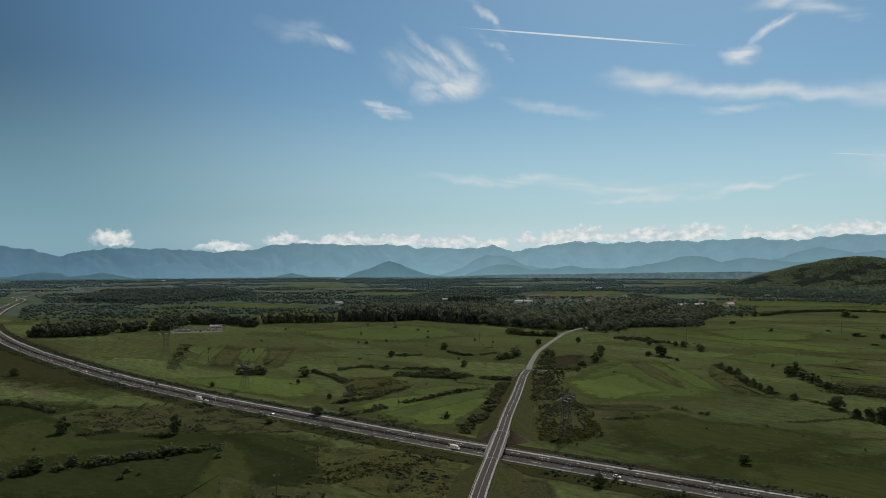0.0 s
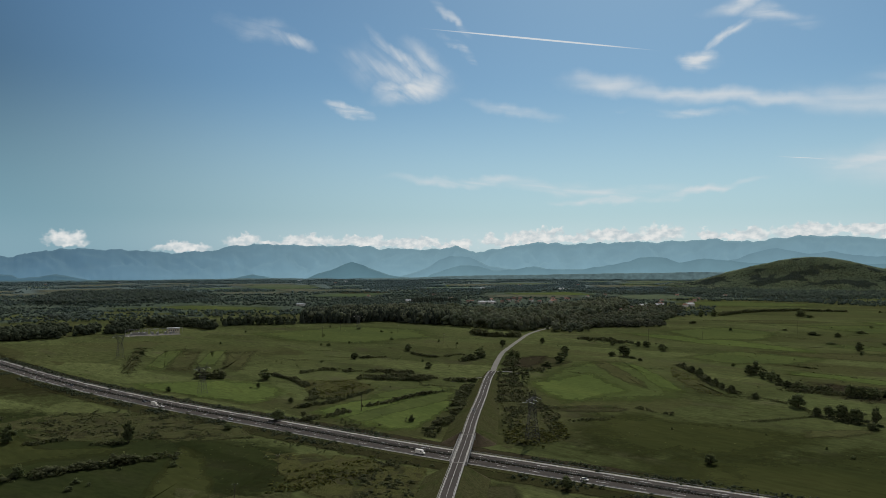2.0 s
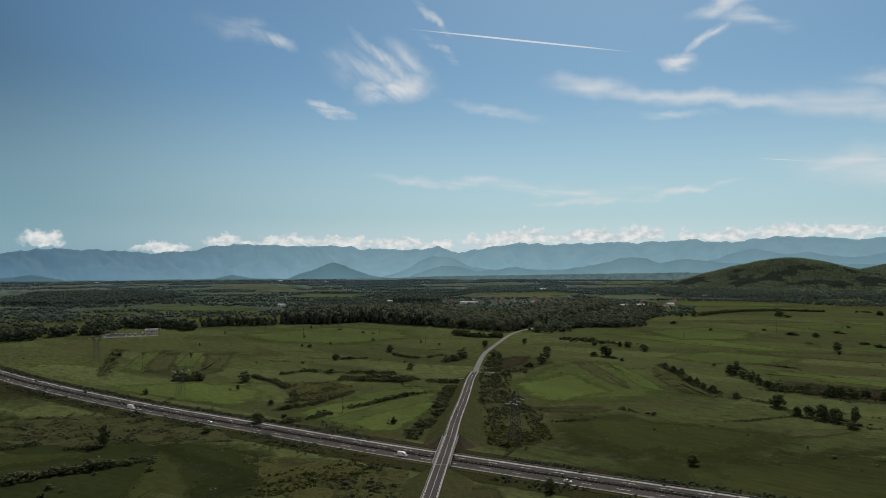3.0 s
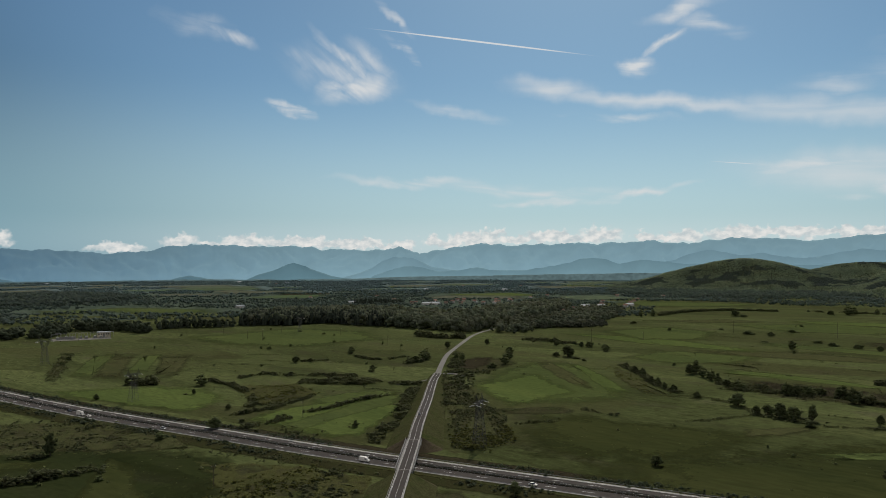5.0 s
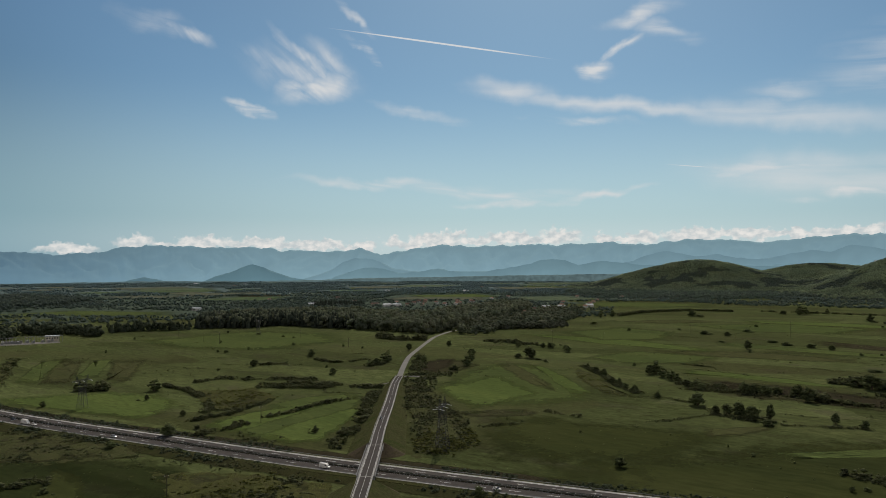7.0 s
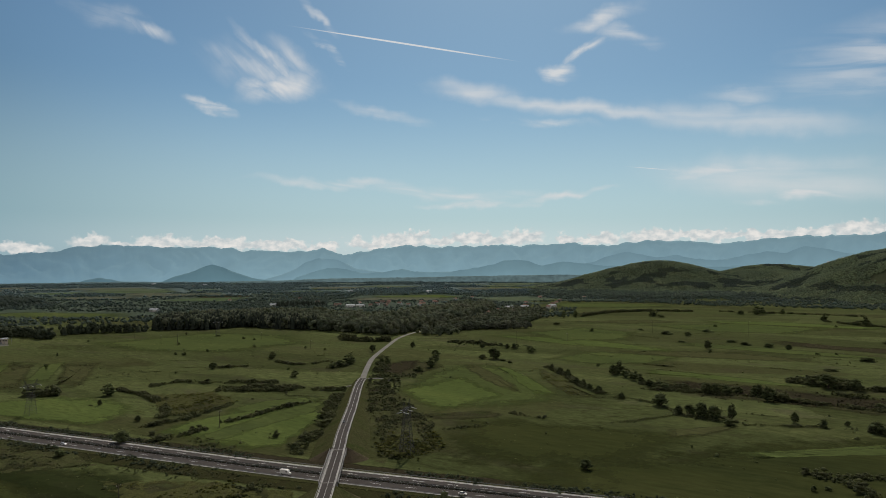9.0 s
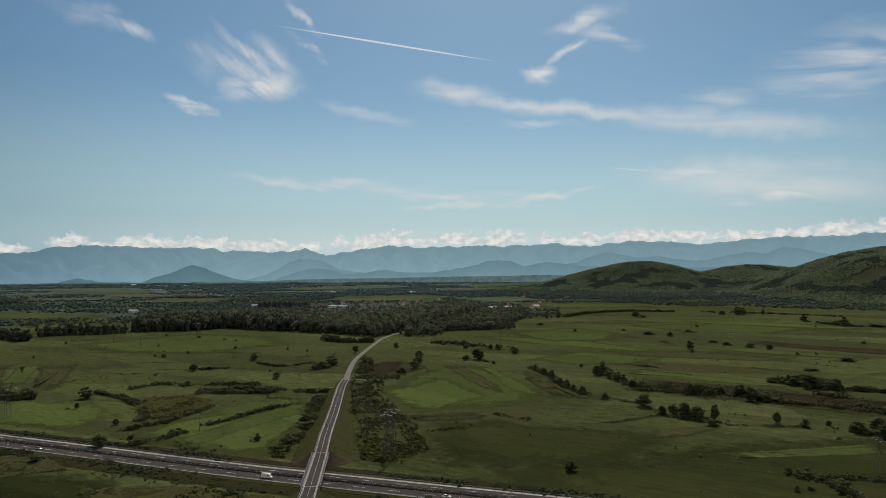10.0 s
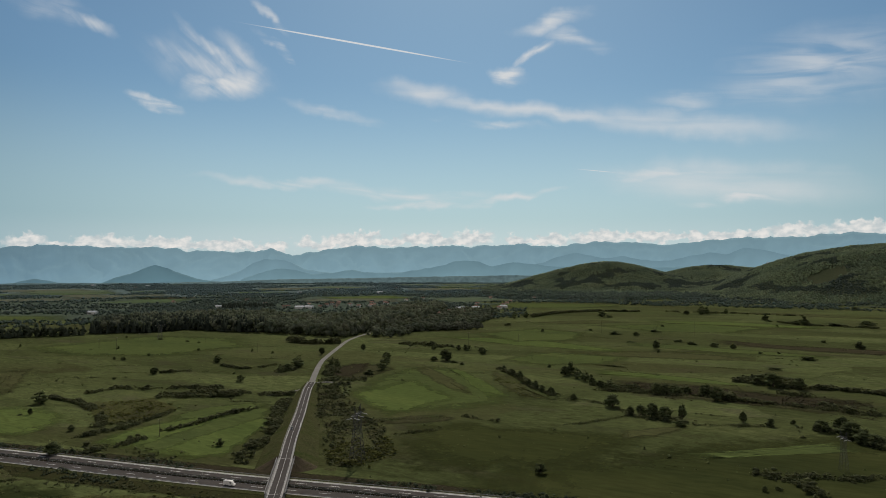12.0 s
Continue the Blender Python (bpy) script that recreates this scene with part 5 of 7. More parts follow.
WOODS = [
    ("forest", [(-190, 1318), (-110, 1312), (-42, 1350), (10, 1290), (67, 1252), (112, 1195), (198, 1126), (215, 1175), (255, 1230), (330, 1300), (400, 1420), (520, 1640), (567, 1800), (490, 1800), (405, 1680), (344, 1610), (288, 1510), (244, 1450), (197, 1420), (156, 1485), (127, 1550), (60, 1600), (-60, 1580), (-130, 1540), (-192, 1510), (-203, 1425)], 9.5, 20, WOOD_LEAF, "dense mixed forest beyond the meadows", 21, WOOD_SHAPES, 1.0, 0.78),
    ("conifer_wood", [(-196, 1308), (-110, 1302), (-42, 1340), (10, 1281), (67, 1244), (80, 1290), (40, 1400), (-20, 1450), (-119, 1480), (-200, 1420)], 7.5, 22, NEEDLE, "dark conifer stand at the forest edge", 22, SPIRES + WOOD_SHAPES[:3], 1.0, 0.48),
    ("conifer_row", [(-326, 1264), (-285, 1288), (-257, 1288), (-204, 1288), (-200, 1306), (-257, 1306), (-288, 1306), (-328, 1284)], 6.5, 17, COPSE_LEAF, "row of dark conifers along the meadow", 23, SPIRES[:2] + WOOD_SHAPES[:5], 1.0, 0.6),
    ("copse", [(-617, 1037), (-567, 1044), (-511, 1068), (-540, 1170), (-600, 1180), (-650, 1140)], 7.5, 15, COPSE_LEAF, "dark copse of broad-leaved trees near the motorway", 24, WOOD_SHAPES, 1.0, 0.8),
    ("copse", [(-504, 1100), (-483, 1118), (-500, 1190), (-530, 1180)], 7.5, 14, COPSE_LEAF, "small dark copse in the meadows", 25, WOOD_SHAPES, 1.0, 0.8),
    ("copse", [(-474, 1126), (-443, 1135), (-450, 1240), (-490, 1240)], 7.5, 16, COPSE_LEAF, "small dark copse beside the substation", 26, WOOD_SHAPES, 1.0, 0.8),
    ("copse", [(-470, 1290), (-441, 1240), (-355, 1222), (-325, 1182), (-318, 1210), (-350, 1260), (-430, 1290)], 7.5, 16, COPSE_LEAF, "line of tall trees behind the substation", 27, WOOD_SHAPES, 1.0, 0.75),
    ("forest", [(-1000, 1900), (-808, 1852), (-711, 1940), (-640, 2098), (-648, 2300), (-780, 2500), (-1000, 2640), (-1200, 2500)], 12.0, 14, HILL_DARK, "large dark forest far out on the plain", 28, DOT_SHAPES, 1.0, 1.2),
    ("village_trees", [(225, 1150), (276, 1100), (326, 1200), (400, 1205), (470, 1290), (560, 1430), (640, 1600), (600, 1680), (520, 1600), (400, 1400), (300, 1270)], 11.0, 13, WOOD_LEAF, "loose broad-leaved trees round the village houses", 29, WOOD_SHAPES, 0.42, 1.0),
    ("willows", [(262, 1160), (330, 1195), (440, 1200), (470, 1250), (360, 1265), (290, 1225)], 9.0, 10, WILLOW, "grey-green willows between the village and the pasture", 35, WOOD_SHAPES, 0.5, 1.1),
    ("dark_stand", [(15, 1880), (140, 1900), (150, 1990), (10, 2000)], 10.0, 14, NEEDLE, "dark square conifer plantation", 30, SPIRES, 1.0, 0.55),
    ("foot_wood", [(900, 2300), (1094, 2120), (1179, 2000), (1600, 2020), (1884, 1930), (2324, 1740), (2500, 1900), (2300, 2300), (2000, 2500), (1701, 2672), (1274, 2833), (1000, 2700)], 15.0, 13, FAINT_HAZE_LEAF, "grey-green trees along the foot of the hills", 31, DOT_SHAPES, 0.34, 1.15),
    ("foot_wood", [(1094, 2120), (1600, 2020), (2000, 1940), (2324, 1740), (2500, 1900), (2100, 2250), (1500, 2350), (1150, 2300)], 22.0, 13, HILL_DARK, "dark trees along the foot of the hills", 36, DOT_SHAPES, 0.2, 1.1),
]
for row in WOODS:
    wood(*row)


def far_trees():
    """Loose trees and hedgerows all over the far plain."""
    g = np.random.default_rng(33)
    n = 92000
    a, r = np.radians(g.uniform(-36, 54, n)), np.sqrt(g.uniform(1500 ** 2, 4320 ** 2, n))
    x, y = r * np.sin(a), r * np.cos(a)
    v = patchy(x * 0.5 + y * 0.3, y * 1.9, 170.0, 4.0) + 0.5 * patchy(x * 0.8, y * 2.4, 60.0, 8.0)
    ok = (v > -0.24) & (hill_height(x, y) < 0) & ~((a > 0.42) & (r < 2050)) & (line_gap(x, y) > 48)
    thin = g.uniform(0, 1, n) < 0.45
    for poly, loose in (([(-706, 1621), (-588, 1700), (-400, 1620), (-242, 1640), (-261, 1770), (-552, 1870), (-700, 1796), (-771, 1768)], False), ([(300, 2500), (620, 2560), (700, 2300), (340, 2260)], False),
                        ([(720, 1980), (960, 1940), (1150, 1720), (900, 1640), (700, 1750)], False), ([(150, 1790), (500, 1790), (520, 2080), (140, 2080)], True), ([(560, 1560), (720, 1700), (760, 1900), (600, 1820)], True)):
        ok &= ~inside(poly, x, y) | (thin if loose else False)
    x, y, r = x[ok], y[ok], r[ok]
    for poly in FAR_POLYS:
        ok = ~inside(poly, x, y)
        x, y, r = x[ok], y[ok], r[ok]
    h = g.uniform(3.5, 8.5, len(x)) + 3.0 * patchy(x, y, 90.0, 2.0)
    w = h * g.uniform(1.1, 2.0, len(x))
    # trees beyond about 2650 m get the leaf colour with more haze in it
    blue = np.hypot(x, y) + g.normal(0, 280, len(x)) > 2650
    for sel, mat, label, seed in ((~blue, FAINT_HAZE_LEAF, "countless hedgerow trees across the far plain", 34), (blue, HAZE_LEAF, "hazy blue-green trees on the farthest plain", 37)):
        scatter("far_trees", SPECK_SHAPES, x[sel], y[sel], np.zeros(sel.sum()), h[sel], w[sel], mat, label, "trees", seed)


far_trees()

# ---------------------------------------------------------------- hedges and scrub
HEDGES = [
    ([(-300, 340), (-230, 366), (-224, 376), (-210, 382), (-198, 389), (-177, 406), (-153, 421), (-135, 428)], 4.5, 6, "long dark hedge across the meadow"),
    ([(-352, 559), (-328, 552), (-293, 530)], 4, 5, "dark hedge beside the motorway bank"),
    ([(-197, 458), (-179, 461)], 2.5, 4, "short low hedge in the meadow"),
    ([(-246, 459), (-231, 461), (-219, 471)], 3, 5, "low dark hedge at the edge of the scrub"),
    ([(-68, 366), (-54, 369), (-37, 380), (-15, 397)], 3, 7, "broad pale-green bramble hedge"),
    ([(-65, 378), (-45, 393), (-21, 411)], 2.6, 8, "broad pale-green bramble hedge"),
    ([(-134, 722), (-106, 687), (-89, 650), (-79, 611), (-79, 588)], 3.4, 5, "curving hedge round a heath"),
    ([(-77, 596), (-59, 596), (-45, 606), (-31, 630)], 2.6, 4, "low hedge round a heath"),
    ([(-74, 518), (-53, 533), (-35, 558), (-15, 579), (7, 603), (32, 621)], 3.2, 5, "long hedge between two meadows"),
    ([(-89, 558), (-66, 576), (-49, 596)], 2.8, 4, "low hedge between two meadows"),
    ([(-108, 733), (-87, 752), (-55, 737), (-26, 733), (6, 722)], 3.6, 6, "thick dark hedge across the meadows"),
    ([(-46, 694), (-13, 684), (25, 677), (65, 674)], 4.2, 7, "thick dark hedge leading to the road"),
    ([(-45, 707), (-2, 701), (30, 687)], 3.2, 5, "dark hedge across the meadows"),
    ([(-56, 841), (-26, 846)], 3, 5, "short dark hedge in the meadow"),
    ([(7, 882), (31, 850), (66, 866)], 3, 5, "low hedge leading to a thicket"),
    ([(102, 1099), (138, 1066), (175, 1058)], 8, 12, "thick tall hedge before the forest"),
    ([(12, 469), (26, 507), (38, 550), (46, 600), (56, 650)], 3.8, 9, "dark bushes at the foot of the embankment"),
    ([(115, 504), (129, 506), (150, 508)], 1.9, 3, "low dark hedge strip in the meadow"),
    ([(179, 545), (187, 530), (198, 523)], 1.9, 3.4, "low dark hedge strip in the meadow"),
    ([(251, 1020), (278, 999), (299, 958)], 5, 9, "long hedge beyond the pasture"),
    ([(112, 548), (140, 546), (168, 545)], 1.1, 3.0, "low brushy field boundary"),
    ([(296, 765), (295, 716), (284, 652), (284, 601)], 3, 7, "bushy row along a ditch"),
    ([(345, 643), (359, 606), (390, 573), (410, 553), (426, 524), (449, 493), (483, 448)], 3, 9, "dark bushes along the stream"),
    ([(330, 616), (358, 595), (385, 566)], 2.4, 6, "low bushes along the stream"),
    ([(484, 613), (497, 589), (508, 566), (539, 544), (560, 512)], 4.4, 7, "dark hedge beyond the stream"),
    ([(505, 620), (521, 608), (508, 566)], 6, 8, "tall dark bushes beyond the stream"),
    ([(280, 357), (285, 345), (288, 333), (284, 317)], 3.5, 7, "dark hedge near the motorway"),
    ([(294, 349), (305, 343), (321, 332), (344, 333)], 2.6, 5, "dark hedge near the motorway"),
    ([(398, 429), (406, 413), (401, 391), (398, 377)], 5, 9, "tall dark hedge in the pasture"),
    ([(280, 591), (300, 574), (306, 543), (303, 510)], 1.6, 4, "brushy field boundary"),
    ([(238, 497), (264, 502), (293, 511)], 1.5, 4, "brushy field boundary"),
    ([(327, 469), (352, 458), (393, 438)], 1.5, 4, "brushy field boundary"),
    ([(1057, 1186), (1071, 1087), (1142, 1005)], 5, 10, "far dark hedge across the pasture"),
    ([(1045, 1504), (1150, 1392), (1246, 1289)], 6, 12, "far dark hedge across the pasture"),
    ([(411, 757), (434, 722)], 1.6, 4, "low dark hedge strip in the pasture"),
    ([(979, 1524), (886, 1552), (744, 1513), (650, 1433)], 6, 14, "far hedge of small trees"),
    ([(388, 606), (399, 595), (404, 575)], 5, 6, "dark bushes along the boggy stream"),
    ([(415, 572), (418, 557), (412, 532)], 7, 8, "clump of tall dark bushes along the stream"),
    ([(480, 551), (484, 536), (492, 528)], 4, 6, "dark bushes along the boggy stream"),
    ([(468, 490), (469, 478), (469, 465)], 5, 7, "dark bushes along the boggy stream"),
    ([(351, 645), (359, 622), (372, 609)], 4, 6, "dark bushes along the boggy stream"),
    ([(-206, 704), (-180, 708)], 8, 11, "clump of dark trees round a pylon"),
]
for i, (pts, hgt, wid, label) in enumerate(HEDGES):
    far = "far dark hedge" in label
    pale = "pale-green" in label
    hedge(pts, hgt * (0.7 if far else 0.6 if pale else 1.0), wid, label, 100 + i, YELLOW_SCRUB if pale else None, gaps=0.55 if far else 0.42 if "foot of the embankment" in label else 0.15)

THICKETS = [
    ([(-250, 560), (-160, 545), (-120, 500), (-150, 470), (-235, 475), (-280, 520)], 1.7, 3.0, "grey-green scrub of low bushes and brambles", SCRUB, 0.12),
    ([(93, 728), (104, 686), (104, 606), (111, 538), (100, 469), (83, 442), (62, 444), (70, 487), (73, 562), (80, 634)], 1.9, 2.7, "dense scrub below the embankment", SCRUB, 0.22),
    ([(69, 487), (83, 500), (109, 515), (101, 462), (83, 440), (65, 448)], 2.4, 2.4, "pale yellow-green bushes round the pylon", YELLOW_SCRUB, 0.32),
    ([(-101, 687), (-52, 687), (-31, 638), (-46, 608), (-76, 596)], 1.6, 2.6, "tussocky yellowish scrub", YELLOW_SCRUB, 0.7),
    ([(-70, 360), (-10, 396), (-18, 420), (-60, 400), (-80, 380)], 1.6, 3.0, "pale yellow-green bramble thicket", YELLOW_SCRUB, 0.1),
    ([(-130, 480), (-60, 440), (-20, 425), (-10, 432), (-60, 462), (-120, 500)], 1.1, 2.4, "low dark scrub along the motorway bank", SCRUB, 0.15),
    ([(-110, 350), (-60, 330), (-50, 345), (-100, 370)], 1.1, 2.5, "low dark scrub in the meadow", SCRUB, 0.0),
    ([(-85, 520), (-50, 500), (-20, 478), (-30, 500), (-75, 535)], 2.2, 3.4, "bushes on the far motorway bank", SCRUB, 0.1),
    ([(62, 560), (92, 700), (112, 712), (120, 690), (90, 600), (80, 560)], 3.0, 4.5, "dark bushes beside the road", SCRUB, 0.05),
    ([(60, 800), (92, 830), (95, 850), (70, 850)], 4.5, 4.0, "thicket of dark trees in the meadow", SCRUB, 0.4),
    ([(104, 809), (140, 925), (126, 807), (116, 730), (118, 691), (97, 672), (95, 710)], 3.4, 3.6, "dark bushes along the country road", SCRUB, 0.3),
    ([(359, 666), (441, 599), (534, 491), (465, 433), (402, 522), (358, 569), (334, 614)], 1.5, 4.2, "brown-green scrub along the stream", BROWN_SCRUB, 0.0),
    ([(-305, 954), (-260, 930), (-216, 728), (-248, 734)], 0.9, 3.0, "scattered low scrub on an old field", BROWN_SCRUB, 0.06),
    ([(-234, 925), (-189, 923), (-168, 745), (-196, 745)], 0.8, 3.0, "scattered low scrub on an old field", BROWN_SCRUB, 0.06),
    ([(-356, 954), (-342, 954), (-278, 734), (-292, 734)], 1.6, 3.0, "narrow strip of low scrub on an old field", SCRUB, 0.15),
]
THICKETS += [
    ([(283, 755), (292, 715), (270, 625), (272, 590), (256, 605), (260, 659), (268, 709)], 1.2, 2.8, "yellowish brambles along the ditch", YELLOW_SCRUB, 0.1),
    ([(92, 700), (102, 660), (104, 606), (108, 545), (84, 520), (72, 540), (78, 610)], 1.4, 2.8, "brown dead brush below the embankment", BROWN_SCRUB, 0.2),
    ([(-24, 330), (4, 345), (10, 398), (-6, 415), (-30, 402)], 1.8, 2.6, "dark scrub at the foot of the embankment", SCRUB, 0.1),
    ([(305, 516), (314, 504), (322, 492), (334, 484), (330, 476), (312, 490), (300, 508)], 3.0, 2.6, "low bushes under a row of trees", SCRUB, 0.5),
    ([(98, 735), (140, 718), (150, 745), (118, 765)], 2.4, 3.6, "dark bushes beside the country road", SCRUB, 0.0),
    ([(250, 1035), (330, 960), (350, 935), (300, 930), (250, 990)], 3.5, 7.0, "scattered bushes beyond the pasture", SCRUB, 0.0),
]
for i, (poly, hgt, gap, label, mat, cover) in enumerate(THICKETS):
    thicket(poly, hgt, gap, label, 200 + i, mat, cover)
def bramble_mat(poly, label, mat, seed):
    """A low lumpy carpet of brambles and dead grass, sinking into the ground between its mounds."""
    p = np.array(poly, float)
    (x0, y0), (x1, y1) = p.min(0) - 6, p.max(0) + 6
    step = 1.3
    gx, gy = np.meshgrid(np.arange(x0, x1, step), np.arange(y0, y1, step), indexing="ij")
    x, y = gx.ravel(), gy.ravel()
    g = np.random.default_rng(seed)
    x, y = x + g.uniform(-0.4, 0.4, len(x)), y + g.uniform(-0.4, 0.4, len(y))
    body = np.where(inside(poly, x, y), 0.35, -0.9)
    lump = body + 1.3 * patchy(x, y, 21.0, seed * 0.7) + 0.9 * patchy(x, y, 6.0, seed * 1.1) + 0.5 * patchy(x, y, 2.6, seed * 1.9)
    z = ground_at(x, y) + np.clip(0.62 * lump, -0.5, 1.3) + 0.1
    n = gx.shape[1]
    faces = []
    for i in range(gx.shape[0] - 1):
        for j in range(n - 1):
            q = (i * n + j, (i + 1) * n + j, (i + 1) * n + j + 1, i * n + j + 1)
            if max(lump[k] for k in q) > -0.2:
                faces.append(q)
    used = sorted({k for q in faces for k in q})
    where = {k: m for m, k in enumerate(used)}
    faces = [tuple(where[k] for k in q) for q in faces]
    verts = np.column_stack([x, y, z])[used]
    tagged(new("bramble_carpet", mesh_of("bramble_carpet", verts, faces, CARPET if mat is SCRUB else YELLOW_CARPET)), label.replace("low ", "lumpy carpet of low "), "brambles", kind="stuff")


GROUND_COVER = [
    ([(-262, 556), (-170, 548), (-118, 505), (-100, 470), (-150, 462), (-235, 470), (-290, 515)], "low brambles and dead grass on the heath", SCRUB),
    ([(-90, 440), (-40, 425), (10, 395), (4, 345), (-20, 330), (-60, 372)], "low brambles beside the embankment", YELLOW_SCRUB),
    ([(92, 715), (104, 680), (104, 606), (111, 538), (100, 465), (83, 442), (64, 446), (72, 487), (75, 562), (82, 634)], "low brambles below the embankment", SCRUB),
    ([(-104, 690), (-50, 690), (-28, 640), (-46, 606), (-78, 594)], "low yellowish brambles inside the hedge", YELLOW_SCRUB),
    ([(340, 640), (441, 606), (534, 497), (465, 440), (402, 528), (358, 575)], "low brown growth along the stream", BROWN_SCRUB),
    ([(-118, 372), (-60, 350), (-50, 318), (-108, 335)], "low brambles in the meadow", SCRUB),
]
for i, (poly, label, mat) in enumerate(GROUND_COVER):
    if mat is not BROWN_SCRUB:
        bramble_mat(poly, label, mat, 650 + i)
    thicket(poly, 0.75, 2.3, label, 250 + i, mat, 0.0, "brambles", LOW_SHAPES, "brambles")


def verge():
    """Dark rank growth along both feet of the motorway bank."""
    line = MOTORWAY[(MOTORWAY[:, 1] < 1100) & (MOTORWAY[:, 1] > 180)]
    s = sides_of(line)
    for side, lo, hgt, label, seed in ((-1, 16.0, 2.2, "dark rank growth along the far motorway ditch", 301), (1, 18.0, 2.0, "dark rank growth along the near motorway ditch", 302)):
        pts = line[:, :2] + s * side * lo
        bridge = np.hypot(pts[:, 0] - 32, pts[:, 1] - 415) < 34
        for chunk in (pts[:np.argmax(bridge)], pts[len(bridge) - np.argmax(bridge[::-1]):]):
            if len(chunk) > 3:
                hedge(chunk[::3], hgt, 7.5 if side < 0 else 10.0, label, seed, COPSE_LEAF, "verge_growth", -0.05 if side < 0 else 0.42, 0.45, LOW_SHAPES)


verge()


def verge_strip(lo, hi, label, mat):
    """A strip of dark growth along the motorway that thins out into the meadow."""
    line = MOTORWAY[(MOTORWAY[:, 1] < 1250) & (MOTORWAY[:, 1] > 60)]
    s = sides_of(line)
    rows, inw = [], []
    for k, f in enumerate((0.0, 0.5, 1.0, 0.5, 0.0)):
        off = lo + (hi - lo) * k / 4
        xy = line + s * off
        rows.append(np.column_stack([xy, ground_at(xy[:, 0], xy[:, 1]) + 0.12]))
        inw.append(np.full(len(line), f))
    n = len(line)
    faces = [(k * n + i, (k + 1) * n + i, (k + 1) * n + i + 1, k * n + i + 1) for k in range(4) for i in range(n - 1)]
    me = mesh_of("verge_strip", np.vstack(rows), faces, mat, True)
    me.attributes.new("inwards", "FLOAT", "POINT").data.foreach_set("value", np.concatenate(inw))
    tagged(new("verge_strip", me), label, "verge", kind="structure")


verge_strip(12.5, 30.0, "dark brownish verge along the near side of the motorway", VERGE)
verge_strip(-25.0, -12.0, "dark brownish verge along the far side of the motorway", BOG)


def tussocks():
    """Small dark bushes and tussocks strewn over the meadows."""
    g = np.random.default_rng(44)
    n = 20000
    a, r = np.radians(g.uniform(-36, 54, n)), np.sqrt(g.uniform(280 ** 2, 1500 ** 2, n))
    x, y = r * np.sin(a), r * np.cos(a)
    v = patchy(x, y, 70.0, 12.0)
    ok = (v + g.uniform(-0.3, 0.3, n) > 0.26) & (line_gap(x, y) > 16)
    x, y = x[ok], y[ok]
    h = np.clip(g.exponential(0.42, len(x)) + 0.3, 0.3, 2.2)
    scatter("tussocks", LOW_SHAPES, x, y, ground_at(x, y), h, h * g.uniform(1.2, 2.6, len(x)), SCRUB, "small dark bushes and tussocks strewn over the meadows", "tussocks", 45)


tussocks()


def field_boundaries():
    """Short brushy lines of uncut grass and brambles along the old field edges."""
    g = np.random.default_rng(46)
    X, Y = [], []
    for k in range(110):
        west = k % 4 == 0
        a, r = math.radians(g.uniform(-24, 6) if west else g.uniform(12, 52)), math.sqrt(g.uniform(520 ** 2, 1480 ** 2))
        c, turn, half = np.array([r * math.sin(a), r * math.cos(a)]), radians(g.normal(-12 if west else -50, 9)), g.uniform(8, 34) * (r / 800) ** 0.5
        t = np.arange(-half, half, 0.9)
        bow = 0.02 * g.normal() * t ** 2 / half
        X.append(c[0] + t * math.cos(turn) - bow * math.sin(turn) + g.normal(0, 0.7, len(t)))
        Y.append(c[1] + t * math.sin(turn) + bow * math.cos(turn) + g.normal(0, 0.7, len(t)))
    x, y = np.concatenate(X), np.concatenate(Y)
    ok = (line_gap(x, y) > 20) & (patchy(x, y, 14.0, 3.0) > -0.18)
    x, y = x[ok], y[ok]
    h = np.clip(g.exponential(0.35, len(x)) + 0.35, 0.35, 1.8)
    scatter("field_boundary", LOW_SHAPES, x, y, ground_at(x, y), h, h * g.uniform(1.5, 2.8, len(x)), SCRUB, "low brushy lines of rank grass along old field edges", "field boundary", 47)


field_boundaries()

# ---------------------------------------------------------------- single trees and bushes
def plant_kind(name, seed, lumps, low, label, category, stems):
    """One tree or bush of unit height and width: bark limbs and a crown of leaf clumps."""
    root = tagged(new(name), label, category, "trees and bushes of the meadows")
    bm = bmesh.new()
    g = np.random.default_rng(seed)
    tube(bm, [(0, 0, -0.05), (0.005, 0, low * 0.6), (0.0, 0.01, 0.55), (0.01, 0, 0.8)], [0.045, 0.035, 0.02, 0.006], 7)
    for k in range(stems):
        a = g.uniform(0, 2 * math.pi)
        z = g.uniform(0.15, 0.45)
        e = (0.34 * math.cos(a), 0.34 * math.sin(a), z + 0.25)
        tube(bm, [(0, 0, z), (e[0] * 0.5, e[1] * 0.5, z + 0.15), e], [0.02, 0.014, 0.004], 5)
    part("trunk", bm, BARK, root)
    v, f = crown_shape(seed, lumps, ICO1, low, 0.3, 430, (0.10, 0.18), 0.045)
    # lower boughs and undergrowth down to the grass
    v2, f2 = crown_shape(seed + 77, 10, OCTA, 0.0, 0.3, 100, (0.13, 0.2), 0.06)
    v2 = v2 * np.array([0.8, 0.8, 0.55])
    v, f = np.vstack([v, v2]), np.vstack([f, f2 + len(v)])
    share("crown", fast_mesh("crown", v, f, LEAF), root)
    return root


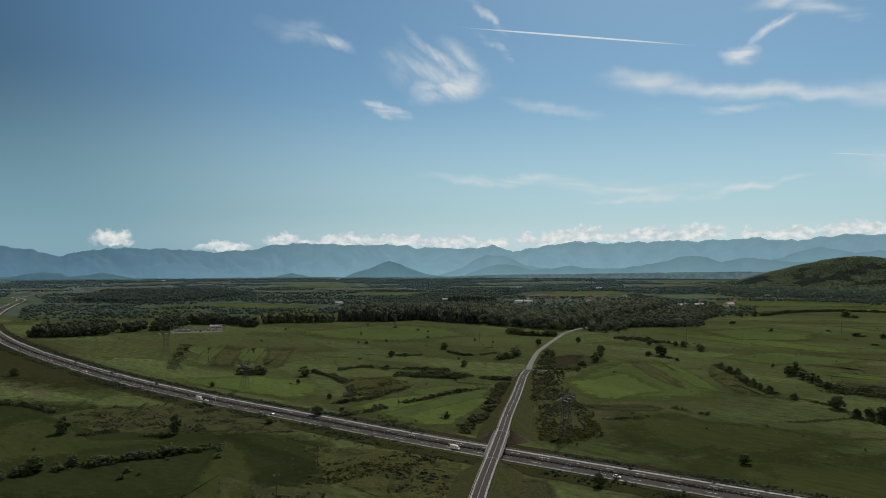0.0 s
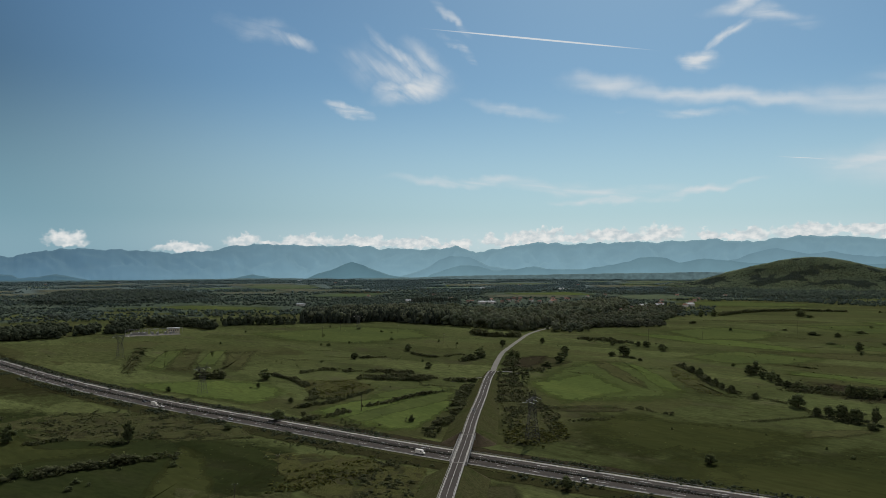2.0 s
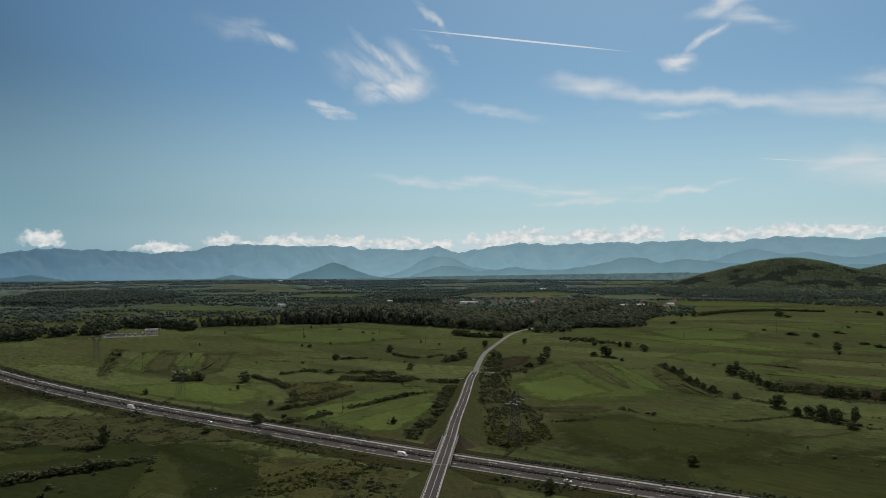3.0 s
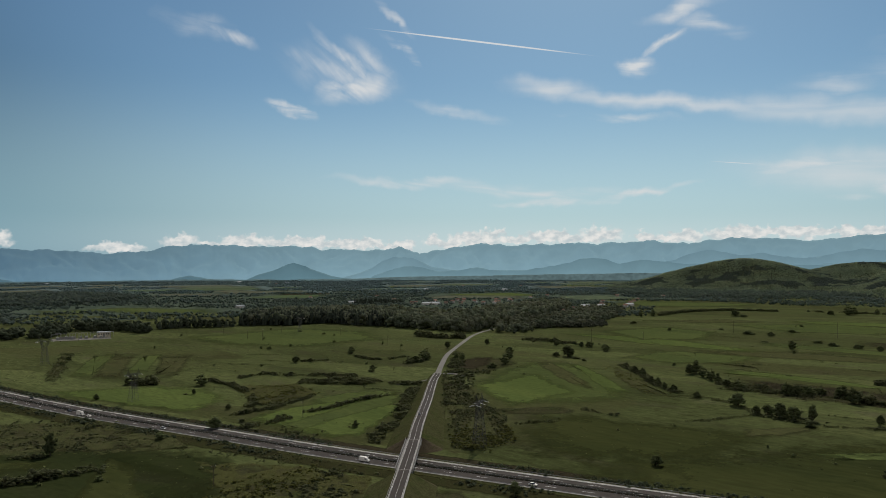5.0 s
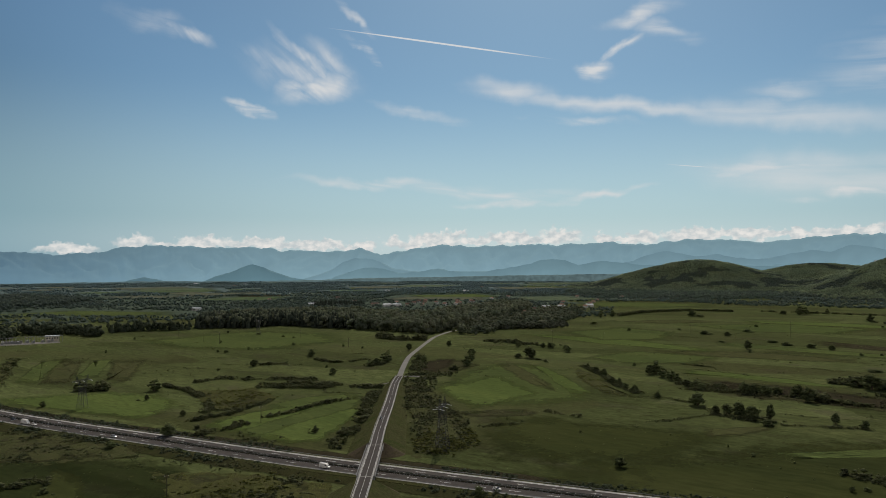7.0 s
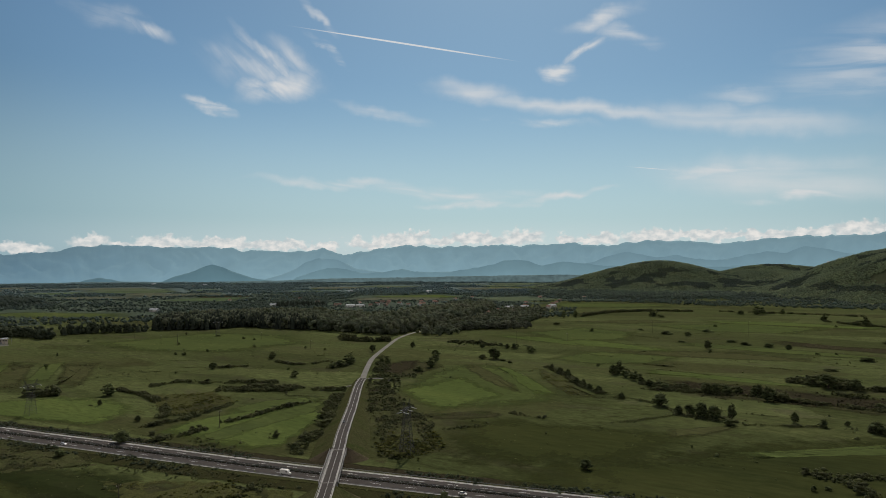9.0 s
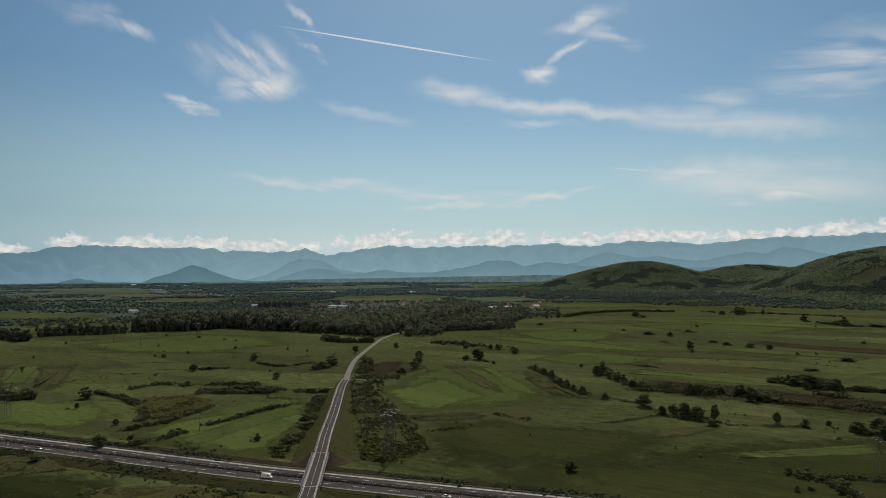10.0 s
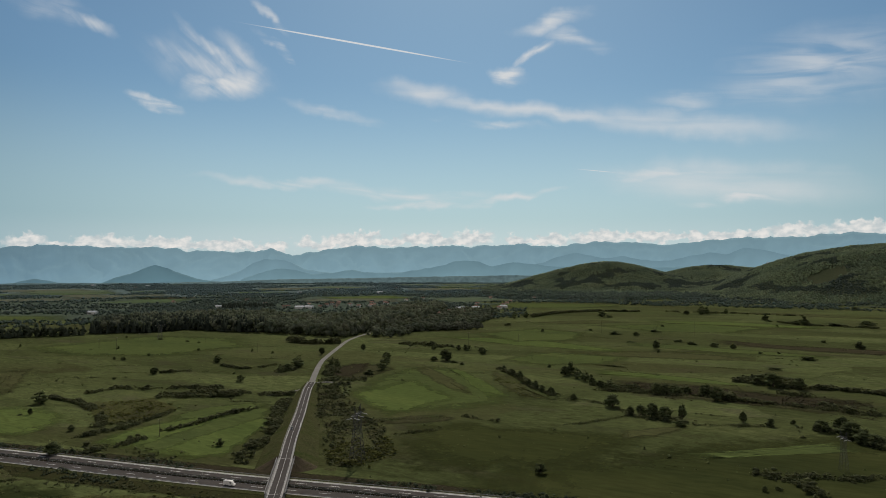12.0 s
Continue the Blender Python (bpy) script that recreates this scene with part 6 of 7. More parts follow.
TREE_KINDS = [plant_kind("tree", 400 + i, 26, 0.05, "dark green broad-leaved tree standing in the meadow", "tree", 5) for i in range(4)]
BUSH_KINDS = [plant_kind("bush", 420 + i, 16, 0.0, "dark green rounded bush in the meadow", "bush", 3) for i in range(4)]
MEADOW_TREES_WEST = [(-251, 464, 12.0, 9.4), (-219, 379, 9.2, 9.9), (-205, 389, 7.1, 6.4), (-422, 691, 9.2, 9.2), (-177, 464, 15.3, 7.2), (-210, 638, 4.9, 5.4), (-134, 650, 5.4, 3.2), (-138, 697, 10.9, 12.6), (-122, 493, 4.9, 5.7), (-93, 520, 8.5, 9.4), (-94, 581, 4.8, 4.3), (-170, 379, 3.0, 5.4), (-168, 367, 2.6, 5.2), (-158, 403, 2.1, 2.8), (-245, 421, 2.4, 3.1), (-131, 409, 3.5, 4.9), (-162, 375, 2.0, 3.3)]
MEADOW_TREES_MIDDLE = [(3, 509, 5.3, 4.9), (23, 756, 7.3, 10.4), (2, 910, 9.6, 10.3), (-61, 831, 8.1, 8.1), (-259, 1153, 3.8, 4.8), (-126, 1083, 4.4, 3.5), (-131, 1222, 4.0, 4.0), (-80, 992, 4.0, 4.8), (-116, 966, 3.9, 3.9), (-105, 959, 4.7, 6.2), (-22, 1028, 4.2, 5.8), (11, 687, 2.8, 3.3), (45, 999, 4.0, 4.8), (69, 972, 3.9, 3.9), (18, 812, 3.3, 3.9), (-96, 807, 2.6, 4.6), (-59, 576, 3.3, 3.7), (-40, 1134, 3.7, 6.4), (-24, 1116, 2.7, 5.4), (-80, 1181, 2.9, 9.6), (-255, 986, 4.1, 4.1), (-323, 883, 4.6, 7.6), (-314, 841, 4.4, 5.8)]
ROADSIDE_TREES = [(128, 940, 10.0, 6.9), (123, 835, 8.2, 5.5), (130, 831, 7.5, 6.8), (188, 972, 8.8, 6.4), (197, 876, 9.4, 10.2), (171, 789, 11.7, 10.4), (186, 830, 9.6, 8.3), (151, 764, 5.7, 13.8), (260, 840, 14.2, 14.2), (247, 840, 6.4, 8.5), (323, 876, 8.3, 9.1), (268, 802, 3.4, 6.8), (265, 821, 2.8, 9.8), (277, 940, 6.3, 7.1), (79, 358, 7.1, 5.3), (86, 840, 11.6, 15.0), (75, 821, 8.0, 10.7), (66, 812, 5.9, 10.5), (316, 921, 7.9, 12.6), (307, 927, 7.1, 11.0)]
PASTURE_TREES = [(170, 396, 6.3, 6.3), (574, 870, 12.6, 10.1), (551, 832, 4.0, 5.6), (307, 545, 11.1, 12.1), (303, 514, 7.2, 5.3), (311, 512, 8.2, 8.2), (314, 501, 11.9, 9.6), (318, 491, 10.9, 8.5), (330, 487, 12.9, 5.7), (316, 471, 4.6, 11.0), (402, 537, 13.0, 11.0), (410, 561, 11.2, 10.1), (366, 465, 8.6, 5.7), (375, 449, 6.1, 9.5), (395, 448, 4.3, 4.3), (511, 559, 11.6, 11.0), (497, 576, 13.5, 20.9), (492, 590, 7.5, 13.7), (263, 332, 3.4, 3.4), (271, 331, 2.1, 4.2), (398, 426, 8.5, 10.4), (253, 421, 2.0, 2.0), (256, 400, 1.9, 3.8)]
RIVERSIDE_TREES = [(373, 581, 11.2, 7.8), (379, 577, 10.0, 8.9), (388, 574, 9.0, 10.1), (401, 576, 6.8, 7.9), (345, 700, 11.4, 8.8), (355, 705, 14.0, 11.5), (349, 680, 11.1, 9.9), (348, 662, 10.3, 9.7), (347, 649, 9.5, 7.1), (345, 630, 6.4, 7.0), (347, 616, 6.9, 8.0), (355, 756, 4.0, 5.4), (293, 716, 7.5, 6.3), (293, 697, 8.6, 7.3), (283, 655, 6.9, 5.8), (284, 642, 7.9, 6.2), (282, 624, 6.6, 5.5), (285, 612, 6.5, 6.5), (291, 582, 5.3, 6.3), (300, 755, 5.3, 6.6), (349, 609, 5.7, 6.8), (402, 406, 12.0, 13.9), (398, 392, 9.9, 12.6), (410, 420, 11.4, 11.4), (398, 384, 8.1, 10.7)]
FAR_PASTURE_TREES = [(603, 1414, 16.1, 11.2), (633, 1421, 15.1, 13.8), (518, 1255, 5.5, 14.3), (528, 1126, 6.0, 6.0), (806, 1404, 14.4, 18.3), (813, 1384, 6.5, 20.7), (643, 1023, 7.8, 9.8), (626, 1056, 6.0, 23.8), (616, 1121, 3.1, 8.3), (585, 946, 2.7, 19.8), (328, 895, 7.7, 9.2), (789, 1160, 4.5, 9.1), (1030, 1409, 11.3, 14.1), (1065, 1398, 21.3, 22.7), (1087, 1411, 17.3, 14.4), (1131, 1398, 13.1, 10.2), (1062, 1199, 16.8, 14.2), (1063, 1102, 18.6, 17.3), (1060, 1116, 9.9, 19.9)]
FAR_PASTURE_BUSHES = [(838, 782, 11.1, 16.7), (671, 833, 7.8, 8.6), (664, 863, 7.0, 14.1), (652, 895, 5.4, 17.9), (678, 713, 4.8, 20.7), (580, 663, 2.8, 19.9), (846, 850, 3.9, 7.8), (666, 778, 3.3, 6.6), (689, 771, 3.3, 6.7), (1148, 1039, 11.3, 40.0), (1112, 1075, 6.2, 45.0), (712, 1070, 5.2, 22.8), (656, 933, 3.7, 18.4), (1629, 1630, 9.3, 11.2), (1750, 1717, 11.9, 13.9), (1529, 1404, 10.1, 11.7), (995, 1098, 3.6, 7.2)]

ALL_PLANTS = [(MEADOW_TREES_WEST, "in the rough western meadows"), (MEADOW_TREES_MIDDLE, "in the open meadow before the forest"), (ROADSIDE_TREES, "near the country road"),
              (PASTURE_TREES, "in the wide pasture"), (RIVERSIDE_TREES, "along the stream"), (FAR_PASTURE_TREES, "far out in the pasture"), (FAR_PASTURE_BUSHES, "far out in the pasture")]


def plant_unit_first():
    """The first of each kind keeps unit scale while it is copied."""
    g = random.Random(7)
    first = {}
    for rows, where in ALL_PLANTS:
        for x, y, h, w in rows:
            tall = h > 4.6 and h > 0.75 * w
            kind = g.choice(TREE_KINDS if tall else BUSH_KINDS)
            z = float(ground_at(np.array([x]), np.array([y]))[0])
            m = Matrix.LocRotScale((x, y, z), Euler((0, 0, g.uniform(0, 6.28))), (w * (1.4 if tall else 1.15), w * (1.4 if tall else 1.15), h * 1.05))
            if tall:
                label = ("tall" if h > 10 else "small") + " dark green broad-leaved tree " + where
            else:
                label = ("wide low" if w > 2 * h else "rounded") + " dark green bush " + where
            if kind.name not in first:
                first[kind.name] = (kind, m, label)
            else:
                tagged(copy_thing(kind, m), label)
    for kind, m, label in first.values():
        kind.matrix_basis = m
        tagged(kind, label)


plant_unit_first()

# ---------------------------------------------------------------- power lines
def pylon_kind():
    """A lattice tower with a wide body, a window under the beam and two earth-wire horns; 34 m high."""
    root = tagged(new("power_pylon"), "grey steel lattice power pylon with white insulators", "pylon", "pylons of the power line")
    base, waist, zw, zb = 4.0, 2.2, 19.0, 28.0
    def corner(sx, sy, z):
        k = base + (waist - base) * z / zw
        return (sx * k, sy * k, z)
    corners = [(-1, -1), (1, -1), (1, 1), (-1, 1)]
    for sx, sy in corners:
        part("leg", strut(bmesh.new(), corner(sx, sy, -0.3), corner(sx, sy, zw), 0.20), LATTICE, root)
    levels = [0.0, 4.6, 8.6, 12.0, 14.8, 17.0, zw]
    for k in range(4):
        a, b = corners[k], corners[(k + 1) % 4]
        bm = bmesh.new()
        for z0, z1 in zip(levels, levels[1:]):
            strut(bm, corner(*a, z0), corner(*b, z1), 0.09)
            strut(bm, corner(*b, z0), corner(*a, z1), 0.09)
            strut(bm, corner(*a, z1), corner(*b, z1), 0.1)
        part("bracing", bm, LATTICE, root)
    for sx in (-1, 1):
        bm = bmesh.new()
        for sy in (-1, 1):
            strut(bm, (sx * waist, sy * waist, zw), (sx * 4.6, sy * 0.8, zb), 0.28)
            strut(bm, (-sx * waist * 0.2, sy * waist, zw), (sx * 3.2, sy * 0.8, zb), 0.2)
        for k in range(5):
            t0, t1 = k / 5, (k + 1) / 5
            strut(bm, (sx * (waist + 3.6 * t0), -0.9, zw + 9 * t0), (sx * (0.2 + 3.0 * t1), -0.85, zw + 9 * t1), 0.12)
            strut(bm, (sx * (waist + 3.6 * t0), 0.9, zw + 9 * t0), (sx * (0.2 + 3.0 * t1), 0.85, zw + 9 * t1), 0.12)
        part("fork_arm", bm, LATTICE, root)
        bm = bmesh.new()
        strut(bm, (sx * 4.6, 0.7, zb + 1.2), (sx * 6.2, 0, zb + 6.0), 0.2)
        strut(bm, (sx * 4.6, -0.7, zb + 1.2), (sx * 6.2, 0, zb + 6.0), 0.2)
        strut(bm, (sx * 7.4, 0, zb + 1.0), (sx * 6.2, 0, zb + 6.0), 0.16)
        part("earth_wire_horn", bm, LATTICE, root)
    bm = bmesh.new()
    for sy in (-0.8, 0.8):
        strut(bm, (-9.0, sy * 0.3, zb), (9.0, sy * 0.3, zb), 0.24)
        strut(bm, (-6, sy, zb + 1.3), (6, sy, zb + 1.3), 0.2)
        for sx in (-1, 1):
            strut(bm, (sx * 6, sy, zb + 1.3), (sx * 9, sy * 0.3, zb), 0.2)
        for k in range(12):
            x0 = -6 + k
            strut(bm, (x0, sy * 0.6, zb + (1.3 if k % 2 else 0)), (x0 + 1, sy * 0.6, zb + (0 if k % 2 else 1.3)), 0.12)
    part("crossarm", bm, LATTICE, root)
    for x in (-8.4, 0.0, 8.4):
        for sy in (-1, 1):
            bm = bmesh.new()
            strut(bm, (x, sy * 0.4, zb - 0.1), (x, sy * 4.2, zb - 0.9), 0.16)
            for k in range(12):
                t = 0.12 + 0.072 * k
                c = (x, sy * (0.4 + 3.8 * t), zb - 0.1 - 0.8 * t)
                bmesh.ops.create_icosphere(bm, subdivisions=1, radius=0.3, matrix=Matrix.Translation(c) @ Matrix.Diagonal((1, 0.5, 1, 1)))
            part("insulator", bm, GLAZED, root, "white insulator string")
    return root


PYLONS = [(79, 451), (-177, 626), (-335, 848), (331, 347)]


def power_line():
    first = pylon_kind()
    spots = []
    for i, (x, y) in enumerate(PYLONS):
        turn = {0: 62, 1: 50, 2: 40, 3: 68}[i]
        spots.append((x, y, turn))
    for x, y, turn in spots[1:]:
        k = {626: 0.78, 848: 0.95, 347: 0.68}[y]
        copy_thing(first, Matrix.LocRotScale((x, y, 0), Euler((0, 0, radians(turn))), (k * (0.75 if y == 347 else 1), k * (0.75 if y == 347 else 1), k)))
    far = copy_thing(first, Matrix.LocRotScale((-81, 1188, 0), Euler((0, 0, radians(20))), (0.8, 0.8, 0.8)))
    first.matrix_basis = Matrix.LocRotScale((spots[0][0], spots[0][1], 0), Euler((0, 0, radians(spots[0][2]))), (0.95, 0.95, 0.95))
    tagged(far, "pale steel lattice pylon before the forest")


power_line()


def pole_kind():
    root = tagged(new("utility_pole"), "slim dark wooden utility pole with a short crossarm", "pole", "utility poles in the meadows")
    bm = bmesh.new()
    tube(bm, [(0, 0, -0.3), (0, 0, 10.5)], [0.19, 0.13], 8)
    part("post", bm, POLEWOOD, root)
    part("crossarm", box(bmesh.new(), -1.2, -0.1, 9.7, 1.2, 0.1, 9.9), POLEWOOD, root)
    for x in (-1.05, 0.0, 1.05):
        bm = bmesh.new()
        tube(bm, [(x, 0, 9.9), (x, 0, 10.0), (x, 0, 10.25)], [0.05, 0.12, 0.06], 8)
        part("insulator", bm, GLAZED, root, "small white insulator")
    return root


def poles():
    first = pole_kind()
    rows = [(-70, 392), (-80, 338), (-35, 546), (-126, 1067), (-152, 1100), (-201, 1182), (-14, 1116), (52, 992), (342, 985), (-109, 1172), (614, 1080), (425, 996)]
    tall = {(-126, 1067): 1.6, (614, 1080): 1.9, (342, 985): 1.7}
    for i, (x, y) in enumerate(rows[1:]):
        k = tall.get((x, y), 1.15)
        copy_thing(first, Matrix.LocRotScale((x, y, 0.2), Euler((0, 0, radians(30 + 17 * i))), (1.2, 1.2, k)))
    first.matrix_basis = pose(*rows[0], 0.2, 0, 0, 40)
    copy_thing(first, Matrix.LocRotScale((722, 980, 0), Euler((0, 0, 0.5)), (1.5, 1.5, 2.4)))


poles()

# ---------------------------------------------------------------- houses
def house_kind(wall, roof, label, w, d, h, rise):
    root = tagged(new("house"), label, "house", "houses of the plain")
    bm = bmesh.new()
    box(bm, -w / 2, -d / 2, -0.3, w / 2, d / 2, h)
    for sx in (-1, 1):
        vs = [bm.verts.new(p) for p in ((sx * w / 2, -d / 2, h), (sx * w / 2, d / 2, h), (sx * w / 2, 0, h + rise))]
        bm.faces.new(vs)
    part("wall", bm, wall, root)
    bm = bmesh.new()
    for sy in (-1, 1):
        a = [(-w / 2 - 0.5, sy * (d / 2 + 0.5), h - 0.25), (w / 2 + 0.5, sy * (d / 2 + 0.5), h - 0.25), (w / 2 + 0.5, 0, h + rise + 0.15), (-w / 2 - 0.5, 0, h + rise + 0.15)]
        lo = [bm.verts.new(p) for p in a]
        hi = [bm.verts.new((p[0], p[1], p[2] + 0.22)) for p in a]
        bm.faces.new(hi)
        bm.faces.new(lo[::-1])
        for k in range(4):
            bm.faces.new((lo[k], lo[(k + 1) % 4], hi[(k + 1) % 4], hi[k]))
    top = part("roof", bm, roof, root)
    part("chimney", box(bmesh.new(), w * 0.2, -0.3, h + rise * 0.5, w * 0.2 + 0.6, 0.3, h + rise + 0.9), CONCRETE, top)
    for x in (-w * 0.3, w * 0.05, w * 0.32):
        part("window", box(bmesh.new(), x - 0.5, -d / 2 - 0.04, 1.0, x + 0.5, -d / 2 + 0.02, 2.3), DARKGLASS, root)
    part("door", box(bmesh.new(), -w * 0.14 - 0.45, -d / 2 - 0.05, 0.0, -w * 0.14 + 0.45, -d / 2 + 0.02, 2.1), POLEWOOD, root)
    return root


def houses():
    kinds = [house_kind(PLASTER, TILE, "white plastered house with a red tiled roof", 11, 9, 5.2, 3.0), house_kind(CREAM, TILE, "cream plastered house with a red tiled roof", 10, 8, 4.2, 2.8),
             house_kind(PLASTER, SHEET, "long white barn with a pale sheet roof", 22, 11, 5.0, 2.4)]
    g = random.Random(3)
    white = [(588, 1721), (632, 1730), (722, 1763), (203, 1881), (229, 1881), (307, 2806), (612, 2751), (9, 1959), (-268, 1811), (-602, 4000), (-1478, 3700), (-325, 3800), (2065, 2265), (2110, 2250), (2193, 2523)]
    small = [(314, 2042), (326, 2013), (477, 1552), (486, 1503), (454, 1605), (875, 2232), (-1710, 3425), (-1030, 2048), (-986, 1991), (-359, 3587), (785, 3179), (515, 3181), (1592, 2185), (518, 1600), (543, 1573), (476, 1556), (1479, 2217), (2182, 2453),
             (170, 1934), (312, 2034), (360, 1885), (417, 1960), (465, 2025), (529, 1629), (527, 1522), (260, 1905), (285, 1950), (350, 1960), (395, 1905), (180, 1930), (430, 2050), (505, 1640), (560, 1655), (600, 1690), (660, 1800), (430, 1520), (455, 1480), (500, 1475), (520, 1520), (548, 1490), (575, 1540), (610, 1600), (640, 1660), (690, 1710), (760, 1850), (800, 1920), (850, 2010), (700, 1900), (240, 1990), (300, 1900), (340, 2090), (410, 1960), (460, 1985), (130, 2080), (90, 2300), (-120, 2250), (560, 2150), (640, 2240), (1000, 2160), (1180, 2140), (1300, 2150)]
    used = [False] * 3
    keep = [None] * 3
    for rows, choice in ((white, (2,)), (small, (0, 1))):
        for x, y in rows:
            k = g.choice(choice)
            z = max(0.0, float(hill_height(np.array([x]), np.array([y]))[0]))
            m = pose(x, y, z, 0, 0, g.uniform(-50, 50))
            if keep[k] is None:
                keep[k] = m
            else:
                copy_thing(kinds[k], m)
    for kind, m in zip(kinds, keep):
        kind.matrix_basis = m


houses()


def substation():
    """A small switching yard with a white hall beside the copse."""
    hall = tagged(new("substation_hall"), "flat-roofed cream hall of the switching yard", "building")
    hall.matrix_basis = pose(-372, 1150, 0, 0, 0, 18)
    part("wall", box(bmesh.new(), -9, -6, -0.3, 9, 6, 7.5, 0.05), CREAM, hall)
    part("roof", box(bmesh.new(), -9.4, -6.4, 7.5, 9.4, 6.4, 8.0, 0.05), SHEET, hall)
    for k in range(5):
        part("window", box(bmesh.new(), -7.6 + k * 3.3, -6.08, 4.0, -5.8 + k * 3.3, -5.96, 5.8), DARKGLASS, hall)
    part("door", box(bmesh.new(), -1.5, -6.1, 0, 1.5, -5.96, 3.4), STEEL, hall)
    yard = [(-428, 1096), (-352, 1124), (-362, 1146), (-440, 1128)]
    field("yard", yard, GRAVEL, "pale gravel switching yard", 0.25, 60, 0.5)
    low = tagged(new("substation_shed"), "long low grey shed in the switching yard", "building")
    low.matrix_basis = pose(-415, 1124, 0, 0, 0, 18)
    part("wall", box(bmesh.new(), -11, -3, -0.3, 11, 3, 3.2, 0.05), CONCRETE, low)
    part("roof", box(bmesh.new(), -11.4, -3.4, 3.2, 11.4, 3.4, 3.5, 0.05), WALKWAY, low)
    unit = tagged(new("transformer"), "grey steel transformer in the switching yard", "transformer", "transformers of the switching yard")
    part("tank", box(bmesh.new(), -1.8, -1.2, 0, 1.8, 1.2, 3.0, 0.1), STEEL, unit)
    for x in (-1.1, 0.0, 1.1):
        bm = bmesh.new()
        tube(bm, [(x, 0, 3.0), (x, 0, 3.6), (x, 0, 4.6)], [0.2, 0.3, 0.1], 8)
        part("bushing", bm, GLAZED, unit, "white ceramic bushing")
    for k in range(1, 7):
        copy_thing(unit, pose(-424 + 9 * k, 1112 + 3.0 * k + (k % 2) * 6, 0.25, 0, 0, 18))
    unit.matrix_basis = pose(-424, 1112, 0.25, 0, 0, 18)
    first = tagged(new("gantry"), "grey steel gantry in the switching yard", "gantry", "gantries of the switching yard")
    for x in (-4, 4):
        part("post", strut(bmesh.new(), (x, 0, 0), (x, 0, 9), 0.35), STEEL, first)
    part("beam", strut(bmesh.new(), (-4.4, 0, 9), (4.4, 0, 9), 0.4), STEEL, first)
    for k in range(1, 14):
        copy_thing(first, pose(-425 + 11 * (k % 7), 1104 + 3.6 * (k % 7) + 13 * (k // 7), 0.2, 0, 0, 18))
    first.matrix_basis = pose(-425, 1104, 0.2, 0, 0, 18)


substation()

# ---------------------------------------------------------------- vehicles
def loft(bm, sections):
    """Cross-sections (y, half width, bottom, top, top half width) joined along y."""
    rings = []
    for y, w, z0, z1, wt in sections:
        rings.append([bm.verts.new(p) for p in ((-w, y, z0), (-w, y, z0 + 0.55 * (z1 - z0)), (-wt, y, z1), (wt, y, z1), (w, y, z0 + 0.55 * (z1 - z0)), (w, y, z0))])
    for a, b in zip(rings, rings[1:]):
        for k in range(6):
            j = (k + 1) % 6
            bm.faces.new((a[k], a[j], b[j], b[k]))
    bm.faces.new(rings[0][::-1])
    bm.faces.new(rings[-1])
    bmesh.ops.recalc_face_normals(bm, faces=bm.faces)
    return bm


def wheels(root, xs, ys, r):
    for x in xs:
        for y in ys:
            bm = bmesh.new()
            bmesh.ops.create_cone(bm, cap_ends=True, segments=14, radius1=r, radius2=r, depth=0.22, matrix=pose(x, y, r, 0, 90, 0))
            wheel = part("wheel", bm, RUBBER, root)
            bm = bmesh.new()
            bmesh.ops.create_cone(bm, cap_ends=True, segments=12, radius1=r * 0.6, radius2=r * 0.6, depth=0.24, matrix=pose(x, y, r, 0, 90, 0))
            part("rim", bm, STEEL, wheel)


def car_kind(paint, label):
    root = tagged(new("car"), label, "car", "vehicles on the roads")
    part("body", loft(bmesh.new(), [(-2.15, 0.75, 0.35, 0.85, 0.70), (-2.0, 0.86, 0.28, 0.95, 0.80), (-1.3, 0.88, 0.25, 1.0, 0.82), (0.9, 0.88, 0.25, 0.98, 0.82), (1.8, 0.86, 0.28, 0.85, 0.78), (2.12, 0.74, 0.35, 0.68, 0.66)]), paint, root)
    part("windows", loft(bmesh.new(), [(-1.75, 0.78, 0.9, 1.0, 0.72), (-1.2, 0.78, 0.92, 1.42, 0.58), (0.1, 0.78, 0.92, 1.43, 0.60), (0.95, 0.78, 0.9, 1.0, 0.70)]), DARKGLASS, root)
    part("roof", loft(bmesh.new(), [(-1.25, 0.60, 1.40, 1.46, 0.54), (-0.6, 0.62, 1.42, 1.50, 0.56), (0.15, 0.61, 1.40, 1.46, 0.55)]), paint, root)
    wheels(root, (-0.8, 0.8), (-1.3, 1.3), 0.32)
    for x in (-0.62, 0.62):
        part("headlight", box(bmesh.new(), x - 0.16, 2.02, 0.55, x + 0.16, 2.14, 0.70), LAMP_CLEAR, root)
        part("tail_light", box(bmesh.new(), x - 0.14, -2.16, 0.65, x + 0.14, -2.08, 0.80), LAMP_RED, root)
    return root


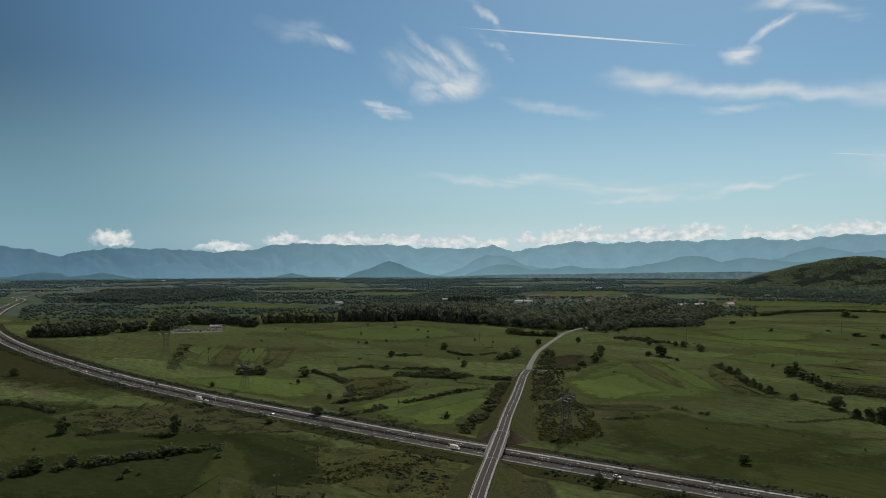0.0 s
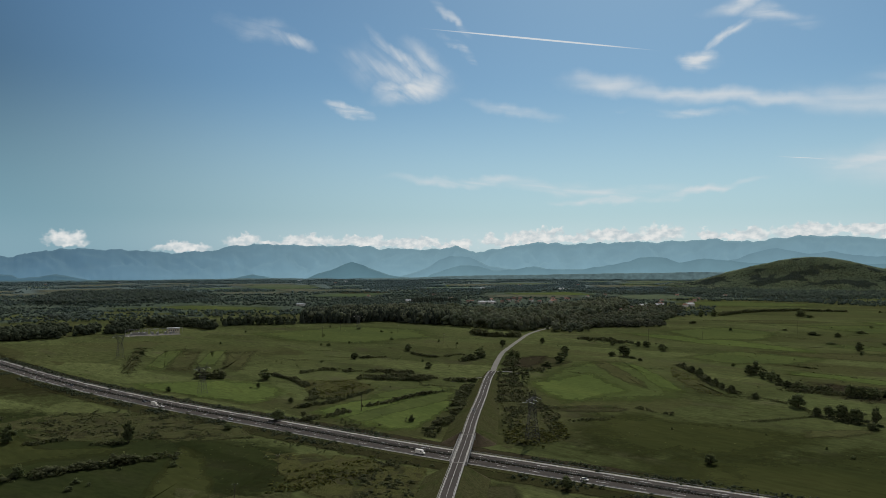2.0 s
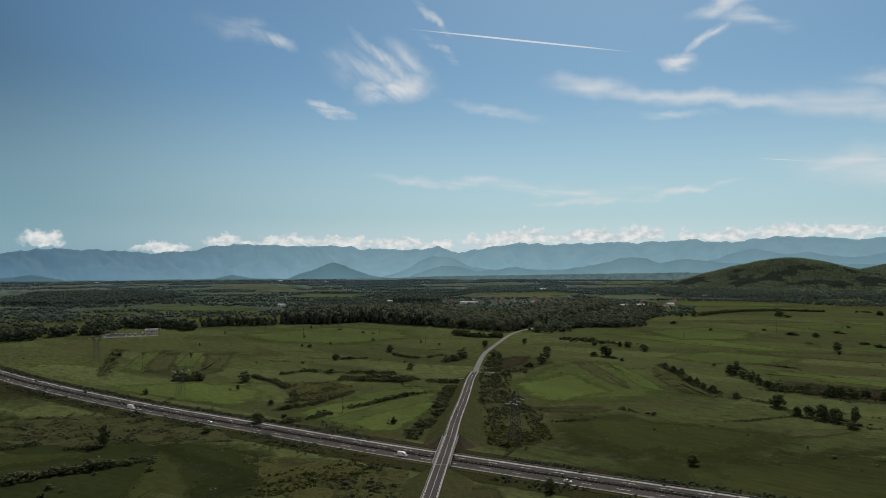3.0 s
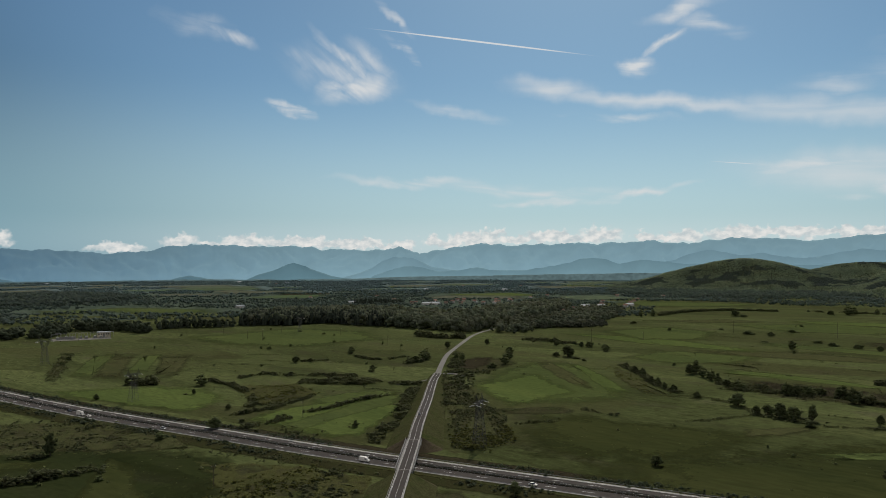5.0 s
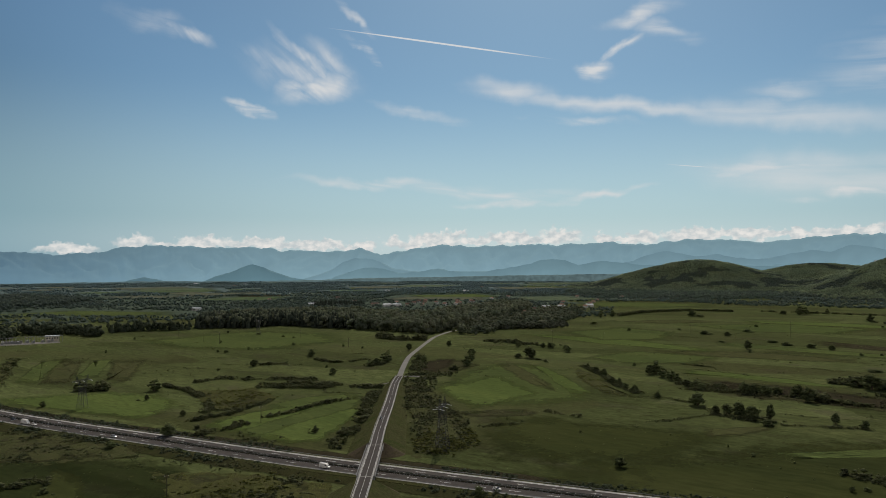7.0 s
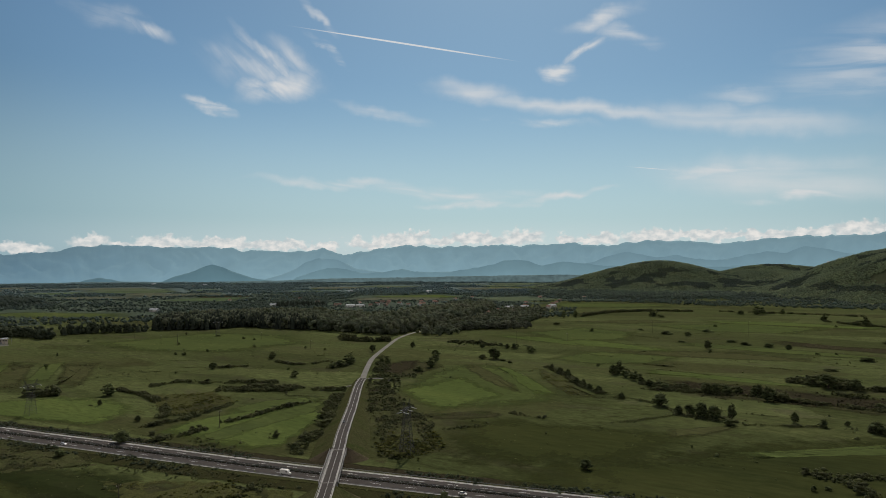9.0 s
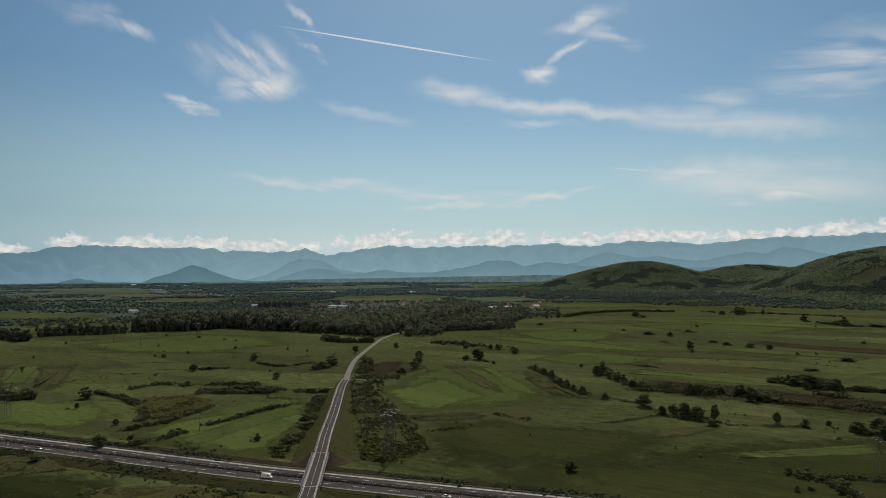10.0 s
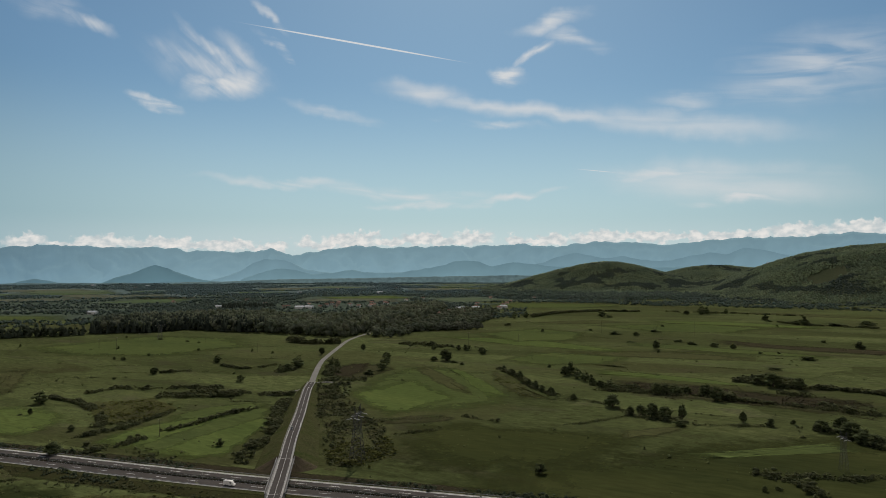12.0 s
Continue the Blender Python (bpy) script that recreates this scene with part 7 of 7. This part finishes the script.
def van_kind(paint, label, size):
    root = tagged(new("van"), label, "van", "vehicles on the roads")
    s = size
    part("body", loft(bmesh.new(), [(-2.9 * s, 0.98, 0.4, 2.5 * s, 0.92), (0.9 * s, 1.0, 0.35, 2.5 * s, 0.92), (1.7 * s, 1.0, 0.35, 2.2 * s, 0.88), (2.3 * s, 0.98, 0.35, 1.3, 0.9), (2.95 * s, 0.9, 0.4, 1.05, 0.82)]), paint, root)
    part("windscreen", loft(bmesh.new(), [(1.62 * s, 0.93, 1.45, 2.18 * s, 0.86), (2.28 * s, 0.96, 1.25, 1.36, 0.9)]), DARKGLASS, root)
    for x in (-1.0, 1.0):
        part("side_window", box(bmesh.new(), x - 0.03, 0.6 * s, 1.4, x + 0.03, 1.5 * s, 1.95), DARKGLASS, root)
        part("headlight", box(bmesh.new(), 0.7 * x - 0.15, 2.86 * s, 0.7, 0.7 * x + 0.15, 2.97 * s, 0.9), LAMP_CLEAR, root)
        part("tail_light", box(bmesh.new(), 0.85 * x - 0.06, -2.95 * s, 0.8, 0.85 * x + 0.06, -2.88 * s, 1.2), LAMP_RED, root)
    part("rear_door", box(bmesh.new(), -0.85, -2.93 * s, 0.5, 0.85, -2.88 * s, 2.2 * s, 0.01), paint, root)
    wheels(root, (-0.92, 0.92), (-1.8 * s, 1.9 * s), 0.36)
    return root


def vehicles():
    def on(line, y, off, forward):
        i = int(np.argmin(abs(line[:, 1] - y)))
        d = line[i + 1, :2] - line[i - 1, :2]
        s = sides_of(line)[i]
        p = line[i, :2] + s * off
        p = p + d / np.linalg.norm(d) * ((y - line[i, 1]) / (d[1] / np.linalg.norm(d)))
        z = (line[i, 2] + 0.05) if line.shape[1] > 2 else 0.5
        return pose(p[0], p[1], z, 0, 0, math.degrees(math.atan2(-d[0] * forward, d[1] * forward)))

    white, dark, silver = car_kind(CAR_WHITE, "white saloon car driving on the motorway"), car_kind(CAR_DARK, "black saloon car driving on the motorway"), car_kind(CAR_SILVER, "silver saloon car driving on the motorway")
    van, truck = van_kind(CAR_WHITE, "white delivery van driving on the motorway", 1.05), van_kind(CAR_WHITE, "large white box van driving on the motorway", 1.25)
    plan = [(van, 431, 7.4, 1), (white, 376, 7.4, 1), (silver, 527, 7.4, 1), (truck, 580, 7.4, 1), (white, 574, 7.4, 1), (dark, 592, 4.0, 1), (dark, 671, 4.0, 1), (dark, 640, -7.4, -1),
            (dark, 704, -7.4, -1), (white, 722, 7.4, 1), (silver, 800, 7.4, 1), (dark, 770, -4.0, -1), (white, 860, -7.4, -1), (dark, 905, 7.4, 1), (silver, 1010, 4.0, 1)]
    first = {}
    for kind, y, off, forward in plan:
        m = on(MOTORWAY, y, off, forward)
        if kind.name in first:
            copy_thing(kind, m)
        else:
            first[kind.name] = (kind, m)
    tagged(copy_thing(dark, on(OVERPASS, 515, -1.7, -1)), "black car on the road to the bridge")
    for kind, m in first.values():
        kind.matrix_basis = m


vehicles()
